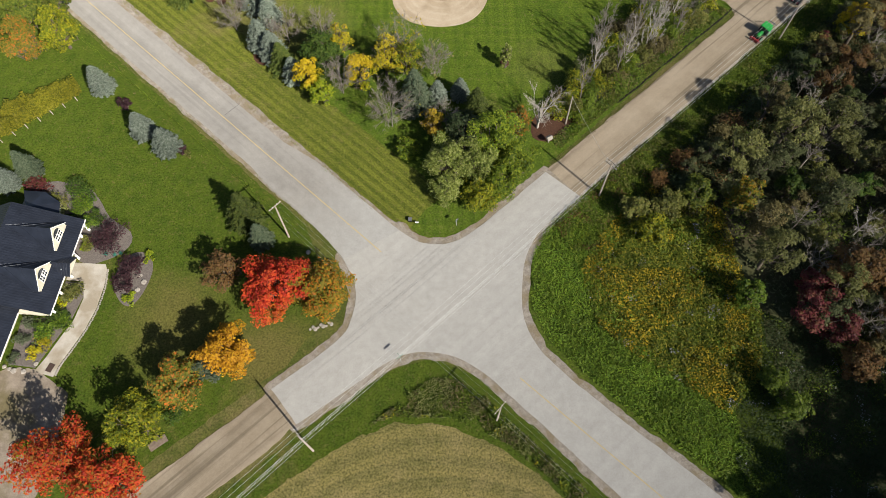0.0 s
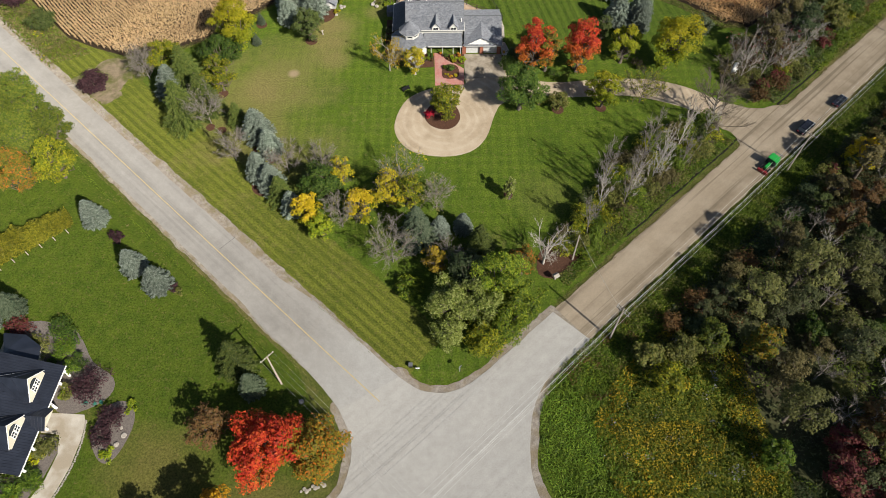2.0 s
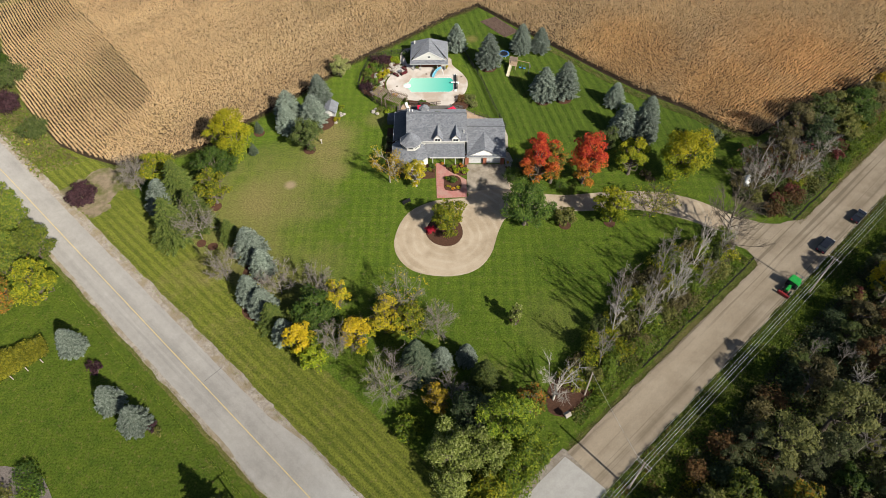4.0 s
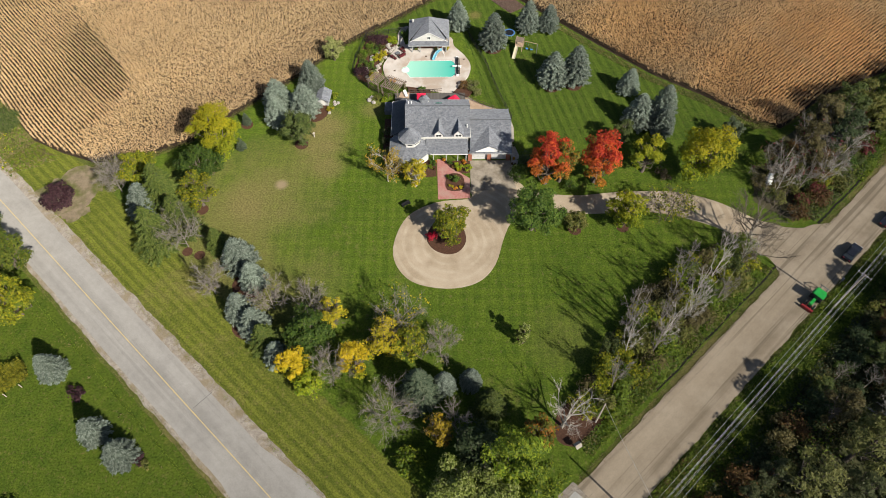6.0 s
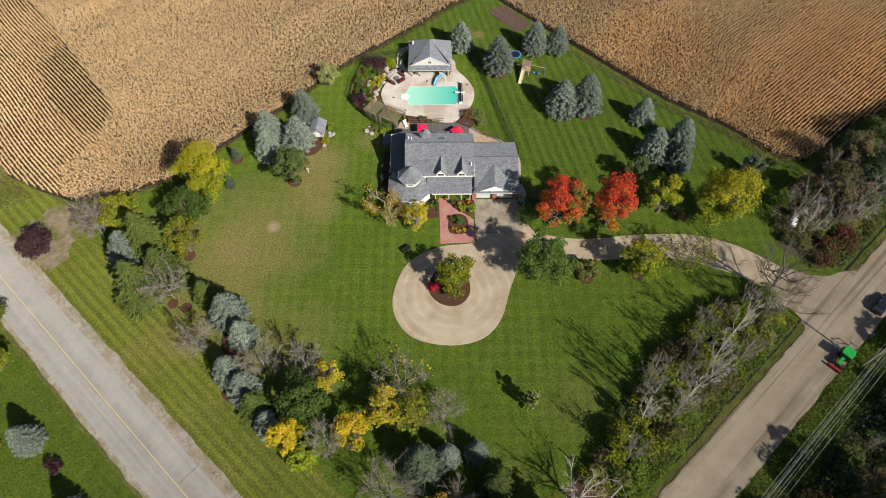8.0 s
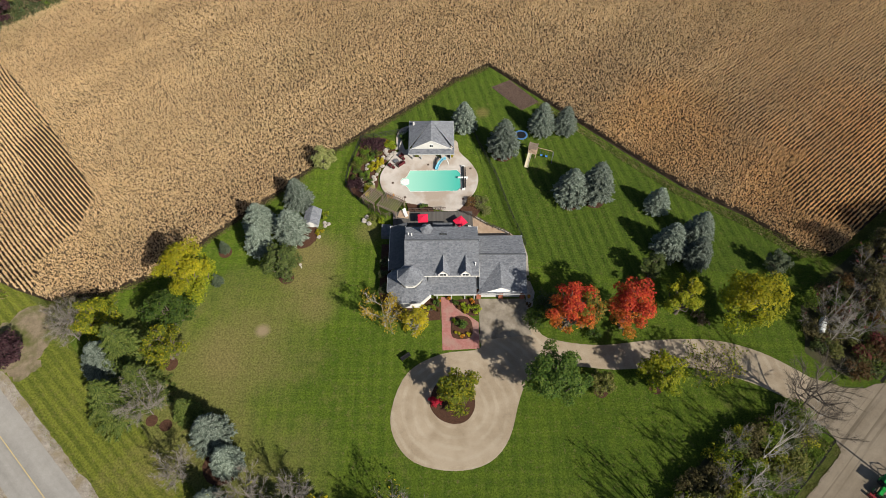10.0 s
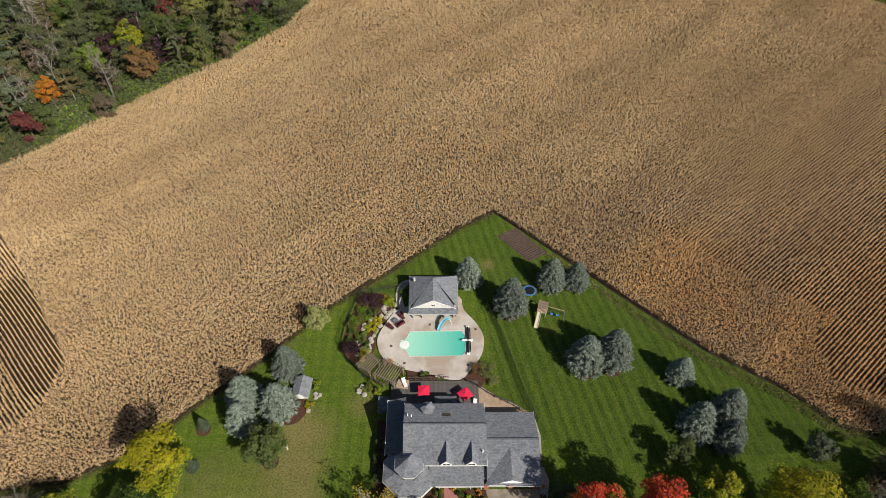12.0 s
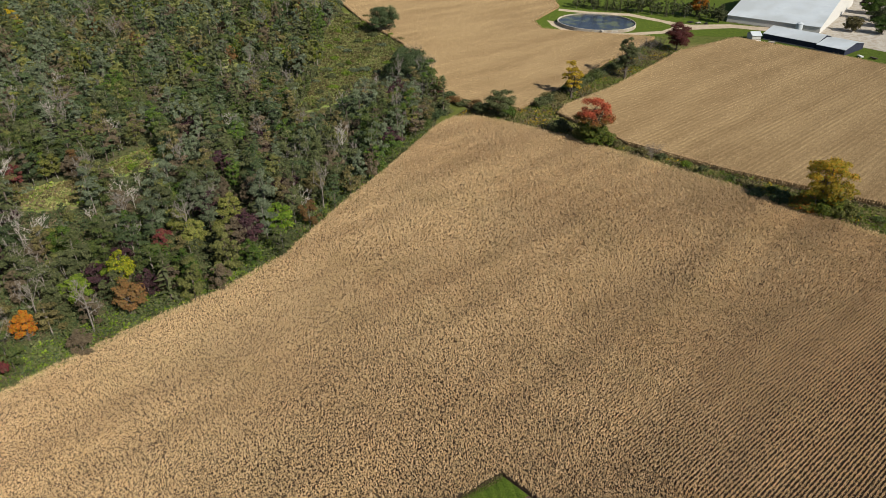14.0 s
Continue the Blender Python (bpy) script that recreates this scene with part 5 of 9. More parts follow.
LAWN_MARGIN = [(x, y - 1.0) for x, y in WEST_EDGE[:9]] + [(x, y + 0.7) for x, y in WEST_EDGE[8::-1]]
stuff("field_margin", "dry grass between lawn and corn", "grass", [(*weeds(71, LAWN_MARGIN, 0.22, 0.35, 0.14, 2.2), L["drygrass"]), (*weeds(72, LAWN_MARGIN, 0.35, 0.35, 0.14), L["weed"])])
NW_VERGE = [(-89, 129), (-80, 134), (-87.5, 138.4), (-100.4, 151.7), (-115, 173), (-124, 168), (-107, 147)]
stuff("verge_weeds", "mixed weeds between road and corn", "weeds", [(*weeds(68, NW_VERGE, 0.5, 0.7, 0.36, 2.0), L["drygrass"]), (*weeds(69, NW_VERGE, 0.6, 0.8, 0.34), L["weed"]), (*weeds(70, NW_VERGE, 0.6, 0.9, 0.3, skip=patch(11, NW_VERGE, 0.35, 0.3)), L["yellow"])])

# shrub belt and dead trees along the dirt road
BELT = [(20.5, 79.5), (27, 91.5), (41, 105.5), (55, 111.5), (58.5, 107.5), (49.5, 98.8), (25.5, 77.6)]
sheet("belt_floor", BELT, 0.05, woodland_floor, "bare soil under the shrubs, darkened for shade", "ground", ragged=0.5)
pick = random.Random(77)
rng = np.random.default_rng(77)
for x, y in scatter(rng, BELT, 2.4, 0.8):
    k = pick.choice(["olive", "yellowgreen", "cedar", "weed", "freshgreen", "olive", "drab", "weed"])
    shrub(k, (x, y), pick.uniform(2.2, 5.2), pick.uniform(1.5, 2.3), "tangled roadside shrub under the dead trees", group="roadside shrubs", leaf=0.3)
for x, y in scatter(rng, [(23, 80), (27.5, 90.5), (41, 104), (54.5, 110.5), (56.5, 107), (49, 99.5), (28, 81)], 4.0, 0.8):
    bare((x, y), pick.uniform(10, 14), 1.9, "tall dead grey ash with upright limbs", bark=pick.choice(["pale_bark", "twig", "twig"]), group="dead ashes", thick=0.0095, limbs_n=8, fan=5, wander=0.02, trunk=0.12, lean=(pick.uniform(-1.5, 1.0), pick.uniform(-0.5, 1.5)))
bare((56.5, 111.5), 12.5, 5.0, "large dead tree leaning over the drive", bark="bark", thick=0.022, limbs_n=11, fan=7, trunk=0.2, lean=(1.0, 1.0))
bare((57.5, 107), 9, 4.5, "dead tree leaning over the dirt road", bark="bark", thick=0.018, limbs_n=7, fan=5, trunk=0.25, lean=(4.5, -1.5))
THICKET = [(61, 121.5), (63, 131), (72, 139), (85, 148.5), (101, 156), (112, 160), (96, 140.5), (74, 120.5), (67, 116.8)]
sheet("thicket_floor", THICKET, 0.05, woodland_floor, "bare soil under the thicket, darkened for shade", "ground", ragged=0.5)
for x, y in scatter(rng, THICKET, 3.2, 0.8):
    k = pick.choice(["olive", "cedar", "drab", "drab", "green", "rust", "cedar", "olive", "green", "weed", "drab", "olive"])
    shrub(k, (x, y), pick.uniform(1.8, 3.6), pick.uniform(1.5, 2.4), "tangled shrub in the roadside thicket", group="thicket shrubs", leaf=0.3)
for x, y, h in ((66.7, 127.7, 10), (72.4, 131, 9), (77.8, 133.9, 9), (77.3, 128.4, 8), (63.7, 126, 8), (70, 124, 9), (82, 137, 8), (74, 135, 8)):
    bare((x, y), h, 3.2, "grey leafless tree in the thicket", "wine", 25, "twig", "thicket trees", thick=0.016, limbs_n=8, fan=5, trunk=0.15)
for x, y, h in ((65.5, 123.5, 9), (74.5, 126, 9), (81, 132.5, 8)):
    bare((x, y), h, 2.6, "pale dead tree with upright limbs in the thicket", bark="pale_bark", group="thicket trees", thick=0.011, limbs_n=9, fan=6, wander=0.02, trunk=0.12, lean=(pick.uniform(0.5, 2.0), pick.uniform(-1.0, 1.0)))
for x, y, h, r, k in ((89.5, 145.5, 9, 4.0, "olive"), (94.0, 145.8, 9.5, 4.4, "green"), (98.5, 149.5, 8.5, 3.8, "drab"), (104.2, 154.6, 8, 3.3, "goldmix"), (107.2, 154.2, 4.5, 2.4, "rust"), (90.5, 140.8, 6.5, 3.2, "olive"), (112, 161.5, 5, 2.6, "cedar"), (77.5, 139.5, 11, 3.2, "drab"), (80.5, 135.5, 10, 3.4, "deepgreen"), (72, 131.5, 11, 3.2, "drab"), (84.5, 143.5, 9.5, 3.6, "cedar")):
    tree(k, (x, y), h, r, "bushy roadside tree at the end of the thicket", "thicket trees", base=0.05)

# ---- far woods and hedgerows ----


def arrays(me):
    v, f = np.empty(len(me.vertices) * 3, np.float32), np.empty(len(me.loops), np.int32)
    me.vertices.foreach_get("co", v)
    me.loops.foreach_get("vertex_index", f)
    return v.reshape(-1, 3), f.reshape(-1, 3)


def mass_of_trees(name, label, seed, spots, kinds, leaves, leaf, scale=(0.75, 1.2)):
    """A wood too deep to count, joined from several grown forms."""
    pick = random.Random(seed)
    made = []
    for meshes, wood, leaf_m in forms(kinds, seed, leaves, leaf, True):
        made.append([(*arrays(me), mat) for me, mat in ((meshes[0], wood), (meshes[1], leaf_m)) if me])
        for me in meshes:
            if me:
                bpy.data.meshes.remove(me)
    chunks = []
    for x, y in spots:
        a, s = pick.uniform(0, math.tau), pick.uniform(*scale)
        sz = s * pick.uniform(0.85, 1.2)
        ca, sa = math.cos(a) * s, math.sin(a) * s
        turn = np.array([[ca, sa, 0], [-sa, ca, 0], [0, 0, sz]], np.float32)
        for v, f, mat in pick.choice(made):
            chunks.append((v @ turn + np.array([x, y, 0], np.float32), f, mat))
    return stuff(name, label, "wood", chunks)


WOODS = [(-131, 196), (-111, 206), (-99.5, 217.5), (-91.5, 226.5), (-80, 240.5), (-61, 260), (-49, 276.5), (-36.8, 309), (-19.8, 348), (-5, 388), (-4, 402), (4, 408), (-6, 428), (-13, 468), (-32, 530), (-66, 600), (-90, 668), (-115, 760),
         (-430, 780), (-380, 670), (-195, 340), (-142, 245)]
GLADES = [[(-133, 340), (-121, 364), (-110, 352), (-120, 334)], [(-153, 320), (-134, 331), (-122, 311), (-143, 305)], [(-79, 622), (-80, 560), (-72, 504), (-70, 449), (-69, 405), (-52, 420), (-45, 459), (-30, 460), (-20, 480), (-25, 533), (-36, 596), (-58, 624)]]
south = lambda p, d: p + d * (p - (-3, 107)) / np.linalg.norm(p - (-3, 107), axis=1)[:, None]
in_glade = lambda p: np.any([inside(q[:, 0], q[:, 1], g) for g in GLADES for q in (p, south(p, 6))], axis=0)
by_glade = lambda p: np.any([inside(q[:, 0], q[:, 1], g) for g in GLADES for q in (south(p, 10), south(p, 15), south(p, 21), south(p, 27), south(p, 33))], axis=0)
sheet("wood_floor_west", WOODS, 0.06, woodland_floor, "leaf-strewn woodland floor with shade in its colour", "ground")
marsh = surface("pale marsh meadow", [(0.13, 0.185, 0.035), (0.25, 0.29, 0.08)], 0.15, (0.15, 0.13, 0.06), 0.3, bump=0.3, grain=0.4)
for g in GLADES:
    sheet("glade", g, 0.09, marsh, "pale green marsh grass in a clearing", "glade", smooth=3, ragged=2.5)
rng = np.random.default_rng(90)
spots = scatter(rng, WOODS, 6.6, 0.95)
spots = spots[~in_glade(spots)]
SINGLE = [(-52.6, 289), (-60.9, 283.5), (-83, 249), (-104, 237), (-90, 262), (-76, 280), (-98, 252), (-70, 296)]
spots = spots[~np.any([np.hypot(*(q - c).T) < 4.8 for c in SINGLE for q in (spots, south(spots, 6))], axis=0)]
low, spots = spots[by_glade(spots)], spots[~by_glade(spots)]
reach = spots[:, 1] + spots[:, 0] * 0.35
deep = spots[:, 1] > 430
WARM = [("dun", 9, 3.3, 0.2, 0.04), ("plum", 8, 3.4, 0.2, 0.05), ("wine", 8, 3.0, 0.3, 0.08), ("rust", 8, 3.2, 0.3, 0.08)]
KINDS = [("greygreen", 10, 3.5, 0.1, 0.03), ("wood", 10, 3.7, 0.1, 0.03), ("green", 9, 3.4, 0.1, 0.04), ("deepgreen", 10, 3.9, 0.0, 0.02), ("moss", 10, 3.2, 0.2, 0.04), ("wood", 11, 3.4, 0.1, 0.03), ("fir", 12, 3.2, 0, 0), ("drab", 10, 3.4, 0.2, 0.04),
         ("dun", 9, 3.2, 0.2, 0.05), ("sage", 11, 2.8, 0.1, 0.04), ("cedar", 10, 3.4, 0.0, 0.02), ("bare", 10, 2.6, 0, 0), ("greygreen", 12, 3.0, 0.15, 0.05), ("wood", 9, 3.6, 0.0, 0.03), ("deepgreen", 11, 3.4, 0.1, 0.03), ("cedar", 11, 3.6, 0.1, 0.03)]
NEAR_KINDS = KINDS + WARM + [("bare", 11, 3.0, 0, 0), ("bare", 9, 3.2, 0, 0), ("plum", 8, 3.2, 0.1, 0.0), ("dun", 9, 3.2, 0.15, 0.0), ("green", 9, 2.8, 0.1, 0.02), ("deepgreen", 10, 3.0, 0.05, 0.02), ("lawnmaple", 8, 2.8, 0.1, 0.02), ("olive", 8, 2.6, 0.1, 0.03), ("weed", 6, 2.4, 0.1, 0.0), ("dun", 7, 3.0, 0.1, 0.0)]
BARES = [("bare", 11, 2.4, 0, 0), ("bare", 12, 2.0, 0, 0), ("bare", 10, 3.2, 0, 0)]
mass_of_trees("wood", "dense mixed autumn wood", 91, spots[reach < 290], NEAR_KINDS + BARES, 1500, 0.25, (1.1, 1.6))
mass_of_trees("wood", "low young growth before the clearings", 96, low, [("wood", 9, 2.9, 0.1, 0.02), ("greygreen", 9, 2.9, 0.1, 0.02), ("moss", 8, 3.0, 0.1, 0.02), ("dun", 9, 2.8, 0.2, 0.03), ("deepgreen", 9, 3.0, 0.0, 0.02), ("bare", 11, 2.4, 0, 0)], 640, 0.32, (0.5, 0.8))
mass_of_trees("wood", "dense mixed autumn wood, middle part", 95, spots[(reach >= 290) & ~deep], KINDS + [k for k in KINDS if k[0] != "bare"] + WARM[:2] + BARES + [("green", 11, 3.0, 0.0, 0.02), ("olive", 10, 2.8, 0.1, 0.03), ("deepgreen", 12, 3.2, 0.0, 0.02)], 780, 0.32, (1.1, 1.7))
mass_of_trees("wood", "dense mixed autumn wood, deep part", 92, spots[deep & (rng.random(len(spots)) < 0.5)], [k for k in KINDS if k[0] != "bare"] * 2 + BARES + [("rust", 8, 3, 0.2, 0.1), ("dun", 10, 3.2, 0.1, 0.1), ("olive", 10, 3, 0.1, 0.05)] + [("moss", 10, 3.4, 0.1, 0.03), ("sage", 11, 3.2, 0.1, 0.03), ("pampas", 9, 3.2, 0.2, 0.03), ("lawnmaple", 10, 3.4, 0.1, 0.03)] * 2, 250, 0.6, (1.25, 1.9))
mass_of_trees("wood", "dense wood behind the roadside trees", 93, scatter(rng, EAST_DEEP, 8), KINDS[:5], 30, 1.8)
glade_rng = np.random.default_rng(98)
far_bushes, hedge_bushes = [], []
for g in GLADES:
    for x, y in scatter(glade_rng, g, 12, 1.0):
        far_bushes.append((pick.choice(["wood", "drab", "greygreen", "weed"]), x, y, pick.uniform(1.2, 3.0), pick.uniform(1.6, 3.2)))
    stuff("marsh_grass", "tufted marsh grass in a clearing", "grass", [(*weeds(99, g, 1.0, 1.0, 0.7, 2.0), L["drygrass"]), (*weeds(100, g, 1.0, 1.2, 0.7, 1.6, patch(7, g, -0.35, 0.06)), L["pampas"]), (*weeds(101, g, 1.0, 1.6, 0.7, 1.5, patch(17, g, 0.22, 0.07)), L["drab"]), (*weeds(102, g, 1.1, 1.4, 0.7, 1.5, patch(27, g, 0.2, 0.05)), L["weed"])])
shaded = lambda x, y: in_glade(np.stack([x, y], 1))
WOOD_S = [(-131, 196), (-111, 206), (-91.5, 226.5), (-61, 260), (-49, 276.5), (-36.8, 309), (-19.8, 348), (-5, 388), (-40, 380), (-160, 310), (-142, 245)]
stuff("undergrowth", "dense dark undergrowth of the wood", "undergrowth", [(*weeds(103, WOOD_S, 0.6, 2.6, 0.4, 1.4, shaded), L["wood"]), (*weeds(104, WOOD_S, 0.7, 3.0, 0.4, 1.4, shaded), L["deepgreen"]), (*weeds(105, WOOD_S, 0.8, 3.2, 0.4, skip=patch(33, WOOD_S, 0.05, 0.08)), L["dun"])])
stuff("undergrowth", "dense dark undergrowth of the deep wood", "undergrowth", [(*weeds(106, WOODS, 1.9, 2.6, 0.65, 1.3, shaded), L["wood"]), (*weeds(107, WOODS, 2.0, 2.8, 0.65, 1.3, shaded), L["deepgreen"])])
EDGE_W = [(-100, 217.5), (-80.5, 241), (-61.5, 260), (-49.3, 277), (-37, 309), (-20, 348), (-6, 386), (-16, 388), (-30, 352), (-46, 314), (-58, 283), (-68, 269), (-87, 250), (-108, 226)]
stuff("undergrowth", "weedy undergrowth along the wood's edge", "undergrowth", [(*weeds(94, EDGE_W, 0.5, 2.2, 0.45), L["weed"]), (*weeds(95, EDGE_W, 0.5, 2.8, 0.45), L["wood"])])
for x, y, h, r, k, lab in ((-98, 252, 9, 3.6, "weed", "fresh green tree in the wood"), (-70, 296, 11, 3.8, "olive", "olive-gold tree in the wood"), (-52.6, 289, 11, 4.2, "ferny", "bright green tree at the wood's edge"), (-60.9, 283.5, 11, 4.6, "plum", "dark purple-brown tree at the wood's edge"), (-83, 249, 9, 3.8, "rust", "red-brown tree at the wood's edge"), (-104, 237, 8, 3.2, "orange", "orange tree in the wood"),
                           (-90, 262, 10, 3.8, "yellowgreen", "yellow-green tree in the wood"), (-76, 280, 10, 3.8, "olive", "olive tree in the wood"), (-284, 557, 13, 6, "yellow", "bright yellow tree in the far wood"), (-19, 456, 15, 12, "deepgreen", "large dark round tree by the far field"), (-41, 566, 15, 11, "deepgreen", "large dark round tree by the far field"),
                           (-5.4, 428.2, 8, 4, "wine", "dark red bushy tree by the far field"), (-22, 420, 8, 4, "rust", "red-brown tree at the wood's edge"), (-20, 395, 7, 3.5, "rust", "orange-brown tree at the wood's edge"),
                           (60.9, 370.0, 17.5, 8.2, "hedge_maple", "red-topped maple with green lower leaves in the field hedge"), (49, 381, 6, 4.5, "wood", "dark rounded bush in the field hedge"), (126.6, 308.5, 18.5, 8.6, "orange_maple", "orange and green maple in the field hedge"), (62.4, 431, 16, 5.0, "goldmix", "tall golden tree in the field hedge"),
                           (24.5, 402.7, 11, 7.5, "wood", "dark round bush where the fields meet"), (16, 405, 5, 4, "wood", "dark round bush where the fields meet"), (28, 402, 5, 4, "green", "dark round bush where the fields meet"), (97.5, 466, 20, 6, "wood", "tall dark hedge tree"), (143.8, 525.5, 14, 9, "wine", "bare reddish hedge tree")):
    tree(k, (x, y), h, r, lab, leaf=0.5, base=0.06)
for x, y in ((118, 515), (126, 520), (112, 492), (134, 527), (100, 485), (81.1, 351.2)):
    bare((x, y), 7, 4, "grey leafless bush in the field hedge", group="field hedge", limbs_n=9, fan=4, thick=0.02, trunk=0.1)
for i in range(44):
    x, y = 46 + i * 2.6 + pick.uniform(-1, 1), 388 - i * 2.3 + pick.uniform(-1.5, 1.5)
    if i % 5 in (0, 3):
        hedge_bushes.append((pick.choice(["drygrass", "weed", "wood", "cedar"]), x, y, pick.uniform(1.2, 3.4), pick.uniform(1.4, 3.0)))
for i in range(26):
    x, y = 44 + i * 2.4 + pick.uniform(-2, 2), 415 + i * 3.1 + pick.uniform(-2, 2)
    hedge_bushes.append((pick.choice(["wood", "cedar", "wood", "drab"]), x, y, pick.uniform(2.5, 5.5), pick.uniform(2.4, 4.4)))


def bush_mass(name, label, spots, seed):
    """Far bushes joined into one mass."""
    chunks = []
    for i, (kind, x, y, h, r) in enumerate(spots):
        for me, mat in zip(shrub_meshes(seed + i, h, r, int(150 + 60 * r * r), 0.42), (MAT["bark"], L[kind])):
            v, f = arrays(me)
            chunks.append((v + np.array([x, y, 0.03], np.float32), f, mat))
            bpy.data.meshes.remove(me)
    return stuff(name, label, "bushes", chunks)


for x, y in ((-2, 411), (-7, 397), (4, 420), (9, 417), (-4, 404), (2, 428), (14, 413), (-9, 388)):
    far_bushes.append((pick.choice(["wood", "deepgreen", "rust", "cedar"]), x, y, pick.uniform(2.5, 5.0), pick.uniform(2.6, 4.2)))
bush_mass("clearing_bushes", "scattered bushes in the woodland clearings", far_bushes, 5000)
bush_mass("hedge_bushes", "rough bushes in the far field hedges", hedge_bushes, 6000)

HEDGE_LAND = [(28, 394), (51, 378), (71, 360), (105, 329), (140, 293), (205, 230), (240, 240), (152, 312), (108, 340), (75, 368), (51.4, 404), (57, 416), (85, 443), (143, 518), (138, 552), (97, 497), (58, 438), (34, 410), (11, 413), (3, 400)]
stuff("hedge_weeds", "rank dry weeds between the fields", "weeds", [(*weeds(108, HEDGE_LAND, 0.9, 1.1, 0.6, 1.6), L["drygrass"]), (*weeds(109, HEDGE_LAND, 1.0, 1.2, 0.6, 1.5, patch(41, HEDGE_LAND, 0.0, 0.06)), L["weed"]), (*weeds(110, HEDGE_LAND, 0.9, 1.3, 0.6, 1.5, patch(43, HEDGE_LAND, 0.0, 0.08)), L["dun"]), (*weeds(111, HEDGE_LAND, 1.3, 1.4, 0.6, 1.5, patch(47, HEDGE_LAND, 0.15, 0.08)), L["goldtop"])])

# tangle between the thicket and the dirt road, ditch, and grass fraying the road edges
# Flat dark strips painted for the shade inside the ditch; no trench is cut.
ditch_shade = surface("ditch soil with painted shade", [(0.006, 0.006, 0.004), (0.02, 0.018, 0.011)], 2.0, bump=0.1)
sheet("ditch_south", strip(CROSS, DIRT, 52, 88.5, 6.85, 7.25, 3), 0.056, ditch_shade, "dark strip painted for the roadside ditch's shade", "ditch", ragged=0.3)
sheet("ditch_north", strip(CROSS, DIRT, 103, 122, 6.8, 7.2, 3), 0.058, ditch_shade, "dark strip painted for the roadside ditch's shade", "ditch", ragged=0.4)
DITCH_N = strip(CROSS, DIRT, 103, 124, 7.5, 11.5, 4)
DITCH_GREEN = strip(CROSS, DIRT, 119, 175, 6.2, 10.6, 4)
sheet("ditch_floor", DITCH_N, 0.052, woodland_floor, "soil of the roadside ditch, darkened for shade", "ground", ragged=0.5)
stuff("ditch_weeds", "dark rank weeds in the roadside ditch", "weeds", [(*weeds(112, DITCH_N, 0.3, 1.0, 0.26), L["wood"]), (*weeds(113, DITCH_N, 0.34, 1.1, 0.26), L["green"]), (*weeds(114, DITCH_N, 0.4, 1.2, 0.24, skip=patch(51, DITCH_N, 0.1, 0.2)), L["olive"])])
stuff("verge_weeds", "bright green rank weeds beside the dirt road", "weeds", [(*weeds(180, DITCH_GREEN, 0.24, 0.6, 0.2), L["weed"]), (*weeds(181, DITCH_GREEN, 0.28, 0.7, 0.2, skip=patch(97, DITCH_GREEN, 0.0, 0.2)), L["freshgreen"])])
for i in range(12):
    x, y = along(CROSS, DIRT, 105 + 3.6 * i + pick.uniform(-1, 1), pick.uniform(10.2, 12.0))
    shrub(pick.choice(["cedar", "green", "wine", "olive", "yellowgreen", "rust"]), (x, y), pick.uniform(1.8, 3.4), pick.uniform(1.5, 2.2), "tangled shrub beside the roadside ditch", group="thicket shrubs", leaf=0.3)
FRAY = [(strip(MID, PAVED, 9, 130, -5.9, -4.7, 4), 0.3), (strip(MID, PAVED, 16, 130, 4.1, 5.2, 4), 0.28), (strip(CROSS, DIRT, 31, 88, 5.3, 6.6, 4), 0.24), (strip(CROSS, DIRT, 31, 140, -3.2, -2.2, 4), 0.24), (strip(CROSS, DIRT, 103, 150, 5.3, 6.6, 4), 0.24)]
for i, (band, gap) in enumerate(FRAY):
    stuff("edge_grass", "tufts of grass fraying the road's edge", "grass", [(*weeds(130 + i, band, gap, 0.15, 0.09, 2.0, patch(60 + i, band, 0.1, 0.5)), L["weed"]), (*weeds(140 + i, band, gap * 0.7, 0.15, 0.09, 2.0, patch(70 + i, band, -0.1, 0.5)), L["drygrass"])])
BELT_EDGE = strip(CROSS, DIRT, 36, 87, 7.05, 9.8, 4)
stuff("ditch_weeds", "rank weeds between the shrubs and the dirt road", "weeds", [(*weeds(150, BELT_EDGE, 0.26, 0.7, 0.2), L["weed"]), (*weeds(151, BELT_EDGE, 0.28, 0.9, 0.2, skip=patch(81, BELT_EDGE, 0.0, 0.2)), L["olive"]), (*weeds(152, BELT_EDGE, 0.28, 0.9, 0.2, skip=patch(83, BELT_EDGE, 0.05, 0.2)), L["green"]), (*weeds(153, BELT_EDGE, 0.3, 0.6, 0.18, 2.0, patch(85, BELT_EDGE, -0.1, 0.3)), L["drygrass"])])
for x, y, h in ((51, -8, 15), (56, -2, 15), (61, 2.5, 16), (66.5, 4, 16), (71, 8, 16), (75.5, 14, 17), (80, 22, 16), (84, 30, 16), (70, -4, 17), (79, 5, 17), (88, 18, 16), (62, -10, 16)):
    tree(pick.choice(["wood", "drab", "deepgreen"]), (x, y), h, 4.6, "tall dark tree at the wood's south end", "east wood", leaf=0.5)

for x, y, h, r, k in ((60.9, 368.2, 7, 5.6, "lawnmaple"), (56.6, 371.5, 6, 4.4, "olive"), (65, 366.6, 6, 4.6, "lawnmaple"), (126.6, 306.4, 7, 6.0, "lawnmaple"), (121.6, 309, 6, 4.8, "olivemix"), (131.4, 303.6, 6, 4.8, "olive"), (115.5, 314, 5, 3.4, "deepgreen"), (109.5, 319.5, 4, 3.0, "deepgreen")):
    tree(k, (x, y), h, r, "bushy lower growth of the field hedge", "field hedge", leaf=0.5, base=0.0)
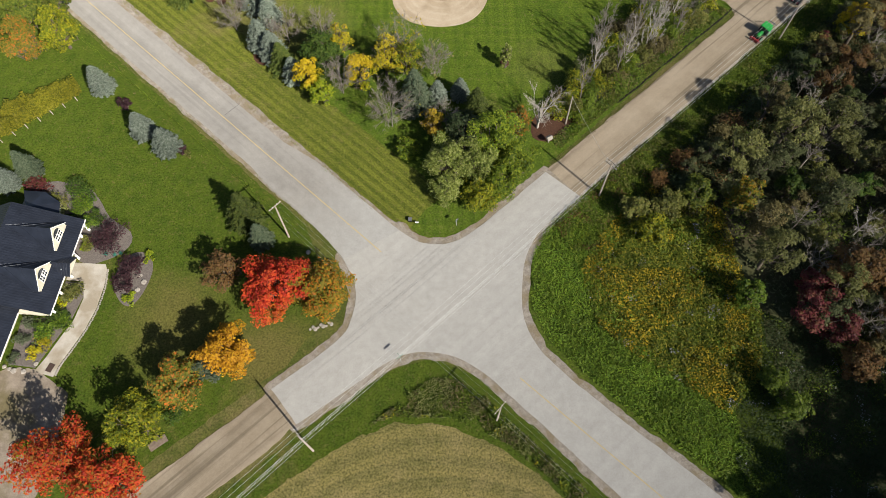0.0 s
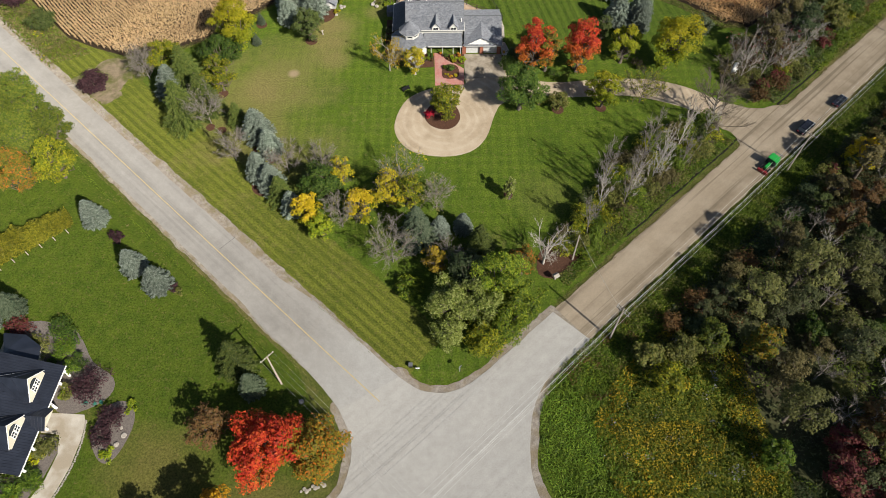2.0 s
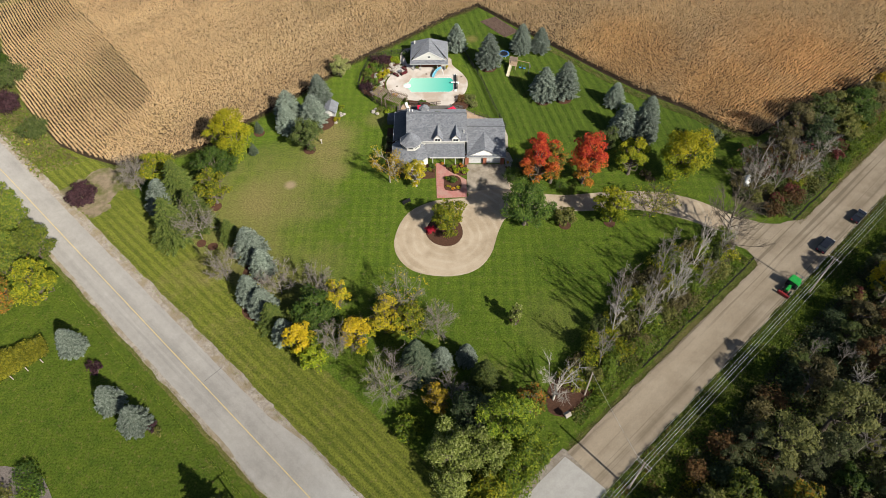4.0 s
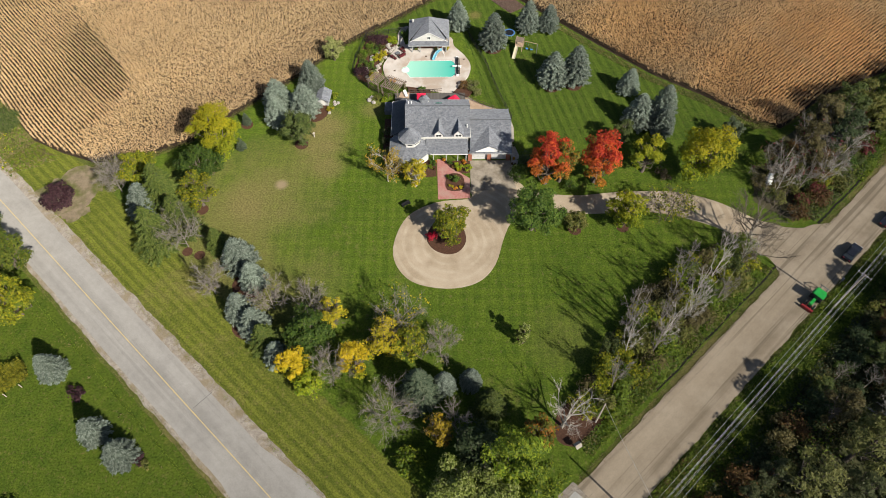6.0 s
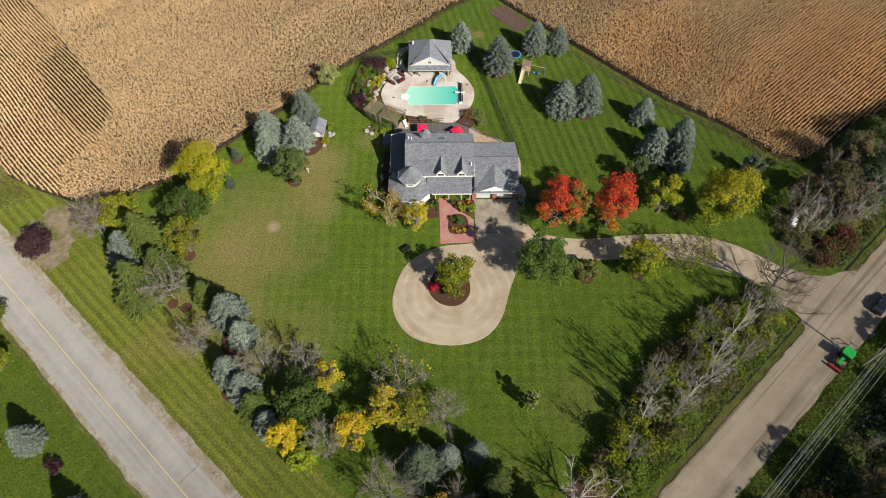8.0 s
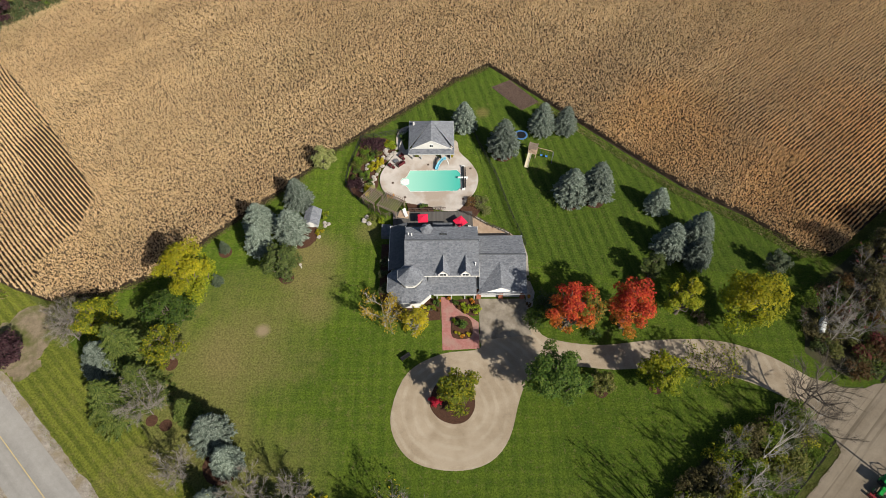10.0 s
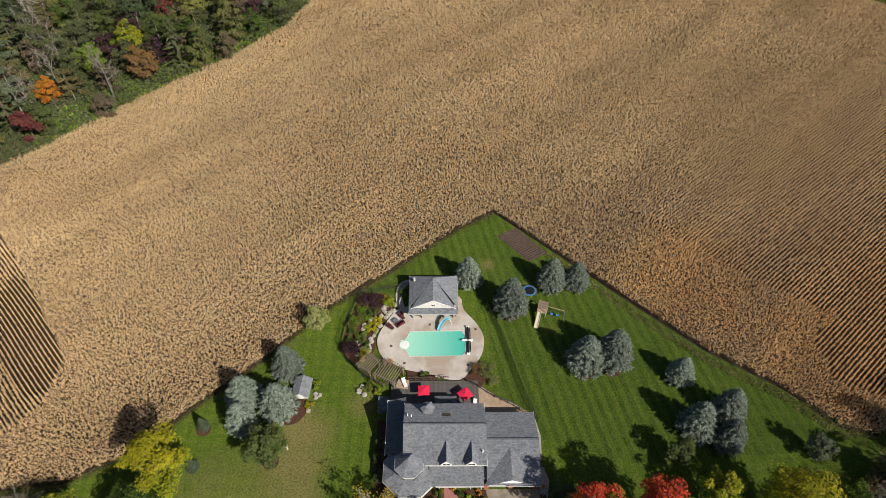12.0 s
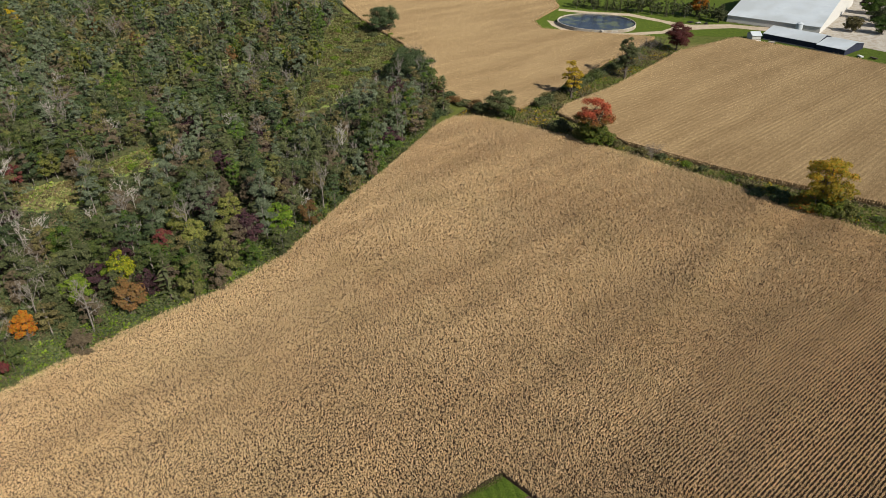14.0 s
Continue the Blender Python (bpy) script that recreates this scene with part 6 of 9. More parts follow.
# rank edge of the wood along the dirt road
WOOD_EDGE = strip(CROSS, DIRT, 44, 128, -8.0, -18, 6)
stuff("undergrowth", "rank growth at the wood's edge by the dirt road", "undergrowth", [(*weeds(115, WOOD_EDGE, 0.3, 1.5, 0.24, 1.4), L["wood"]), (*weeds(116, WOOD_EDGE, 0.32, 1.9, 0.24, 1.4), L["deepgreen"]), (*weeds(117, WOOD_EDGE, 0.34, 1.8, 0.22, 1.4, patch(53, WOOD_EDGE, 0.05, 0.12)), L["drab"]), (*weeds(118, WOOD_EDGE, 0.34, 1.8, 0.22, 1.4, patch(55, WOOD_EDGE, 0.15, 0.12)), L["rust"])])
CORNER_EAST = [(19, 56), (26.5, 62.5), (38, 72.5), (44, 75), (46, 63), (38, 62), (30, 56), (26, 50), (22, 50)]
stuff("corner_weeds", "bright tangled weeds at the crossing's east corner", "weeds", [(*weeds(170, CORNER_EAST, 0.2, 0.8, 0.2), L["weed"]), (*weeds(171, CORNER_EAST, 0.26, 1.1, 0.2, skip=patch(91, CORNER_EAST, 0.0, 0.25)), L["freshgreen"]), (*weeds(172, CORNER_EAST, 0.28, 1.2, 0.2, skip=patch(93, CORNER_EAST, 0.1, 0.25)), L["rust"]), (*weeds(173, CORNER_EAST, 0.3, 1.4, 0.2, skip=patch(95, CORNER_EAST, 0.05, 0.2)), L["olive"])])
for i in range(32):
    x, y = along(CROSS, DIRT, 42 + 2.7 * i + pick.uniform(-1, 1), -pick.uniform(9.5, 15.5))
    shrub(pick.choice(["wood", "drab", "green", "deepgreen", "olive", "rust"]), (x, y), pick.uniform(2.2, 4.2), pick.uniform(1.6, 2.6), "shaggy shrub at the wood's edge", group="wood edge shrubs", leaf=0.27)

# ---- buildings ----


def shingle_mat(name, cols):
    """Asphalt shingles: short tabs of uneven grey in courses."""
    n = Nodes(name, 0.9, spec=0.2)
    br = n.put("ShaderNodeTexBrick", Vector=n.co, Scale=1.0)
    for k, v in (("Color1", cols[0]), ("Color2", cols[1]), ("Mortar", tuple(c * 0.6 for c in cols[0]))):
        br.inputs[k].default_value = (*v, 1)
    br.inputs["Brick Width"].default_value, br.inputs["Row Height"].default_value, br.inputs["Mortar Size"].default_value = 0.5, 0.22, 0.01
    c = n.mix(0.65, br.outputs[0], n.ramp(n.noise(2.4, 6, 0.85), [cols[0], cols[1]], 0.34, 0.62))
    n.colour(n.mix(n.math("MULTIPLY", n.step(n.noise(0.3, 3), 0.5, 0.7), 0.4), c, cols[2])).bump(br.outputs["Fac"], -0.02)
    return n.m


MAT["shingle"] = shingle_mat("grey asphalt shingles", [(0.085, 0.093, 0.11), (0.29, 0.30, 0.325), (0.23, 0.235, 0.245)])
# Darker copy of the shingles: the west slope's shade is in its colour.
MAT["shaded_shingle"] = shingle_mat("grey shingles darkened for shade", [(0.08, 0.085, 0.095), (0.15, 0.155, 0.165), (0.17, 0.17, 0.17)])
MAT["siding"] = surface("pale grey siding", [(0.50, 0.49, 0.46), (0.60, 0.585, 0.55)], 1.2)
MAT["gutter"] = plain("pale grey gutters", (0.42, 0.42, 0.41), 0.5)
MAT["cream"] = surface("cream stucco", [(0.44, 0.405, 0.32), (0.53, 0.49, 0.395)], 0.9)
MAT["metal_roof"] = plain("black ribbed metal roof", (0.028, 0.033, 0.048), 0.36, 0.3, 0.5, 0.25, 0.5)
MAT["brick"] = surface("red brick", [(0.22, 0.075, 0.045), (0.34, 0.14, 0.085)], 4.0, bump=0.01)
MAT["door_panel"] = plain("grey-white garage door", (0.55, 0.55, 0.54), 0.5)
MAT["deck"] = surface("weathered grey deck boards", [(0.075, 0.068, 0.062), (0.13, 0.12, 0.11)], 1.5)
MAT["tan_wood"] = surface("tan stained boards", [(0.30, 0.21, 0.14), (0.42, 0.31, 0.22)], 1.5)
MAT["pergola"] = surface("weathered brown pergola wood", [(0.13, 0.095, 0.07), (0.26, 0.205, 0.165)], 2.0)
MAT["rail"] = plain("dark brown rail", (0.07, 0.045, 0.035), 0.6)
MAT["red_cloth"] = surface("red canvas", [(0.58, 0.014, 0.05), (0.74, 0.025, 0.085)], 1.5, rough=0.8)
MAT["grey_cloth"] = surface("grey canvas", [(0.09, 0.095, 0.105), (0.16, 0.165, 0.175)], 1.5)
MAT["paver"] = surface("pink brick pavers", [(0.34, 0.14, 0.12), (0.46, 0.22, 0.19)], 2.5, (0.40, 0.24, 0.2), 0.4, grain=0.25)
MAT["patio"] = surface("beige concrete patio", [(0.44, 0.395, 0.35), (0.54, 0.49, 0.445)], 0.5, (0.38, 0.31, 0.25), 0.2, grain=0.15)
MAT["stone"] = surface("pale limestone", [(0.25, 0.22, 0.19), (0.46, 0.42, 0.37)], 2.0, bump=0.05)
MAT["black"] = plain("black iron", (0.012, 0.012, 0.013), 0.5)
MAT["dark_red"] = surface("maroon cushions", [(0.07, 0.012, 0.015), (0.13, 0.025, 0.03)], 3.0)
MAT["white_plastic"] = plain("white plastic", (0.75, 0.75, 0.73), 0.4)
MAT["blue_plastic"] = plain("sky blue plastic", (0.22, 0.55, 0.68), 0.35)


def slab(bm, pts, t=0.16):
    """A roof panel: a flat or bent face with thickness below it."""
    hi, lo = [bm.verts.new(p) for p in pts], [bm.verts.new((p[0], p[1], p[2] - t)) for p in pts]
    bm.faces.new(hi)
    bm.faces.new(lo[::-1])
    for i in range(len(pts)):
        j = (i + 1) % len(pts)
        bm.faces.new((lo[i], lo[j], hi[j], hi[i]))
    return bm


def slabs(*panels, t=0.16):
    bm = bmesh.new()
    for p in panels:
        slab(bm, p, t)
    return bm


def ring(c, r, z, n=8, a0=22.5):
    return [(c[0] + r * math.cos(radians(a0 + 360 * i / n)), c[1] + r * math.sin(radians(a0 + 360 * i / n)), z) for i in range(n)]


def window(parent, x, y, z, w, h, face, name="window"):
    """A framed window with a glass pane, standing proud of a wall that faces +x, -x, +y or -y."""
    def at(u0, u1, z0, z1, d0, d1):
        s = 1 if face[0] == "+" else -1
        a, b = sorted((s * d0, s * d1))
        return (x + a, x + b, y + u0, y + u1, z0, z1) if face[1] == "x" else (x + u0, x + u1, y + a, y + b, z0, z1)
    f = 0.09
    fr = part(name, boxes(at(-w / 2, w / 2, z, z + f, 0, 0.07), at(-w / 2, w / 2, z + h - f, z + h, 0, 0.07), at(-w / 2, -w / 2 + f, z + f, z + h - f, 0, 0.07), at(w / 2 - f, w / 2, z + f, z + h - f, 0, 0.07),
                          at(-0.03, 0.03, z + f, z + h - f, 0, 0.06)), MAT["white_paint"], parent)
    part("pane", boxes(at(-w / 2 + f, w / 2 - f, z + f, z + h - f, 0.005, 0.03)), MAT["glass"], fr, "dark glass")
    return fr


def main_house():
    h = thing("house", "large house with grey shingle roofs and a corner turret", "house")
    part("wall", boxes((-7.7, 4.5, 135.1, 144.6, 0, 5.5), (-11.0, -7.7, 137.6, 146.8, 0, 2.9)), MAT["siding"], h, "pale grey siding")
    rz, ry = 8.9, 139.7
    part("roof", slabs([(-8.3, 134.4, 5.45), (4.85, 134.4, 5.45), (4.85, ry, rz), (-8.3, ry, rz)], [(4.85, 145.2, 5.45), (-8.3, 145.2, 5.45), (-8.3, ry, rz), (4.85, ry, rz)]), MAT["shingle"], h)
    part("gable", solid(bmesh.new(), [(x, y, z) for x in (-7.7, -7.5) for y, z in ((135.1, 5.5), (144.6, 5.5), (ry, 8.6))] + [(x, y, z) for x in (4.3, 4.5) for y, z in ((135.1, 5.5), (144.6, 5.5), (ry, 8.6))],
                        [(0, 1, 2), (5, 4, 3), (6, 7, 8), (11, 10, 9), (0, 2, 5, 3), (2, 1, 4, 5), (6, 8, 11, 9), (8, 7, 10, 11)]), MAT["siding"], h)
    part("ridge_cap", boxes((-8.3, 4.85, ry - 0.12, ry + 0.12, rz - 0.02, rz + 0.05)), MAT["shaded_shingle"], h)
    part("side_roof", slabs([(-11.4, 137.3, 2.95), (-8.2, 137.3, 4.3), (-8.2, 147.1, 4.3), (-11.4, 147.1, 2.95)]), MAT["shaded_shingle"], h, "low side roof with shade in its colour")
    part("trim", boxes((-11.5, -11.4, 137.2, 147.2, 2.8, 2.98), (-11.4, -8.2, 147.1, 147.2, 2.8, 3.05), (-8.4, -8.3, 134.3, 145.3, 5.2, 5.5), (4.85, 4.95, 134.3, 145.3, 5.2, 5.5), (-3.2, 4.4, 132.0, 132.1, 2.7, 2.92), (-4.8, 4.85, 134.3, 134.4, 5.32, 5.47)), MAT["siding"], h, "pale grey gutters")
    part("porch_roof", slabs([(-4.2, 132.1, 2.9), (4.4, 132.1, 2.9), (4.4, 135.2, 4.25), (-4.2, 135.2, 4.25)]), MAT["shingle"], h)
    for x in (-2.6, 0.0, 2.4, 4.1):
        part("porch_post", boxes((x - 0.09, x + 0.09, 132.75, 132.93, 0, 2.95)), MAT["gutter"], h)
    c = (-7.3, 134.6)
    lower, upper = ring(c, 4.55, 2.9), ring(c, 2.25, 4.4)
    for i in range(8):
        part("octagon_roof_panel", slabs([lower[i], lower[(i + 1) % 8], upper[(i + 1) % 8], upper[i]]), MAT["shingle"], h)
    part("octagon_trim", slabs(*[[lower[i], lower[(i + 1) % 8], ring(c, 4.62, 2.88)[(i + 1) % 8], ring(c, 4.62, 2.88)[i]] for i in range(8)], t=0.12), MAT["gutter"], h)
    part("bay_wall", prism(bmesh.new(), [p[:2] for p in ring(c, 3.9, 0)], 0, 2.85), MAT["siding"], h)
    tur = part("turret", prism(bmesh.new(), [p[:2] for p in ring(c, 2.05, 0)], 2.6, 5.6), MAT["siding"], h)
    for i in range(8):
        a = ring(c, 2.06, 0)
        p, q = Vector(a[i]), Vector(a[(i + 1) % 8])
        bm = bmesh.new()
        m, u = (p + q) / 2, (q - p).normalized()
        o = Vector((u.y, -u.x, 0))
        solid(bm, [m + u * s * 0.5 + o * d + Vector((0, 0, z)) for d in (0.0, 0.05) for s, z in ((-1, 4.75), (1, 4.75), (1, 5.35), (-1, 5.35))], [(0, 1, 2, 3), (7, 6, 5, 4), (0, 1, 5, 4), (1, 2, 6, 5), (2, 3, 7, 6), (3, 0, 4, 7)])
        part("pane", bm, MAT["glass"], tur)
    e, top = ring(c, 2.42, 5.55), (c[0], c[1], 7.9)
    part("turret_roof", slabs(*[[e[i], e[(i + 1) % 8], top] for i in range(8)]), MAT["shingle"], h)
    part("turret_trim", slabs(*[[e[i], e[(i + 1) % 8], ring(c, 2.48, 5.53)[(i + 1) % 8], ring(c, 2.48, 5.53)[i]] for i in range(8)], t=0.14), MAT["gutter"], h)
    # dormers
    for x in (-1.5, 2.45):
        d = part("dormer", boxes((x - 0.85, x + 0.85, 134.35, 135.8, 5.4, 6.35)), MAT["siding"], h)
        part("gable", solid(bmesh.new(), [(x - 0.85, 134.35, 6.35), (x + 0.85, 134.35, 6.35), (x, 134.35, 7.35), (x - 0.85, 135.0, 6.35), (x + 0.85, 135.0, 6.35), (x, 135.0, 7.35)], [(0, 1, 2), (5, 4, 3), (0, 2, 5, 3), (2, 1, 4, 5)]), MAT["siding"], d)
        part("roof", slabs([(x - 1.15, 134.1, 6.1), (x, 134.1, 7.6), (x, 137.7, 7.6), (x - 1.15, 135.5, 6.1)], [(x + 1.15, 134.1, 6.1), (x + 1.15, 135.5, 6.1), (x, 137.7, 7.6), (x, 134.1, 7.6)], t=0.1), MAT["shingle"], d)
        window(d, x, 134.35, 5.5, 1.25, 0.8, "-y")
    # cupola, skylight, vents
    cu = ring((-4.5, 143.4), 1.25, 7.3, 6, 0)
    part("cupola", prism(bmesh.new(), [p[:2] for p in ring((-4.5, 143.4), 1.0, 0, 6, 0)], 5.6, 7.2), MAT["siding"], h)
    part("cupola_roof", slabs(*[[cu[i], cu[(i + 1) % 6], (-4.5, 143.4, 8.3)] for i in range(6)], t=0.1), MAT["shingle"], h)
    part("skylight", slabs([(-2.1, 141.6, 7.75), (-0.8, 141.6, 7.75), (-0.8, 142.4, 7.25), (-2.1, 142.4, 7.25)], t=0.2), MAT["glass"], h)
    for x, y, z in ((-7.7, 141.8, 7.3), (-7.1, 141.5, 7.5), (4.2, 136.0, 6.4)):
        part("vent", rod(bmesh.new(), (x, y, z), (x, y, z + 0.9), 0.1), MAT["white_paint"], h)
    # garage wing
    part("wall", boxes((4.5, 12.9, 133.3, 144.4, 0, 2.9)), MAT["siding"], h)
    gy, gz = 138.5, 6.1
    part("garage_roof", slabs([(4.9, 132.3, 2.95), (13.35, 132.3, 2.95), (13.35, gy, gz), (4.9, gy, gz)], [(13.35, 144.9, 2.95), (4.9, 144.9, 2.95), (4.9, gy, gz), (13.35, gy, gz)]), MAT["shingle"], h)
    part("ridge_cap", boxes((4.9, 13.35, gy - 0.12, gy + 0.12, gz - 0.02, gz + 0.05)), MAT["shaded_shingle"], h)
    part("gable", solid(bmesh.new(), [(x, y, z) for x in (12.7, 12.9) for y, z in ((133.3, 2.9), (144.4, 2.9), (gy, 5.8))], [(0, 1, 2), (5, 4, 3), (0, 2, 5, 3), (2, 1, 4, 5)]), MAT["siding"], h)
    part("front_gable_roof", slabs([(4.5, 132.1, 2.95), (8.7, 132.1, 5.15), (8.7, 137.6, 5.6), (4.5, 132.3, 2.95)], [(13.2, 132.1, 2.95), (13.2, 132.3, 2.95), (8.7, 137.6, 5.6), (8.7, 132.1, 5.15)], t=0.12), MAT["shingle"], h)
    part("front_gable", solid(bmesh.new(), [(5.3, 132.5, 2.95), (12.4, 132.5, 2.95), (8.7, 132.5, 4.9), (5.3, 132.8, 2.95), (12.4, 132.8, 2.95), (8.7, 132.8, 4.9)], [(0, 1, 2), (5, 4, 3), (0, 2, 5, 3), (2, 1, 4, 5)]), MAT["white_paint"], h)
    part("garage_trim", boxes((4.9, 13.4, 132.0, 132.1, 2.82, 2.95), (13.35, 13.43, 132.2, 145.0, 2.82, 2.97)), MAT["gutter"], h)
    for x in (4.9, 8.85, 12.75):
        part("brick_pier", boxes((x - 0.4, x + 0.4, 132.75, 133.3, 0, 2.7)), MAT["brick"], h)
    for x in (6.88, 10.8):
        part("garage_door", boxes(*[(x - 1.5, x + 1.5, 133.2, 133.26, z, z + 0.55) for z in (0.05, 0.63, 1.21, 1.79)]), MAT["door_panel"], h)
    part("front_door", boxes((-0.6, 0.5, 135.0, 135.08, 0.1, 2.2)), MAT["brick"], h, "red front door")
    for x in (-2.4, 2.6):
        window(h, x, 135.1, 0.9, 1.4, 1.3, "-y")
    part("stair_roof", boxes((-13.3, -11.5, 146.3, 149.0, 0.0, 1.2)), MAT["grey_cloth"], h, "grey bulkhead by the deck")
    return h


main_house()


def pool_house():
    h = thing("pool_house", "small pool house with grey hip roof and front gable", "pool house")
    part("wall", boxes((-7.7, 0.4, 168.3, 174.6, 0, 2.9)), MAT["siding"], h)
    part("brick_base", boxes((-6.6, -0.6, 168.1, 168.3, 0, 1.1)), MAT["brick"], h)
    e = [(-8.4, 165.7, 2.9), (1.0, 165.7, 2.9), (1.0, 175.2, 2.95), (-8.4, 175.2, 2.95)]
    mid, apex, left, right = (-3.7, 172.0, 6.2), (-3.7, 166.75, 5.75), (-8.0, 166.75, 3.3), (0.6, 166.75, 3.3)
    part("roof", slabs([e[1], e[2], mid, (1.0, 166.9, 3.35)], [e[2], e[3], mid], [e[3], e[0], (-8.4, 166.9, 3.35), mid]), MAT["shingle"], h)
    part("gable_roof", slabs([left, apex, (-3.7, 172.0, 6.26)], [apex, right, (-3.7, 172.0, 6.26)], t=0.14), MAT["shingle"], h)
    part("skirt_roof", slabs([e[0], e[1], (1.0, 167.0, 3.3), (-8.4, 167.0, 3.3)], t=0.12), MAT["shingle"], h, "low strip of shingles under the gable")
    part("gable_wall", solid(bmesh.new(), [(-7.5, 166.85, 3.3), (0.1, 166.85, 3.3), (-3.7, 166.85, 5.45), (-7.5, 167.1, 3.3), (0.1, 167.1, 3.3), (-3.7, 167.1, 5.45)], [(0, 1, 2), (5, 4, 3), (0, 2, 5, 3), (2, 1, 4, 5)]), MAT["siding"], h)
    part("rake_trim", rod(rod(bmesh.new(), (-8.0, 166.72, 3.26), (-3.7, 166.72, 5.7), 0.07, n=4), (0.6, 166.72, 3.26), (-3.7, 166.72, 5.7), 0.07, n=4), MAT["white_paint"], h)
    part("trim", boxes((-8.5, 1.1, 165.6, 165.7, 2.78, 2.92), (-8.48, -8.4, 165.7, 175.3, 2.8, 2.97), (1.0, 1.08, 165.7, 175.3, 2.8, 2.97)), MAT["gutter"], h)
    window(h, -3.7, 166.85, 3.75, 0.85, 0.8, "-y")
    for x in (-7.6, -5.8, -1.6, 0.3):
        part("post", boxes((x - 0.1, x + 0.1, 166.6, 166.8, 0, 2.95)), MAT["gutter"], h)
    part("chimney", boxes((-7.6, -7.25, 173.2, 173.55, 3.2, 4.4)), MAT["siding"], h)
    return h


pool_house()
sheet("pool_path", [(-8.0, 176.6), (-10.2, 175.8), (-11.2, 173.7), (-11.2, 171.4), (-10.6, 169.4), (-9.2, 168.6), (-9.6, 170.2), (-10.0, 172.2), (-9.4, 174.4), (-8.0, 175.6)][::-1], 0.3, MAT["patio"], "curved concrete path beside the pool house", "path", smooth=3)

# pool, patio and beds
DECK_EDGE = [(-14.1, 162.8), (-12.5, 166.3), (-10.6, 168.9), (-8.2, 169.6), (-3, 171), (1.5, 172), (2.2, 168.8), (4.5, 165.6), (5.9, 162.2), (5.4, 158.6), (3.8, 155.9), (1.7, 153.2), (-1.5, 153.2), (-5, 154.2), (-9.4, 155.4), (-13.0, 157.6), (-14.2, 160.4)]
POOL = [(-8.1, 163.5), (-8.6, 162.2), (-9.0, 161.5), (-9.6, 161.4), (-9.95, 160.8), (-9.95, 160.1), (-9.6, 159.6), (-9.0, 159.5), (-8.5, 158.9), (-8.0, 157.9), (1.6, 158.0), (2.3, 158.9), (2.3, 162.6), (1.6, 163.6)]


def patio():
    """The concrete round the pool, with the pool's opening through it."""
    outer, inner = rounded(DECK_EDGE[::-1], 3), POOL
    bm = bmesh.new()
    loops = []
    for pts in (outer, inner):
        v = [bm.verts.new((x, y, 0.34)) for x, y in pts]
        loops.append([bm.edges.new((v[i], v[(i + 1) % len(v)])) for i in range(len(v))])
    bmesh.ops.triangle_fill(bm, edges=loops[0] + loops[1], use_beauty=True)
    geo = bmesh.ops.extrude_face_region(bm, geom=list(bm.faces))
    bmesh.ops.translate(bm, verts=[g for g in geo["geom"] if isinstance(g, bmesh.types.BMVert)], vec=(0, 0, -0.3))
    return tagged(part("patio", bm, MAT["patio"]), "beige concrete patio round the pool", "patio", kind="structure")


patio()
pool = thing("swimming_pool", "turquoise pool with a rounded white step end", "swimming pool")
water = Nodes("turquoise pool water", 0.06, spec=0.5)
water.colour(water.mix(water.step(water.put("ShaderNodeSeparateXYZ", Vector=water.co).outputs[0], -8, 3), (0.34, 0.66, 0.52), (0.045, 0.44, 0.35))).bump(water.noise(1.5, 2), 0.01)
part("water", prism(bmesh.new(), [(x, y) for x, y in POOL], 0.1, 0.26), water.m, pool, "clear turquoise water")
part("step", prism(bmesh.new(), rounded([(-9.85, 160.8), (-9.85, 160.1), (-9.0, 159.6), (-8.3, 160.0), (-8.3, 161.0), (-9.0, 161.4)], 3), 0.2, 0.29), MAT["white_plastic"], pool, "white rounded steps")
cop = bmesh.new()
inn, out = POOL, offset(POOL, 0.07)
for i in range(len(POOL)):
    j = (i + 1) % len(POOL)
    slab(cop, [(*inn[i], 0.37), (*inn[j], 0.37), (*out[j], 0.37), (*out[i], 0.37)], 0.06)
part("coping", cop, MAT["white_plastic"], pool, "white pool edge")
board = thing("diving_board", "white diving board at the deep end", "diving board", at=(3.0, 161.2, 0.34))
part("plank", boxes((-1.3, 0.8, -0.22, 0.22, 0.4, 0.47), bevel=0.02), MAT["white_plastic"], board)
part("stand", boxes((0.1, 0.7, -0.2, 0.2, 0, 0.4)), MAT["white_plastic"], board)
reel = thing("cover_reel", "dark rolled pool cover on its reel", "pool cover", at=(2.85, 161.3, 0.34))
part("roll", rod(bmesh.new(), (0, -3.0, 0.35), (0, 3.0, 0.35), 0.16, n=10), MAT["black"], reel)
part("roll", rod(bmesh.new(), (0.42, -2.6, 0.3), (0.42, 2.8, 0.3), 0.1, n=8), MAT["black"], reel)
for y in (-3.05, 3.05):
    part("end_stand", boxes((-0.3, 0.3, y - 0.08, y + 0.08, 0, 0.5)), MAT["white_plastic"], reel)
slide = thing("pool_slide", "curved sky-blue pool slide", "slide", at=(0, 0, 0.34))
sb = bmesh.new()
path = [(-2.7, 163.5, 0.35), (-2.4, 164.2, 0.7), (-1.9, 164.9, 1.15), (-1.2, 165.3, 1.6), (-0.7, 165.3, 1.75)]
for a, b in zip(path, path[1:]):
    u = (Vector(b) - Vector(a)).normalized().cross(Vector((0, 0, 1))) * 0.3
    slab(sb, [Vector(a) - u, Vector(a) + u, Vector(b) + u, Vector(b) - u], 0.1)
    for s in (-1, 1):
        rod(sb, Vector(a) + u * s + Vector((0, 0, 0.1)), Vector(b) + u * s + Vector((0, 0, 0.1)), 0.07)
part("chute", sb, MAT["blue_plastic"], slide)
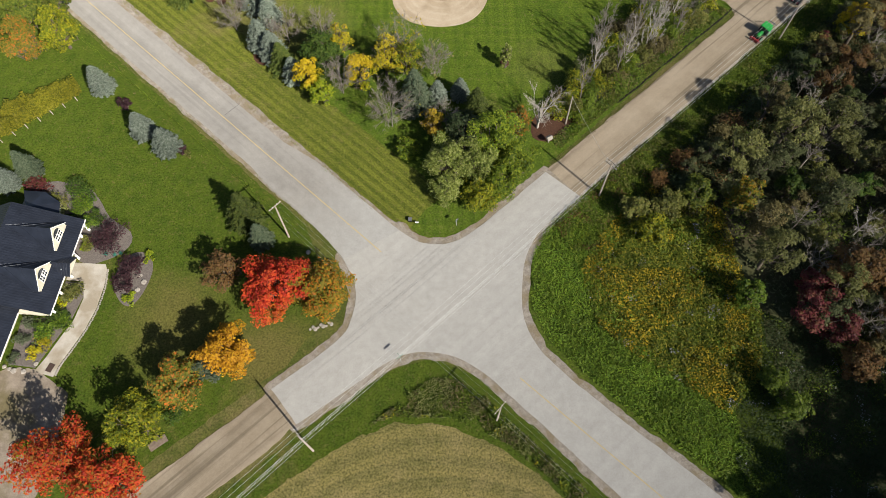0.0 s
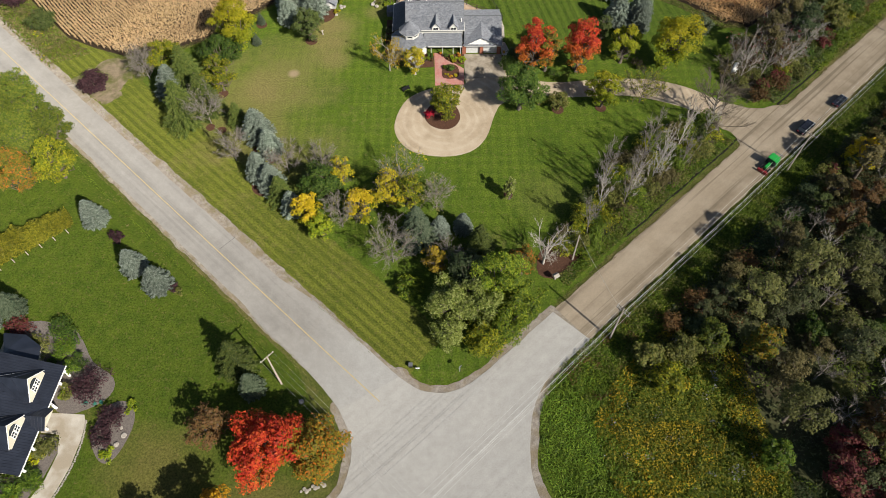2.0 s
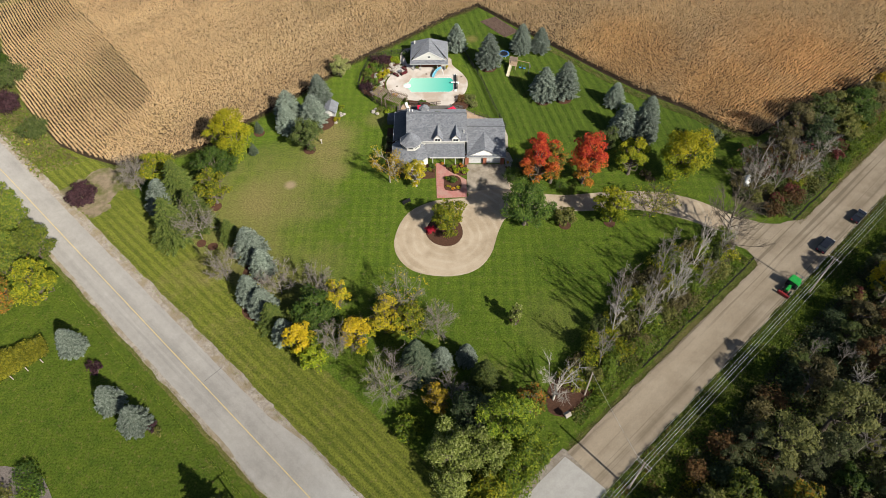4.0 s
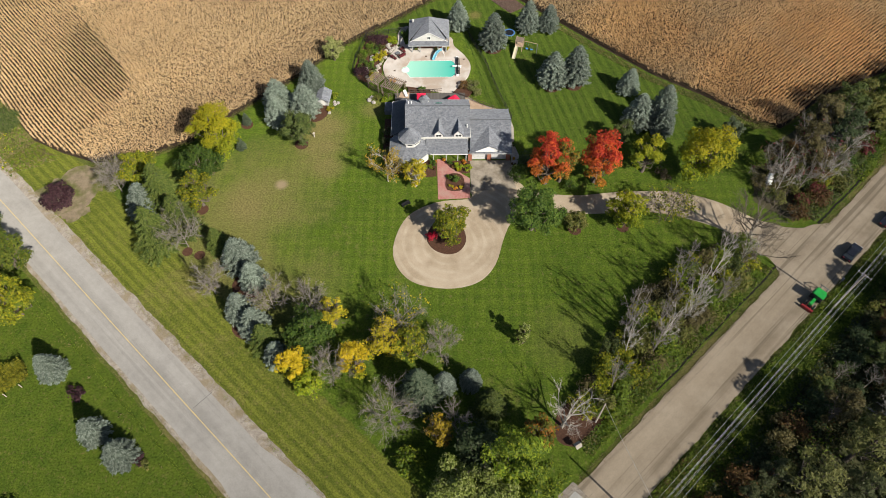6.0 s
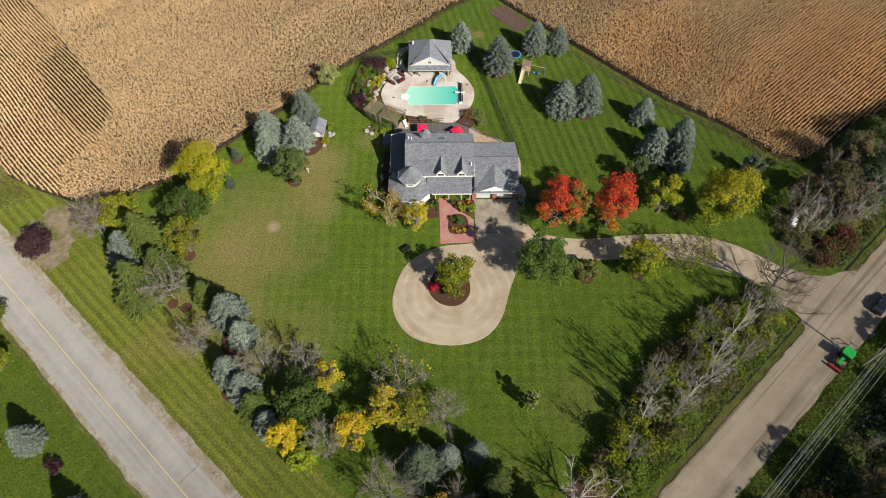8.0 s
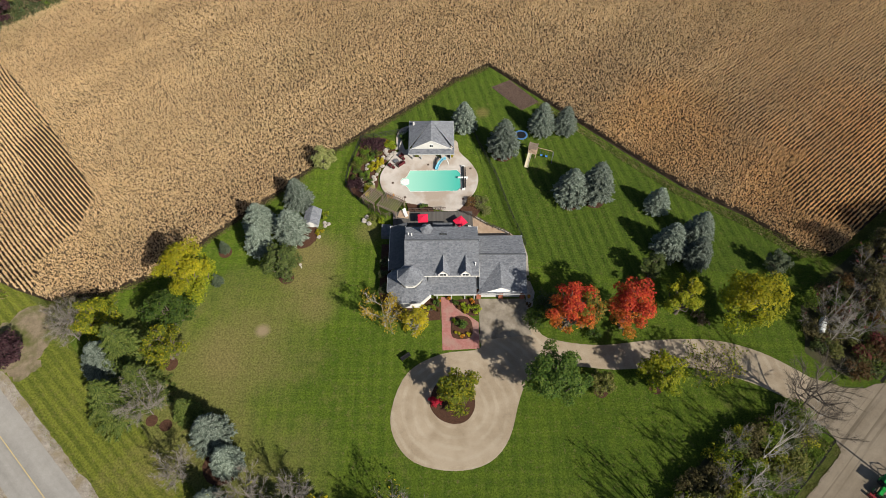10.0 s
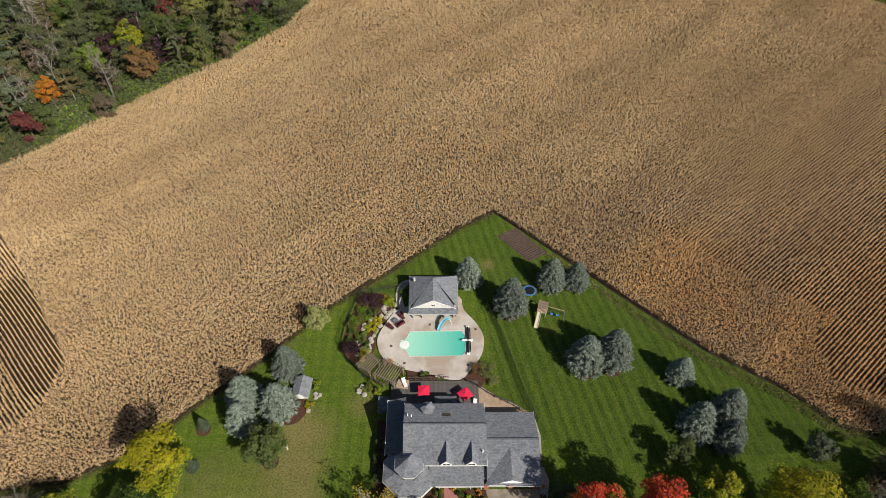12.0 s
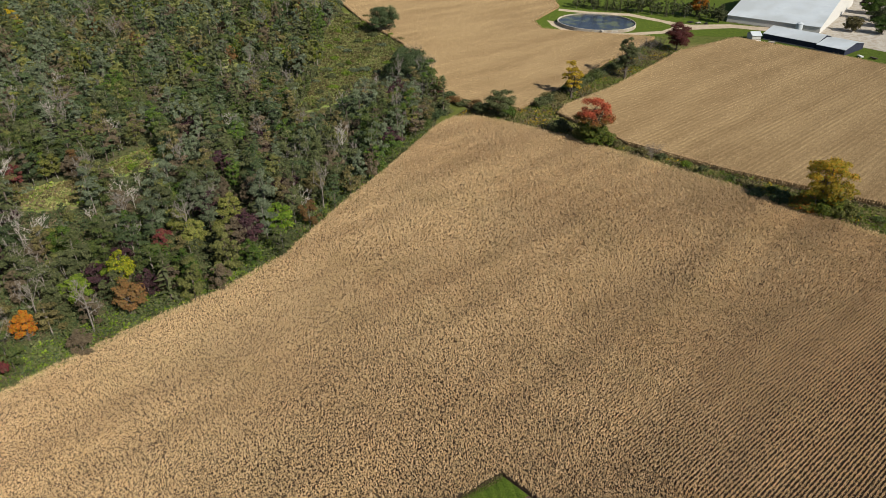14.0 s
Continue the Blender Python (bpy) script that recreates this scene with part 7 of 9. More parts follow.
part("ladder", rod(rod(rod(rod(bmesh.new(), (-0.6, 165.0, 1.75), (-0.1, 165.0, 0), 0.04), (-0.6, 165.5, 1.75), (-0.1, 165.5, 0), 0.04), (-0.35, 165.0, 0.9), (-0.35, 165.5, 0.9), 0.03), (-2.0, 164.8, 1.1), (-2.0, 164.8, 0), 0.05), MAT["white_plastic"], slide)


def armchair(x, y, turn, wide=0.85, label="maroon cushioned patio armchair"):
    ob = thing("patio_chair", label, "chair", "patio seats", at=(x, y, 0.34), turn=turn)
    part("seat", boxes((-wide / 2, wide / 2, -0.4, 0.4, 0.15, 0.45), bevel=0.05), MAT["dark_red"], ob)
    part("backrest", boxes((-wide / 2, wide / 2, 0.3, 0.5, 0.45, 0.9), bevel=0.05), MAT["dark_red"], ob)
    for s in (-1, 1):
        part("armrest", boxes((s * wide / 2 - 0.08, s * wide / 2 + 0.08, -0.4, 0.45, 0.1, 0.65), bevel=0.03), MAT["rail"], ob)
    return ob


armchair(-10.1, 167.2, -50)
armchair(-12.2, 164.7, 140)
armchair(-10.1, 165.1, -140, 1.7, "maroon cushioned patio sofa")
for x, y in ((-9.6, 166.6), (-11.6, 164.2)):
    ob = thing("footstool", "maroon footstool by a patio chair", "footstool", "patio seats", at=(x, y, 0.34), turn=40)
    part("cushion", boxes((-0.3, 0.3, -0.3, 0.3, 0.2, 0.42), bevel=0.05), MAT["dark_red"], ob)
    part("frame", boxes((-0.27, 0.27, -0.27, 0.27, 0.0, 0.2)), MAT["rail"], ob)
ob = thing("coffee_table", "low dark patio table", "table", at=(-11.1, 165.9, 0.34), turn=40)
part("tabletop", boxes((-0.55, 0.55, -0.45, 0.45, 0.38, 0.44), bevel=0.02), MAT["grey_cloth"], ob)
part("base", boxes((-0.45, 0.45, -0.35, 0.35, 0, 0.38)), MAT["rail"], ob)
sheet("bed_west", [(-20.8, 159.4), (-20.4, 164.3), (-18.2, 172.1), (-13.6, 172.9), (-11.2, 170.4), (-12.6, 167.2), (-14.6, 162.8), (-14.6, 159.6), (-16.2, 157.6), (-18.3, 156.6)], 0.1, MAT["mulch"], "mulched shrub bed beside the pool", "flower bed", smooth=3)
sheet("bed_south", [(-8.6, 154.9), (-3.4, 153.8), (-3.2, 152.9), (-8.2, 152.9)], 0.36, MAT["mulch"], "narrow mulched bed above the deck", "flower bed", thick=0.34)
sheet("bed_east", [(1.8, 153.0), (4.0, 156), (5.6, 156), (6.2, 153.2), (4.8, 151.2), (2.6, 152.0)], 0.36, MAT["mulch"], "mulched bed between patio and lawn", "flower bed", thick=0.34)
for k, x, y, h, r, lab in (("plum", -15.6, 170.2, 1.6, 1.9, "dark plum shrub"), ("plum", -19.2, 159.2, 1.4, 1.8, "dark plum shrub"), ("plum", -17.4, 171.2, 1.4, 1.5, "dark plum shrub"), ("lime", -12.5, 170.4, 1.3, 1.1, "golden-green shrub"), ("olive", -18.3, 166.0, 1.3, 1.4, "olive shrub"), ("green", -16.5, 167.4, 1.1, 1.0, "green shrub"),
                           ("olive", -14.8, 168.0, 1.0, 0.8, "olive shrub"), ("cedar", -18.9, 163.2, 1.0, 1.0, "clipped green shrub"), ("cedar", -18.2, 161.9, 0.8, 0.7, "clipped green shrub"), ("cedar", -17.0, 162.6, 0.8, 0.7, "clipped green shrub"), ("cedar", -17.2, 161.2, 0.8, 0.7, "clipped green shrub"), ("gold", -15.4, 165.2, 1.0, 0.9, "golden flowering shrub"), ("gold", -14.5, 166.4, 0.9, 0.7, "golden flowering shrub"),
                           ("gold", -16.5, 158.0, 1.1, 1.2, "golden flowering shrub"), ("flower", -12.0, 156.6, 0.8, 0.8, "potted mixed flowers"), ("olive", -9.3, 154.4, 0.9, 0.8, "olive shrub"), ("green", -5.2, 153.8, 0.8, 0.8, "green shrub"), ("rust", 4.1, 154.6, 1.3, 1.2, "rust-coloured shrub"), ("pampas", 6.2, 154.8, 1.6, 1.6, "feathery ornamental grass"), ("pampas", 6.8, 152.6, 1.4, 1.3, "feathery ornamental grass"),
                           ("green", -9.1, 172.9, 1.8, 1.5, "dark green shrub"), ("olive", -6.8, 167.2, 0.8, 0.5, "potted lime plant"), ("olive", -2.0, 167.3, 0.8, 0.5, "potted lime plant"), ("gold", 0.6, 167.2, 0.9, 0.6, "potted flowers"), ("olive", -15.2, 151.0, 1.0, 1.0, "olive shrub"), ("lime", -13.7, 150.3, 0.8, 0.9, "lime-green shrub")):
    shrub(k, (x, y, 0.1 if x < -13.5 or (x < -9 and y > 172) or x > 6 else 0.36), h, r, lab + " in a bed beside the pool", group="pool shrubs", leaf=0.2)


def boulder(x, y, s, seed, z=0.1, group="bed boulders"):
    r = random.Random(seed)
    bm = bmesh.new()
    bmesh.ops.create_icosphere(bm, subdivisions=2, radius=s)
    for v in bm.verts:
        v.co *= 1 + 0.35 * noise.noise(v.co * 1.6 / s + Vector((seed, 0, 0)))
        v.co.z = v.co.z * 0.6
    ob = part("boulder", bm, MAT["stone"])
    ob.matrix_basis = pose(x, y, z + s * 0.35, 0, 0, r.uniform(0, 360))
    return tagged(ob, "pale rough limestone boulder in a bed", "boulder", group)


for i, (x, y) in enumerate(((-13.1, 168.2), (-12.6, 167.4), (-13.5, 169.2), (-12.9, 169.8), (-13.9, 167.2), (-15.4, 166.6), (-16.0, 166.1), (-17.0, 165.0), (-17.2, 164.2), (-14.7, 163.8), (-15.0, 162.6), (-18.1, 160.5), (-18.0, 161.2), (-17.6, 159.6), (-15.4, 161.2), (-15.6, 159.8), (-17.8, 158.4), (-16.9, 150.6), (-16.4, 151.6), (-15.9, 149.9), (-13.4, 168.6), (-12.9, 166.9), (-11.6, 168.5), (-11.1, 169.9), (-14.0, 164.9), (-14.8, 163.2), (-15.6, 161.9), (-16.0, 160.3), (-16.8, 164.9), (-12.2, 168.0))):
    boulder(x, y, 0.38 + 0.22 * ((i * 7) % 5) / 5, i)


def pergola(x, y, turn, w, d, n, label):
    ob = thing("pergola", label, "pergola", at=(x, y, 0.0), turn=turn)
    for sx in (-1, 1):
        for sy in (-1, 1):
            part("post", boxes((sx * w / 2 - 0.09, sx * w / 2 + 0.09, sy * d / 2 - 0.09, sy * d / 2 + 0.09, 0, 2.3)), MAT["pergola"], ob)
    for sy in (-1, 1):
        part("beam", boxes((-w / 2 - 0.3, w / 2 + 0.3, sy * d / 2 - 0.06, sy * d / 2 + 0.06, 2.3, 2.5)), MAT["pergola"], ob)
    for i in range(n):
        u = -w / 2 + w * i / (n - 1)
        part("slat", boxes((u - 0.05, u + 0.05, -d / 2 - 0.5, d / 2 + 0.5, 2.5, 2.64)), MAT["pergola"], ob)


pergola(-11.6, 153.4, -28, 4.0, 3.2, 10, "brown weathered pergola over the garden stair")
pergola(-15.4, 155.2, -36, 2.8, 2.6, 8, "brown weathered pergola over the garden gate")

# deck behind the house
dk = tagged(part("deck_frame", boxes((-11.2, 4.4, 144.7, 152.6, 0.03, 0.5)), MAT["deck"]), "raised weathered deck behind the house", "deck", kind="structure")
plank = boxes((-11.2, 4.4, -0.13, 0.13, 0.0, 0.05))
pm = bpy.data.meshes.new("plank")
plank.to_mesh(pm)
plank.free()
pm.materials.append(MAT["deck"])
for i in range(27):
    o = new("plank", pm)
    o.parent = dk
    o.location = (0, 147.0 + i * 0.28 - 1.9, 0.51)
sheet("deck_tan", [(-9.9, 153.0), (-8.0, 152.6), (-8.2, 150.8), (-10.4, 151.2)], 0.58, MAT["tan_wood"], "tan stair landing on the deck", "deck", thick=0.5)
sheet("terrace", [(4.4, 144.9), (4.4, 151.5), (6.5, 150.0), (9.2, 148.2), (12.6, 146.6), (12.9, 145.2)], 0.42, MAT["tan_wood"], "tan boarded terrace behind the garage", "deck", thick=0.4)
sheet("garden_walk", [(1.6, 153.0), (4.8, 151.8), (7.6, 149.6), (11.0, 147.9), (13.9, 145.6), (14.6, 142), (14.4, 137), (15.2, 134), (14.6, 131.2), (13.4, 130.6), (13.5, 133), (13.3, 137), (13.7, 142), (13.2, 144.6), (10.6, 147.2), (7.2, 148.8), (4.3, 151.0), (1.4, 152.3)], 0.2, MAT["stone"], "pale curved garden walk round the garage", "path")
for pts in ([(2.4, 152.3), (4.6, 151.1), (7.2, 149.2), (10.4, 147.5), (13.2, 145.2)], [(-8.2, 152.7), (-2.9, 152.8), (-0.8, 153.0)], [(-11.2, 152.2), (-12.6, 151.4), (-15.0, 153.0), (-17.4, 154.8)]):
    ob = thing("railing", "dark brown wooden railing beside the deck", "railing", "railings")
    for (ax, ay), (bx, by) in zip(pts, pts[1:]):
        part("rail", rod(rod(bmesh.new(), (ax, ay, 1.35), (bx, by, 1.35), 0.07, n=4), (ax, ay, 0.8), (bx, by, 0.8), 0.05, n=4), MAT["rail"], ob)
        k = max(2, int(math.dist((ax, ay), (bx, by)) / 1.2))
        for i in range(k):
            x, y = ax + (bx - ax) * i / k, ay + (by - ay) * i / k
            part("post", boxes((x - 0.06, x + 0.06, y - 0.06, y + 0.06, 0.05, 1.42)), MAT["rail"], ob)


def parasol(x, y, s, label, cloth, turn=0, z=0.55, tall=2.3, tilt=0):
    ob = thing("parasol", label, "parasol", "deck parasols", at=(x, y, z), turn=turn)
    c = [(-s, -s, tall - 0.45), (s, -s, tall - 0.45), (s, s, tall - 0.45), (-s, s, tall - 0.45)]
    part("canopy", slabs(*[[c[i], c[(i + 1) % 4], (0, 0, tall)] for i in range(4)], t=0.04), cloth, ob)
    part("pole", rod(bmesh.new(), (0, 0, 0), (0, 0, tall + 0.1), 0.04), MAT["rail"], ob)
    part("foot", rod(bmesh.new(), (0, 0, 0), (0, 0, 0.1), 0.3, n=10), MAT["black"], ob)
    for q in c:
        part("rib", rod(bmesh.new(), (0, 0, tall - 0.06), (q[0], q[1], q[2] - 0.06), 0.02, n=4), MAT["rail"], ob)


parasol(-5.3, 149.5, 0.98, "square red parasol on the deck", MAT["red_cloth"], 3)
parasol(1.9, 148.9, 1.05, "red parasol beside the deck rail", MAT["red_cloth"], 35, tall=2.0)
ob = thing("gazebo", "grey canvas gazebo against the house", "gazebo", at=(-1.5, 147.2, 0.55))
c = [(-1.9, -1.1, 2.0), (1.9, -1.1, 2.0), (1.9, 1.1, 2.0), (-1.9, 1.1, 2.0)]
part("canopy", slabs([c[0], c[1], (0.9, 0, 2.6), (-0.9, 0, 2.6)], [c[1], c[2], (0.9, 0, 2.6)], [c[2], c[3], (-0.9, 0, 2.6), (0.9, 0, 2.6)], [c[3], c[0], (-0.9, 0, 2.6)], t=0.05), MAT["grey_cloth"], ob)
for q in c:
    part("post", rod(bmesh.new(), (q[0] * 0.95, q[1] * 0.9, 0), (q[0] * 0.95, q[1] * 0.9, 2.0), 0.05), MAT["black"], ob)
for x, y, t in ((-8.8, 151.9, 20), (3.6, 147.6, -10), (0.9, 147.2, 80)):
    ob = thing("deck_chair", "white reclining deck chair", "chair", "deck chairs", at=(x, y, 0.56), turn=t)
    part("seat", boxes((-0.32, 0.32, -0.8, 0.3, 0.25, 0.32), bevel=0.02), MAT["white_plastic"], ob)
    part("backrest", slabs([(-0.32, 0.3, 0.32), (0.32, 0.3, 0.32), (0.32, 0.85, 0.8), (-0.32, 0.85, 0.8)], t=0.07), MAT["white_plastic"], ob)
    for sx in (-0.28, 0.28):
        for yy in (-0.7, 0.25):
            part("leg", boxes((sx - 0.03, sx + 0.03, yy - 0.03, yy + 0.03, 0, 0.25)), MAT["white_plastic"], ob)

# front walk and planting
sheet("brick_walk", [(-1.7, 122.6), (4.7, 122.9), (4.75, 128.0), (2.9, 129.5), (1.1, 131.0), (-0.4, 133.2), (-1.9, 133.2), (-1.8, 128)], 0.09, MAT["paver"], "pink brick front walk", "path")
sheet("walk_planter", [(0.2, 125.0), (3.2, 125.0), (3.6, 127.5), (2.8, 129.0), (1.0, 129.2), (0.0, 127.8)], 0.22, MAT["mulch"], "mulched planter in the brick walk", "flower bed", smooth=3)
sheet("bed_porch_east", [(0.2, 132.4), (1.2, 130.6), (3.0, 129.5), (4.8, 129.6), (4.8, 132.6)], 0.14, MAT["mulch"], "mulched bed before the porch", "flower bed", smooth=2)
sheet("bed_porch_west", [(-2.0, 132.4), (-2.0, 128.6), (-4.2, 128.4), (-8, 128.6), (-12, 130), (-13.2, 134), (-13.2, 145), (-11.4, 145), (-11.2, 136)], 0.12, MAT["mulch"], "dark bed along the house wall", "flower bed")
shrub("green", (1.7, 127.0, 0.2), 1.5, 1.1, "clipped round green bush in the walk planter")
for k, x, y, h, r, lab in (("gold", 0.8, 125.6, 0.5, 0.5, "yellow chrysanthemums"), ("gold", 2.8, 125.6, 0.5, 0.5, "yellow chrysanthemums"), ("flower", 1.8, 125.3, 0.4, 0.4, "red and yellow flowers"), ("lime", 0.4, 128.2, 0.5, 0.5, "lime-green plants"), ("green", 0.6, 131.9, 1.0, 0.7, "dark round shrub"), ("lime", 2.4, 131.0, 1.1, 0.9, "bright green shrub"),
                           ("lime", 4.2, 130.3, 1.1, 0.9, "bright green shrub"), ("gold", 2.5, 130.1, 0.6, 0.6, "golden flowers"), ("flower", 3.6, 132.0, 0.7, 0.6, "mixed flowers"), ("rust", 1.2, 130.8, 0.5, 0.5, "rust-coloured plants"), ("flower", -0.5, 132.6, 0.6, 0.4, "potted red flowers"), ("flower", -2.3, 132.3, 0.6, 0.4, "potted red flowers"),
                           ("lime", -3.6, 130.4, 1.0, 0.8, "bright green shrub"), ("green", -2.8, 131.8, 0.9, 0.7, "dark round shrub"), ("rust", -2.7, 130.2, 0.6, 0.5, "rust-coloured plants"), ("cedar", -8.5, 129.2, 1.4, 1.2, "olive shrub"), ("wood", -12.4, 134.6, 1.6, 1.1, "dark shrub"), ("wood", -12.4, 137.6, 1.6, 1.1, "dark shrub"),
                           ("wood", -12.3, 140.6, 1.6, 1.1, "dark shrub"), ("cedar", -11.6, 131.4, 1.4, 1.1, "olive shrub"), ("rust", 13.8, 131.4, 0.7, 0.5, "potted rust flowers"), ("flower", 14.2, 133.0, 0.6, 0.4, "potted flowers"), ("green", 14.0, 136.8, 0.9, 0.6, "small green shrub")):
    shrub(k, (x, y, 0.15), h, r, lab + " beside the front walk", group="front planting", leaf=0.18)
b = thing("bench", "dark iron garden bench beside the drive", "bench", at=(-8.0, 121.2, 0.04), turn=35)
part("seat", boxes((-0.9, 0.9, -0.25, 0.25, 0.4, 0.46)), MAT["black"], b)
part("backrest", boxes((-0.9, 0.9, 0.22, 0.3, 0.46, 0.9)), MAT["black"], b)
for x in (-0.8, 0.8):
    part("leg", boxes((x - 0.05, x + 0.05, -0.25, 0.28, 0, 0.4)), MAT["black"], b)

# fence round the pool lawn
for pts in ([(5.4, 174.5), (6.6, 170.5), (9.4, 163.0), (12.4, 150.8), (14.4, 144.4)], [(-21.3, 160.5), (-20.8, 165.0), (-18.8, 172.6), (-13.5, 173.8), (-8.6, 174.8)], [(-21.3, 160.5), (-19.5, 157.0), (-17.6, 155.0), (-13.4, 150.4)]):
    ob = thing("fence", "black chain-link fence round the pool garden", "fence", "pool fences")
    for (ax, ay), (bx, by) in zip(pts, pts[1:]):
        part("rail", rod(rod(rod(rod(bmesh.new(), (ax, ay, 1.35), (bx, by, 1.35), 0.035, n=4), (ax, ay, 0.15), (bx, by, 0.15), 0.025, n=4), (ax, ay, 0.95), (bx, by, 0.95), 0.015, n=4), (ax, ay, 0.55), (bx, by, 0.55), 0.015, n=4), MAT["black"], ob)
        k = max(2, int(math.dist((ax, ay), (bx, by)) / 2.2))
        for i in range(k):
            x, y = ax + (bx - ax) * i / k, ay + (by - ay) * i / k
            part("post", rod(bmesh.new(), (x, y, 0), (x, y, 1.42), 0.05, n=5), MAT["black"], ob)
        bm = bmesh.new()
        steps = int(math.dist((ax, ay), (bx, by)) / 0.3)
        for i in range(steps):
            s0, s1 = i / steps, min(1, (i + 3) / steps)
            for z0, z1 in ((0.15, 1.35), (1.35, 0.15)):
                rod(bm, (ax + (bx - ax) * s0, ay + (by - ay) * s0, z0), (ax + (bx - ax) * s1, ay + (by - ay) * s1, z1), 0.012, n=3)
        part("mesh", bm, MAT["black"], ob)


# ---- the west house ----
def ribbed(parent, a, b, c, d, name="roof", step=0.42):
    """A sheet-metal roof slope with standing seams: a, b along the eave, c, d along the ridge."""
    a, b, c, d = map(Vector, (a, b, c, d))
    ob = part(name, slabs([a, b, c, d], t=0.12), MAT["metal_roof"], parent)
    n = max(2, int((b - a).length / step))
    for i in range(n + 1):
        p, q = a.lerp(b, i / n), d.lerp(c, i / n)
        if (q - p).length > 0.3:
            part("seam", rod(bmesh.new(), p + Vector((0, 0, 0.03)), q + Vector((0, 0, 0.03)), 0.045, n=4), MAT["metal_roof"], ob)
    return ob


def west_house():
    h = thing("house", "cream house with black ribbed metal roof and gable dormers", "house")
    part("wall", boxes((-80, -63.6, 38.9, 54.8, 0, 3.0), (-82, -69.0, 18.0, 38.9, 0, 3.0)), MAT["cream"], h)
    R = (-72.0, 7.7)
    ribbed(h, (-61.9, 38.2, 3.05), (-61.9, 55.5, 3.05), (R[0], 55.5, R[1]), (R[0], 38.2, R[1]))
    ribbed(h, (-80.6, 55.5, 3.05), (-80.6, 38.2, 3.05), (R[0], 38.2, R[1]), (R[0], 55.5, R[1]))
    part("gable", solid(bmesh.new(), [(x, y, z) for y in (38.9, 39.1) for x, z in ((-80, 3.0), (-63.6, 3.0), (R[0], 7.35))] + [(x, y, z) for y in (54.6, 54.8) for x, z in ((-80, 3.0), (-63.6, 3.0), (R[0], 7.35))],
                        [(0, 1, 2), (5, 4, 3), (6, 7, 8), (11, 10, 9), (0, 2, 5, 3), (2, 1, 4, 5), (6, 8, 11, 9), (8, 7, 10, 11)]), MAT["cream"], h)
    for y in (51.3, 44.0):
        f = -64.05
        ribbed(h, (f, y - 2.65, 4.6), (-65.6, y - 2.65, 4.6), (-71.6, y, 7.5), (f, y, 7.5), "dormer_roof")
        ribbed(h, (-65.6, y + 2.65, 4.6), (f, y + 2.65, 4.6), (f, y, 7.5), (-71.6, y, 7.5), "dormer_roof")
        d = part("dormer", solid(bmesh.new(), [(x, yy, z) for x in (f - 0.4, f + 0.06) for yy, z in ((y - 2.4, 3.6), (y + 2.4, 3.6), (y + 2.4, 4.75), (y, 7.35), (y - 2.4, 4.75))],
                                 [(0, 1, 2, 3, 4), (9, 8, 7, 6, 5), (0, 1, 6, 5), (1, 2, 7, 6), (2, 3, 8, 7), (3, 4, 9, 8), (4, 0, 5, 9)]), MAT["cream"], h, "cream gable wall")
        part("rake_trim", rod(rod(bmesh.new(), (f + 0.08, y - 2.65, 4.58), (f + 0.08, y, 7.48), 0.07, n=4), (f + 0.08, y + 2.65, 4.58), (f + 0.08, y, 7.48), 0.07, n=4), MAT["white_paint"], h)
        for s in (-0.5, 0.5):
            for z in (4.3, 4.95):
                window(d, f + 0.06, y + s, z, 0.92, 0.68, "+x")
        ar = bmesh.new()
        prof = [(y + 0.95 * math.cos(radians(a)), 5.68 + 0.75 * math.sin(radians(a))) for a in range(0, 181, 20)]
        solid(ar, [(x, yy, z) for x in (f + 0.06, f + 0.12) for yy, z in prof], [tuple(range(10)), tuple(range(19, 9, -1))] + [(i, i + 1, i + 11, i + 10) for i in range(9)])
        part("fanlight", ar, MAT["glass"], d, "half-round dark pane")
    # entry
    ribbed(h, (-60.9, 44.9, 3.1), (-64.5, 44.9, 3.1), (-65.5, 46.7, 4.3), (-60.9, 46.7, 4.3), "entry_roof")
    ribbed(h, (-64.5, 48.5, 3.1), (-60.9, 48.5, 3.1), (-60.9, 46.7, 4.3), (-65.5, 46.7, 4.3), "entry_roof")
    part("entry_gable", solid(bmesh.new(), [(x, yy, z) for x in (-61.4, -61.2) for yy, z in ((45.1, 2.6), (48.3, 2.6), (48.3, 3.1), (46.7, 4.15), (45.1, 3.1))],
                              [(0, 1, 2, 3, 4), (9, 8, 7, 6, 5), (0, 1, 6, 5), (1, 2, 7, 6), (2, 3, 8, 7), (3, 4, 9, 8), (4, 0, 5, 9)]), MAT["cream"], h)
    ribbed(h, (-67.2, 17.5, 3.0), (-67.2, 39.4, 3.0), (-75, 39.4, 6.2), (-75, 17.5, 6.2))
    ribbed(h, (-82.6, 39.4, 3.05), (-82.6, 17.5, 3.05), (-75, 17.5, 6.2), (-75, 39.4, 6.2))
    part("bay_roof", slabs([(-66.6, 55.6, 3.1), (-67.3, 58.6, 3.1), (-71.2, 56.0, 5.2)], [(-67.3, 58.6, 3.1), (-70.6, 60.4, 3.1), (-71.2, 56.0, 5.2)], [(-70.6, 60.4, 3.1), (-74.4, 60.4, 3.1), (-71.2, 56.0, 5.2)]), MAT["metal_roof"], h, "small faceted metal roof")
    part("wall", prism(bmesh.new(), [(-73.5, 54.8), (-67.4, 54.8), (-67.9, 58.2), (-70.9, 59.8), (-73.8, 59.8)], 0, 3.0), MAT["cream"], h)
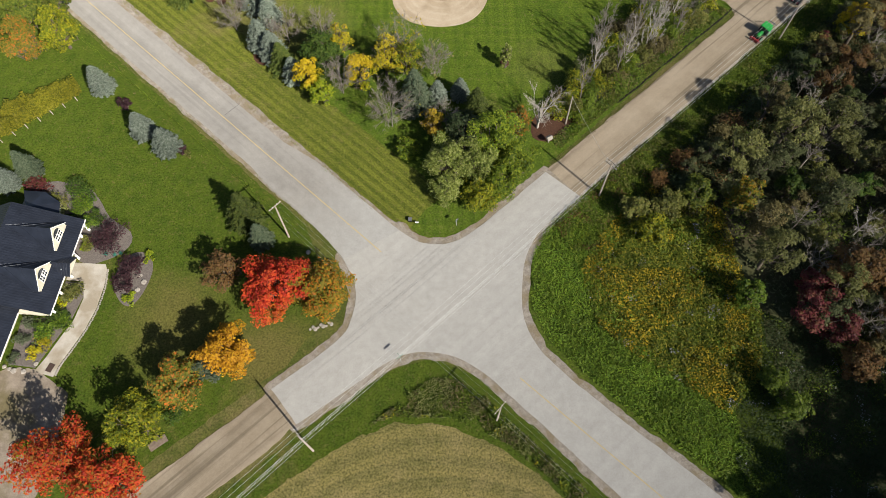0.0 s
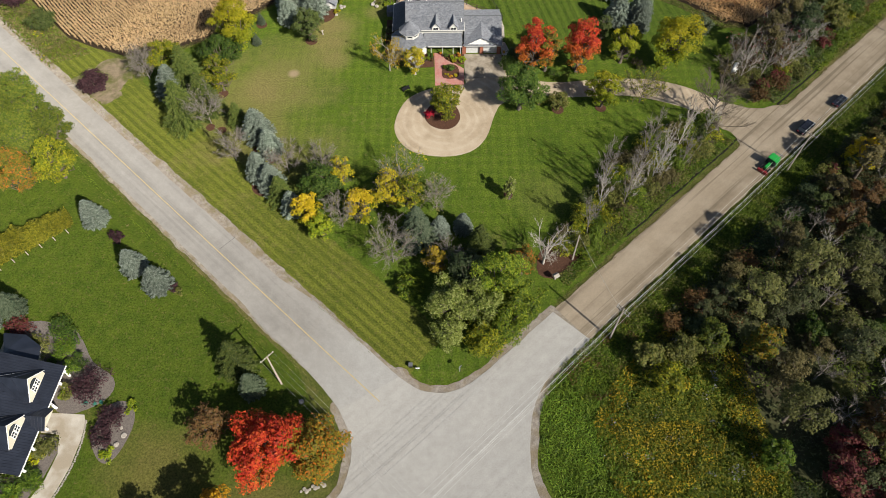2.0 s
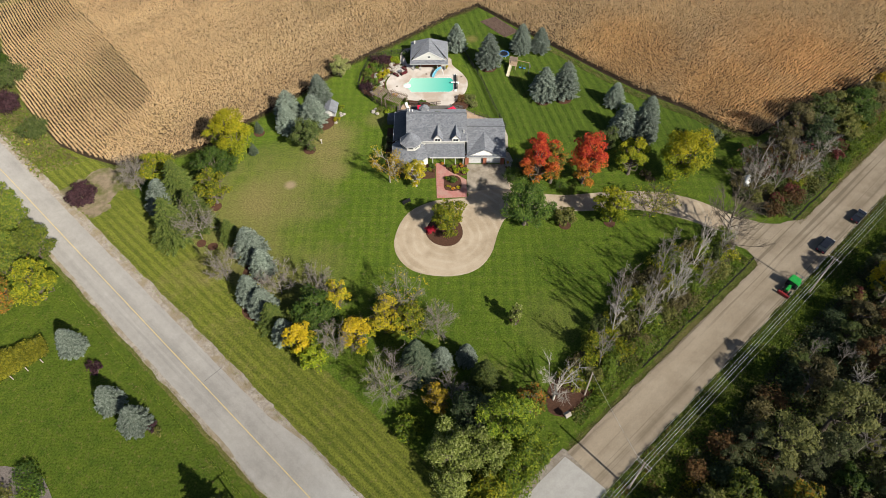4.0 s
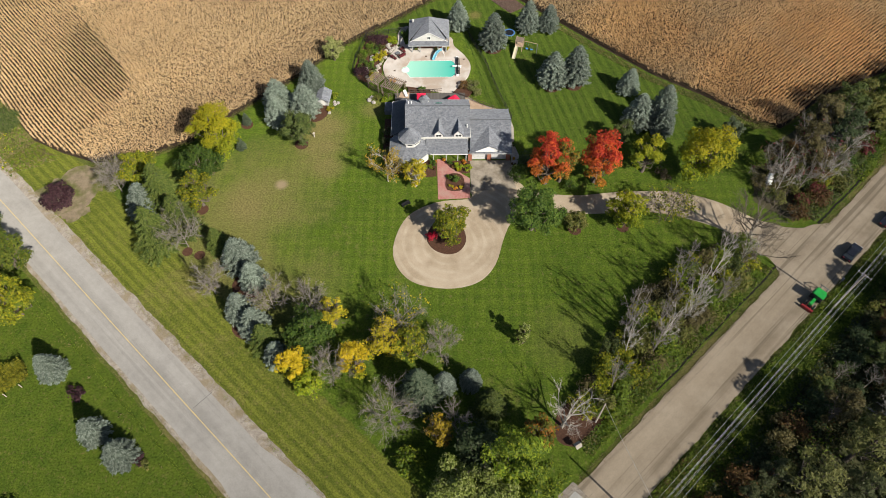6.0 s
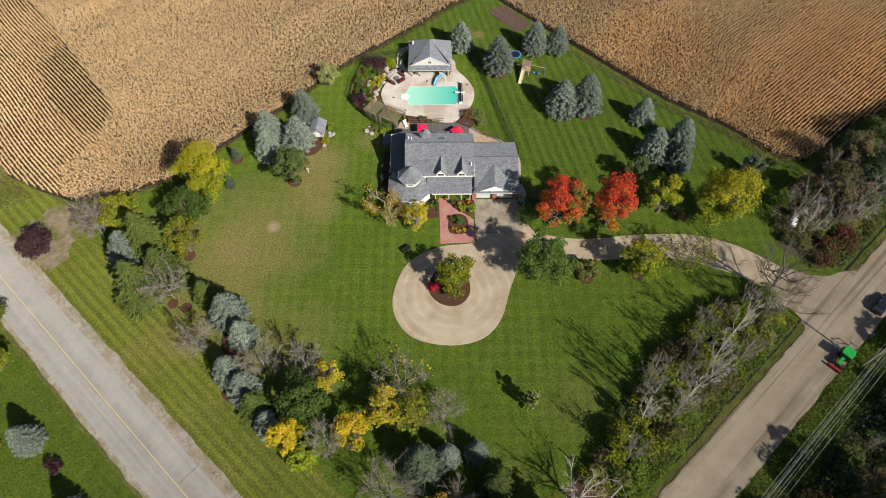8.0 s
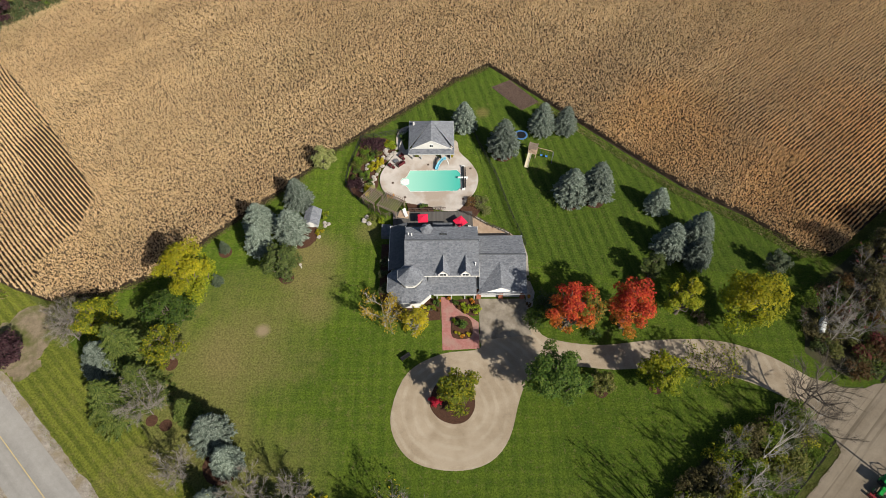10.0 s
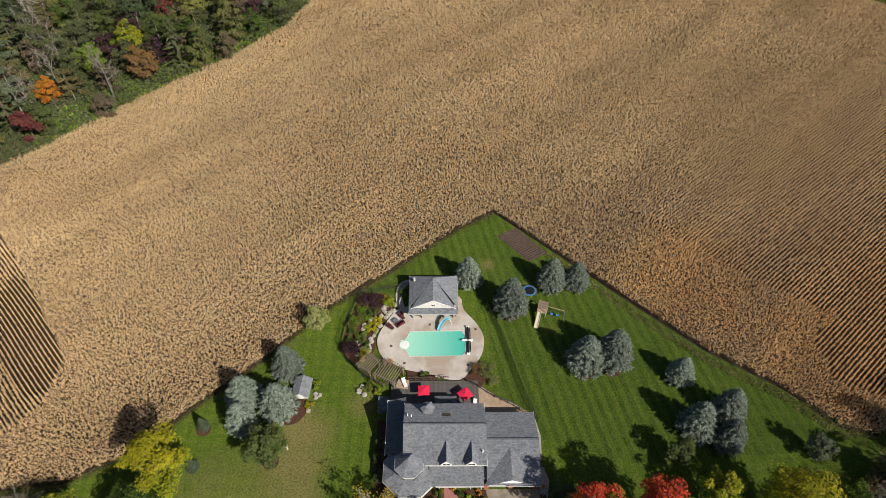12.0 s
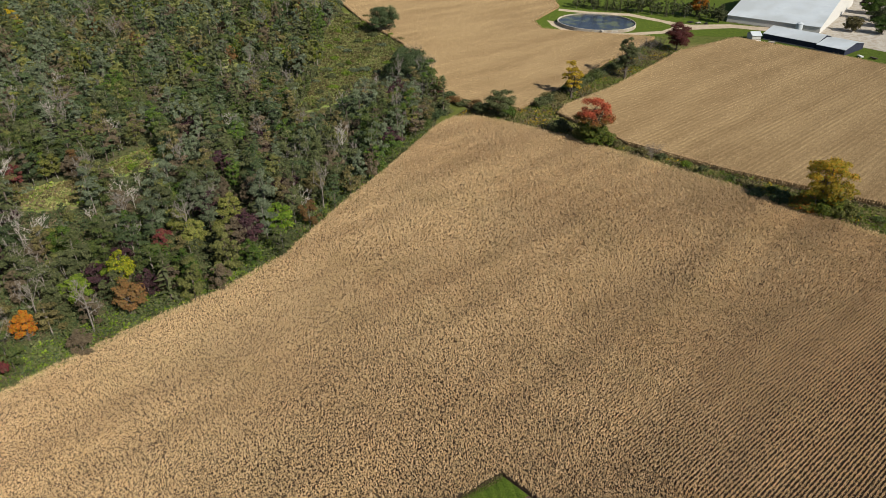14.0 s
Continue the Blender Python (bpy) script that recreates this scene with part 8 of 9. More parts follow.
    part("gutter", boxes((-61.95, -61.8, 38.1, 55.6, 2.85, 3.02), (-67.25, -67.12, 17.5, 38.1, 2.85, 2.98)), MAT["white_paint"], h)
    for y in (39.2, 42.5, 46.0, 49.5, 53.0, 55.0):
        part("porch_post", boxes((-62.5, -62.2, y - 0.16, y + 0.16, 0, 2.9)), MAT["white_paint"], h)
    for y in (41, 44.5, 48, 52):
        window(h, -63.6, y, 0.9, 1.3, 1.3, "+x")
    for y in (22, 27, 31.5, 35.5):
        window(h, -69.0, y, 1.0, 1.0, 1.2, "+x")
    part("skylight", boxes((-72.6, -71.6, 49.0, 49.5, 6.9, 7.5)), MAT["white_paint"], h)
    part("flue", rod(bmesh.new(), (-67.8, 39.6, 4.6), (-67.8, 39.6, 5.4), 0.2), MAT["white_paint"], h)
    h.matrix_basis = Matrix.Translation((-62.3, 47.0, 0)) @ pose(0, 0, 0, 0, 0, -5) @ Matrix.Translation((62.3, -47.0, 0))
    return h


west_house()
sheet("front_path", [(-63.4, 48.8), (-57.4, 48.4), (-56.9, 47.2), (-56.8, 44.2), (-57.2, 40.4), (-58.2, 36.8), (-59.8, 33.2), (-61.0, 30.7), (-61.4, 28.9), (-64.6, 29.8), (-63.2, 32.3), (-61.8, 35.5), (-60.4, 38.4), (-59.7, 42.2), (-60.4, 45.2), (-63.4, 45.6)], 0.12, MAT["concrete"], "pale concrete path curving to the door", "path")
sheet("bed_house", [(-63.4, 45.3), (-60.6, 45.0), (-59.7, 43.0), (-60.8, 38.6), (-63.4, 33.2), (-64.6, 30.4), (-69, 31), (-69, 38.5), (-63.6, 39)], 0.1, MAT["grey_mulch"], "grey mulched bed along the house", "flower bed")
sheet("bed_north", [(-62, 49.0), (-57.5, 49.2), (-54.2, 51.6), (-54.4, 54.6), (-58.6, 57.5), (-61.5, 61.5), (-64.5, 64.0), (-72, 65), (-73, 60), (-67, 57)], 0.09, MAT["grey_mulch"], "grey mulched shrub bed", "flower bed", smooth=3)
sheet("bed_island", [(-55.4, 45.1), (-54.6, 48.8), (-52.6, 50.6), (-50.2, 50.0), (-49.2, 47.1), (-50.0, 43.2), (-51.6, 40.8), (-53.6, 41.6)], 0.1, MAT["grey_mulch"], "oval grey mulched island in the lawn", "flower bed", smooth=4)
sheet("gravel_yard", [(-64.0, 30.0), (-61.6, 28.6), (-58.6, 26.6), (-58.4, 22.5), (-58.5, 16), (-60, 6), (-95, -20), (-95, 20), (-69, 30.5)], 0.05, surface("pale brown gravel yard", [(0.24, 0.195, 0.15), (0.36, 0.30, 0.24)], 0.7, (0.18, 0.15, 0.08), 0.15, grain=0.4), "pale brown gravel yard", "yard", ragged=0.6)
for k, x, y, h, r, lab in (("wine", -72.6, 63.5, 2, 2.3, "dark red shrub"), ("olive", -68.4, 60.8, 2, 2.0, "pale green feathery shrub"), ("green", -63.9, 61.2, 2.2, 2.6, "green juniper"), ("green", -65.5, 63.5, 2.0, 2.0, "green juniper"), ("green", -61.0, 56.6, 2, 2, "green juniper"), ("plum", -56.9, 52.9, 2.8, 3.2, "dark purple smoke bush"), ("plum", -52.6, 47.2, 2.4, 2.4, "dark purple smoke bush"), ("plum", -53.2, 44.9, 2.2, 2.0, "dark purple smoke bush"),
                           ("lime", -50.4, 49.4, 1, 1.2, "lime-yellow shrub"), ("lime", -51.8, 41.9, 1, 1.2, "lime-yellow shrub"), ("olive", -61.4, 43.2, 1.8, 1.8, "pale green feathery shrub"), ("yellow", -62.4, 41.4, 1.0, 1.2, "yellow shrub"), ("green", -62.4, 38.4, 1.4, 1.8, "spreading green juniper"), ("green", -65.0, 37.2, 1.4, 1.8, "spreading green juniper"), ("green", -64.2, 35.6, 1.2, 1.5, "spreading green juniper"),
                           ("gold", -64.2, 34.2, 1.2, 1.6, "golden shrub"), ("gold", -65.2, 32.6, 1.2, 1.3, "golden shrub"), ("greygreen", -67.6, 35.0, 1.3, 1.3, "grey-green shrub"), ("greygreen", -68.0, 31.8, 1.2, 1.2, "grey-green shrub"), ("greygreen", -67.4, 38.0, 1.3, 1.1, "grey-green shrub"), ("olive", -61.0, 52.2, 1.6, 1.4, "pale green feathery shrub"), ("plum", -61.3, 82.6, 1.6, 1.3, "small plum shrub"),
                           ("plum", -48.2, 71.1, 1.3, 1.2, "small plum shrub"), ("olive", -47.2, 70.6, 1.0, 0.9, "small olive shrub"), ("plum", -60.4, 81.6, 1.2, 1.0, "small plum shrub"), ("lime", -63.0, 17.6, 1.4, 1.3, "lime-yellow shrub"), ("lime", -62.4, 19.0, 1.2, 1.0, "lime-yellow shrub"), ("green", -41.2, 22.4, 1.6, 1.5, "dark green round shrub")):
    shrub(k, (x, y, 0.08), h, r, lab + " in the west garden", group="west garden shrubs", leaf=0.26)
for i, (x, y) in enumerate(((-51.0, 46.2), (-50.2, 45.0), (-51.0, 43.6), (-69.5, 30.6), (-68.6, 30.2), (-67.8, 29.9), (-66.2, 29.8), (-64.6, 31.0), (-64.8, 18.6), (-64.6, 16.8), (-63.6, 15.8), (-62.0, 16.0), (-61.6, 17.6), (-62.2, 20.0), (-23.1, 50.3))):
    boulder(x, y, 0.3 + 0.2 * ((i * 3) % 4) / 4, i + 40, 0.05, "west garden boulders")
for x, y in ((-57.6, 50.3), (-56.2, 50.2), (-55.2, 50.4)):
    can = thing("watering_can", "dull green watering can in the bed", "watering can", "watering cans", at=(x, y, 0.09), turn=40 * x)
    part("body", rod(bmesh.new(), (0, 0, 0), (0, 0, 0.4), 0.28, 0.24, 10), plain("dull green plastic", (0.04, 0.16, 0.12), 0.5), can)
    part("spout", rod(bmesh.new(), (0.2, 0, 0.1), (0.62, 0, 0.5), 0.06, 0.04, 6), plain("dull green plastic", (0.04, 0.16, 0.12), 0.5), can)
mat_ob = thing("doormat", "dark mat lying on the concrete path", "mat", at=(-62.2, 30.4, 0.12), turn=-20)
part("pile", boxes((-0.5, 0.5, -0.7, 0.7, 0, 0.03)), MAT["rail"], mat_ob)
# clipped hedge with its stakes
hd = thing("hedge", "yellow-green clipped cedar hedge", "hedge")
hp = [(-90, 68.6), (-80.3, 76.4), (-74.3, 81.4), (-70.0, 85.2), (-71.2, 87.6), (-75, 86.6), (-81, 83), (-92, 74)]
v1, f1 = weeds(120, hp, 0.15, 2.0, 0.24)
v2, f2 = weeds(121, hp, 0.16, 1.2, 0.26)
v2 = np.concatenate([v2, v1 + (0.07, 0.05, 1.0)])
f2 = np.concatenate([f2, f1 + len(f2) * 3])
link_mesh("leaves", raw("leaves", np.concatenate([v1 + (0, 0, 0.5), v2]), np.concatenate([f1, f2 + len(v1)])), L["hedge"], hd)
part("branchwork", boxes(*[(-88.5 + 0.79 * i * 1.05, -88.4 + 0.79 * i * 1.05, 72.6 + 0.7 * i * 1.05, 72.7 + 0.7 * i * 1.05, 0, 1.4) for i in range(18)]), MAT["bark"], hd)
for i in range(9):
    ob = thing("stake", "pale wooden stake beside the hedge", "stake", "hedge stakes", at=(-86.2 + 1.95 * i, 70.6 + 1.62 * i, 0))
    part("shaft", boxes((-0.06, 0.06, -0.06, 0.06, 0, 1.2)), MAT["pole"], ob)

# fuller beds at the west house and the pool
for k, x, y, h, r, lab in (("pampas", -67.8, 59.0, 1.7, 1.7, "pale yellow feathery shrub"), ("ferny", -63.6, 59.6, 2.4, 1.9, "bright green ferny conifer shrub"), ("ferny", -61.2, 56.2, 2.0, 1.6, "bright green ferny conifer shrub"), ("lime", -61.4, 51.8, 0.9, 0.9, "yellow-green low shrub"), ("pampas", -61.8, 43.0, 1.6, 1.6, "pale yellow feathery shrub"),
                           ("ferny", -61.6, 37.5, 1.7, 1.5, "bright green ferny conifer shrub"), ("ferny", -64.3, 36.1, 1.7, 1.5, "bright green ferny conifer shrub"), ("green", -63.2, 39.0, 1.5, 1.3, "dark green shrub"), ("plum", -72.6, 61.8, 1.6, 1.5, "dark plum shrub"), ("green", -65.4, 56.8, 1.1, 1.0, "dark green shrub")):
    shrub(k, (x, y, 0.08), h, r, lab + " in the west garden", group="west garden shrubs", leaf=0.22)
for k, x, y, h, r, lab in (("ferny", -17.8, 168.6, 1.0, 1.0, "bright green shrub"), ("lime", -16.4, 164.2, 0.8, 0.8, "lime-yellow shrub"), ("ferny", -19.4, 161.4, 0.9, 0.9, "bright green shrub"), ("olive", -19.6, 165.0, 1.1, 1.1, "olive shrub"), ("gold", -13.4, 171.6, 0.9, 0.8, "golden shrub"), ("green", -16.2, 160.2, 0.8, 0.8, "green shrub"), ("cedar", -15.6, 168.9, 0.8, 0.8, "clipped green shrub"), ("olive", -17.0, 169.8, 1.0, 1.0, "olive shrub"), ("plum", -15.2, 170.9, 1.7, 1.7, "dark plum shrub"), ("ferny", -18.4, 165.6, 1.5, 1.5, "bright green shrub"), ("lime", -12.3, 170.2, 1.4, 1.2, "lime-yellow shrub"), ("gold", -15.7, 164.3, 1.0, 0.9, "golden flowering shrub"), ("pampas", -15.0, 163.6, 0.8, 0.7, "cream flowering shrub"), ("gold", -14.4, 165.6, 1.0, 0.8, "golden flowering shrub"),
                           ("ferny", -19.1, 163.5, 0.9, 0.8, "clipped green shrub"), ("ferny", -18.2, 162.2, 0.8, 0.75, "clipped green shrub"), ("ferny", -17.0, 163.0, 0.8, 0.7, "clipped green shrub"), ("ferny", -17.2, 161.5, 0.8, 0.7, "clipped green shrub"), ("plum", -19.3, 159.8, 1.4, 1.5, "dark plum shrub"), ("pampas", -16.4, 159.2, 1.0, 1.0, "cream flowering shrub"), ("gold", -16.9, 158.4, 0.9, 0.8, "golden flowering shrub"), ("green", -9.2, 172.6, 1.5, 1.1, "dark green shrub"), ("ferny", -16.6, 166.7, 1.0, 0.9, "bright green shrub")):
    shrub(k, (x, y, 0.1), h, r, lab + " in a bed beside the pool", group="pool shrubs", leaf=0.2)
edging = thing("path_edging", "row of pale stones edging the concrete path", "edging")
line = bend([(-56.8, 47.4), (-56.55, 44.2), (-56.95, 40.4), (-57.95, 36.8), (-59.5, 33.2), (-60.7, 30.7), (-61.1, 29.2)], 11)
stone_bm = bmesh.new()
bmesh.ops.create_icosphere(stone_bm, subdivisions=1, radius=0.17)
stone_me = None
for i, (x, y) in enumerate(line):
    if stone_me is None:
        first = part("stone", stone_bm, MAT["stone"], edging)
        stone_me = first.data
        first.matrix_basis = pose(x, y, 0.08, 0, 0, 0)
    else:
        ob = new("stone", stone_me)
        ob.parent = edging
        ob.matrix_basis = pose(x + 0.06 * math.sin(i * 2.3), y, 0.08, 20 * (i % 3), 0, 57 * i)

for x, y in ((-11.6, 160.2), (-4.4, 165.1), (4.4, 164.0), (2.7, 155.9), (-9.0, 156.4)):
    dr = thing("patio_drain", "small dark square drain grate in the patio", "drain", "patio drains", at=(x, y, 0.345), turn=8)
    part("grate", boxes((-0.2, 0.2, -0.2, 0.2, -0.02, 0.012)), MAT["rail"], dr)
    part("frame", boxes((-0.24, -0.2, -0.24, 0.24, -0.02, 0.018), (0.2, 0.24, -0.24, 0.24, -0.02, 0.018), (-0.2, 0.2, -0.24, -0.2, -0.02, 0.018), (-0.2, 0.2, 0.2, 0.24, -0.02, 0.018)), MAT["pergola"], dr)

# ---- farm at the far end ----
sheet("farm_yard", [(60, 598), (64, 568), (92, 545), (126, 556), (160, 566), (196, 560), (212, 548), (232, 522), (246, 505), (262, 495), (420, 560), (520, 900), (120, 900), (92, 665), (76, 634)], 0.07, MAT["rank"], "green grass round the farm", "lawn", ragged=1.0)
sheet("farm_track", [(74.8, 607.3), (76, 590), (81.4, 575.1), (98.6, 559), (125.2, 563.2), (152.8, 570.7), (171.7, 581.5), (203.3, 588.4), (232, 576), (236, 588), (205, 600), (176.5, 597), (163.7, 608), (142.4, 634), (110.3, 640), (90, 650), (88, 642), (108, 633), (138, 625), (158, 604), (164, 592), (150, 577), (124, 570), (100, 566), (86, 582), (80, 604)], 0.12, MAT["drive"], "pale gravel farm track round the tank", "track", ragged=0.5)
sheet("farm_apron", [(246, 556), (262, 543), (280, 520), (300, 500), (430, 560), (420, 720), (360, 720), (272, 606), (256, 585)], 0.13, MAT["concrete"], "pale concrete farmyard", "yard")
tank = thing("slurry_tank", "large round concrete slurry tank with dark crust", "tank", at=(108, 595, 0))
bm = bmesh.new()
for i in range(64):
    a, b = radians(i * 5.625), radians((i + 1) * 5.625)
    pts = [(r * math.cos(t), r * math.sin(t)) for r, t in ((27, a), (27.5, a), (27.5, b), (27, b))]
    prism(bm, [pts[0], pts[1], pts[2], pts[3]], 0, 2.4)
part("rim", bm, MAT["concrete"], tank, "pale concrete rim")
liq = Nodes("slurry with floating crust", 0.25, spec=0.5)
liq.colour(liq.mix(liq.step(liq.noise(0.12, 5), 0.52, 0.6), (0.025, 0.03, 0.045), (0.10, 0.11, 0.05)))
part("surface", prism(bmesh.new(), [(27.05 * math.cos(radians(i * 6)), 27.05 * math.sin(radians(i * 6))) for i in range(60)], 0.3, 1.7), liq.m, tank, "dark liquid with olive crust")
part("walkway", boxes((-2.5, -1.0, -32, -26.5, 0, 2.6)), MAT["concrete"], tank)
MAT["white_roof"] = surface("white metal roof", [(0.46, 0.50, 0.53), (0.54, 0.58, 0.60)], 0.2, (0.42, 0.45, 0.46), 0.05, rough=0.5)
MAT["navy"] = surface("navy barn cladding", [(0.018, 0.022, 0.04), (0.035, 0.04, 0.065)], 0.8)


def barn(name, label, at, turn, length, depth, eave, ridge, wall, roof):
    """A long gabled barn with its ridge along its length."""
    ob = thing(name, label, "barn", "farm buildings", at=(at[0], at[1], 0), turn=turn)
    part("wall", boxes((0, length, 0, depth, 0, eave)), wall, ob)
    part("roof", slabs([(-0.5, -0.6, eave), (length + 0.5, -0.6, eave), (length + 0.5, depth / 2, ridge), (-0.5, depth / 2, ridge)], [(length + 0.5, depth + 0.6, eave), (-0.5, depth + 0.6, eave), (-0.5, depth / 2, ridge), (length + 0.5, depth / 2, ridge)]), roof, ob)
    part("gable", solid(bmesh.new(), [(x, y, z) for x in (0, 0.2) for y, z in ((0, eave), (depth, eave), (depth / 2, ridge - 0.2))] + [(x, y, z) for x in (length - 0.2, length) for y, z in ((0, eave), (depth, eave), (depth / 2, ridge - 0.2))],
                        [(0, 1, 2), (5, 4, 3), (6, 7, 8), (11, 10, 9), (0, 2, 5, 3), (2, 1, 4, 5), (6, 8, 11, 9), (8, 7, 10, 11)]), wall, ob)
    part("plinth", boxes((-0.05, length + 0.05, -0.06, 0.02, 0, 0.7)), MAT["concrete"], ob)
    return ob


barn("barn", "long navy barn with a white metal roof", (211, 556), -48.5, 34, 24, 4.0, 7.4, MAT["navy"], MAT["white_roof"])
barn("barn", "lower navy barn with a white metal roof", (232.5, 528), -50, 17, 28, 3.8, 6.2, MAT["navy"], MAT["white_roof"])
barn("shed", "small white shed beside the barn", (202.5, 553), 5, 6, 7, 3, 5, MAT["siding"], MAT["white_roof"])
big = barn("barn", "huge white-roofed cattle barn", (206, 608), -37, 62, 130, 5, 18, MAT["siding"], MAT["white_roof"])
silo = thing("feed_bin", "round steel feed bin behind the barn", "feed bin", at=(243, 575, 0))
part("drum", rod(bmesh.new(), (0, 0, 0), (0, 0, 6.5), 2.2, n=20), MAT["white_roof"], silo)
part("cap", rod(bmesh.new(), (0, 0, 6.5), (0, 0, 7.6), 2.3, 0.2, n=20), MAT["white_roof"], silo)
mass_of_trees("spruce_row", "dark row of spruces behind the tank", 131, [(104 + i * 5.2 + (i % 3), 652 - i * 2.3 + (i % 2) * 5) for i in range(20)] + [(106 + i * 5.2, 662 - i * 2.3) for i in range(20)], [("fir", 13, 3.8, 0, 0), ("wood", 12, 4, 0, 0.02)], 200, 0.9)
for x, y, h, r, k in ((189.9, 626, 15, 7, "orange"), (199, 606, 10, 5, "wood"), (318, 618, 14, 9, "green"), (283, 580, 9, 7, "drab"), (300, 574, 11, 8, "green"), (330, 640, 13, 9, "plum"), (312, 596, 12, 8, "wood"), (340, 600, 13, 9, "green"), (326, 580, 12, 8, "wood")):
    tree(k, (x, y), h, r, "broad tree beside the farm buildings", "farm trees", leaf=0.8, base=0.05)
for i, (x, y, c) in enumerate(((178, 603, "black"), (183, 601, "stone"), (188, 599, "black"), (252, 512, "white_plastic"), (258, 508, "rail"), (204, 548, "white_plastic"), (212, 545, "stone"))):
    ob = thing("farm_trailer", "small farm trailer parked on the grass", "trailer", "farm trailers", at=(x, y, 0.1), turn=30 * i)
    part("bed", boxes((-2, 2, -0.9, 0.9, 0.5, 1.1), bevel=0.05), MAT[c], ob)
    for sx in (-1, 1):
        part("wheel", rod(bmesh.new(), (0, sx * 0.95 - 0.1, 0.4), (0, sx * 0.95 + 0.1, 0.4), 0.4, n=12), MAT["black"], ob)

# ---- poles and wires ----


def utility_pole(x, y, h, turn, arms=1, label="weathered wooden utility pole with a crossarm"):
    ob = thing("utility_pole", label, "utility pole", "utility poles", at=(x, y, 0), turn=turn)
    part("shaft", rod(bmesh.new(), (0, 0, -0.2), (0, 0, h), 0.17, 0.11, 8), MAT["pole"], ob)
    for i in range(arms):
        z = h - 0.35 - 0.9 * i
        arm = part("crossarm", boxes((-1.25, 1.25, -0.16, -0.06, z - 0.07, z + 0.07)), MAT["pole"], ob)
        for u in (-1.1, -0.45, 0.45, 1.1):
            part("insulator", rod(bmesh.new(), (u, -0.11, z + 0.07), (u, -0.11, z + 0.27), 0.05, n=6), MAT["white_plastic"], arm)
    return ob


def wires(a, b, turn, h0, h1, offsets, drop=0.8, r=0.018, label="bright power lines between the poles"):
    """Sagging cables between two poles."""
    ca, sa = math.cos(radians(turn)), math.sin(radians(turn))
    for o, z in offsets:
        pts = []
        for i in range(13):
            t = i / 12
            pts.append((a[0] + (b[0] - a[0]) * t + ca * o, a[1] + (b[1] - a[1]) * t + sa * o, h0 + (h1 - h0) * t + z - drop * 4 * t * (1 - t)))
        cu, last = bmesh.new(), None
        side = Vector((b[1] - a[1], a[0] - b[0], 0)).normalized() * r
        for p in pts:
            now = [cu.verts.new(Vector(p) + d) for d in (side, Vector((0, 0, r)), -side, Vector((0, 0, -r)))]
            if last:
                for i in range(4):
                    cu.faces.new((last[i], last[(i + 1) % 4], now[(i + 1) % 4], now[i]))
            last = now
        tagged(part("power_line", cu, MAT["wire"]), label, "cable", "power lines")


ROUTE = [(109.2, 134.5), (68.7, 97.8), (28.0, 61.2), (-19.6, 17.3), (-67, -26)]
for x, y in ROUTE:
    utility_pole(x, y, 11.5 if x < 0 else 10.8, DIRT + 90, 2 if x == 28.0 else 1)
for a, b in zip(ROUTE, ROUTE[1:]):
    wires(a, b, DIRT + 90, 10.6, 10.6, [(-1.1, 0), (-0.4, 0), (0.4, 0), (1.1, 0), (0.12, -2.2), (0.2, -3.0), (-0.3, -1.6)], r=0.013)
SIDE = [(-26.7, 53.4), (8.0, 21.6), (45, -13)]
for x, y in SIDE:
    utility_pole(x, y, 10.8 if x < 0 else 8.2, PAVED + 90)
for a, b in zip(SIDE, SIDE[1:]):
    wires(a, b, PAVED + 90, 10.6 if a[0] < 0 else 8.0, 10.6 if b[0] < 0 else 8.0, [(-1.1, 0), (-0.4, 0), (1.1, 0), (0.12, -2.0)], r=0.006)
ss = thing("street_sign", "street sign post with two crossing green plates", "sign", at=(-6.8, 30.9, 0.04), turn=DIRT)
part("post", rod(bmesh.new(), (0, 0, 0), (0, 0, 2.9), 0.04), MAT["wire"], ss)
part("plate", boxes((-0.6, 0.6, -0.015, 0.015, 2.65, 2.9)), plain("sign green", (0.03, 0.14, 0.09)), ss)
part("plate", boxes((-0.015, 0.015, -0.6, 0.6, 2.92, 3.15)), plain("sign green", (0.03, 0.14, 0.09)), ss)
utility_pole(23.4, 77.0, 8.0, DIRT, 0, "short grey wooden pole in the mulch bed")
wires((28, 61.2), (23.4, 77.0), DIRT + 90, 9.6, 7.8, [(0, 0)], 0.4)
sheet("mulch_corner", [(17.0, 74.0), (17.5, 78.5), (21.5, 81.2), (25.5, 79.0), (24.0, 76.4), (20.5, 73.2)], 0.09, MAT["mulch"], "red-brown mulch under the dead tree", "flower bed", smooth=3)
hut = thing("bird_house", "small grey-white bird house on a post by the dead tree", "bird house", at=(19.8, 72.8, 0.08), turn=30)
part("post", boxes((-0.08, 0.08, -0.08, 0.08, 0, 1.0)), MAT["pole"], hut)
part("box", boxes((-0.4, 0.4, -0.35, 0.35, 1.0, 1.5), bevel=0.02), MAT["gutter"], hut)
part("roof", slabs([(-0.55, -0.5, 1.45), (0.55, -0.5, 1.45), (0.55, 0, 1.85), (-0.55, 0, 1.85)], [(0.55, 0.5, 1.45), (-0.55, 0.5, 1.45), (-0.55, 0, 1.85), (0.55, 0, 1.85)], t=0.05), MAT["concrete"], hut)
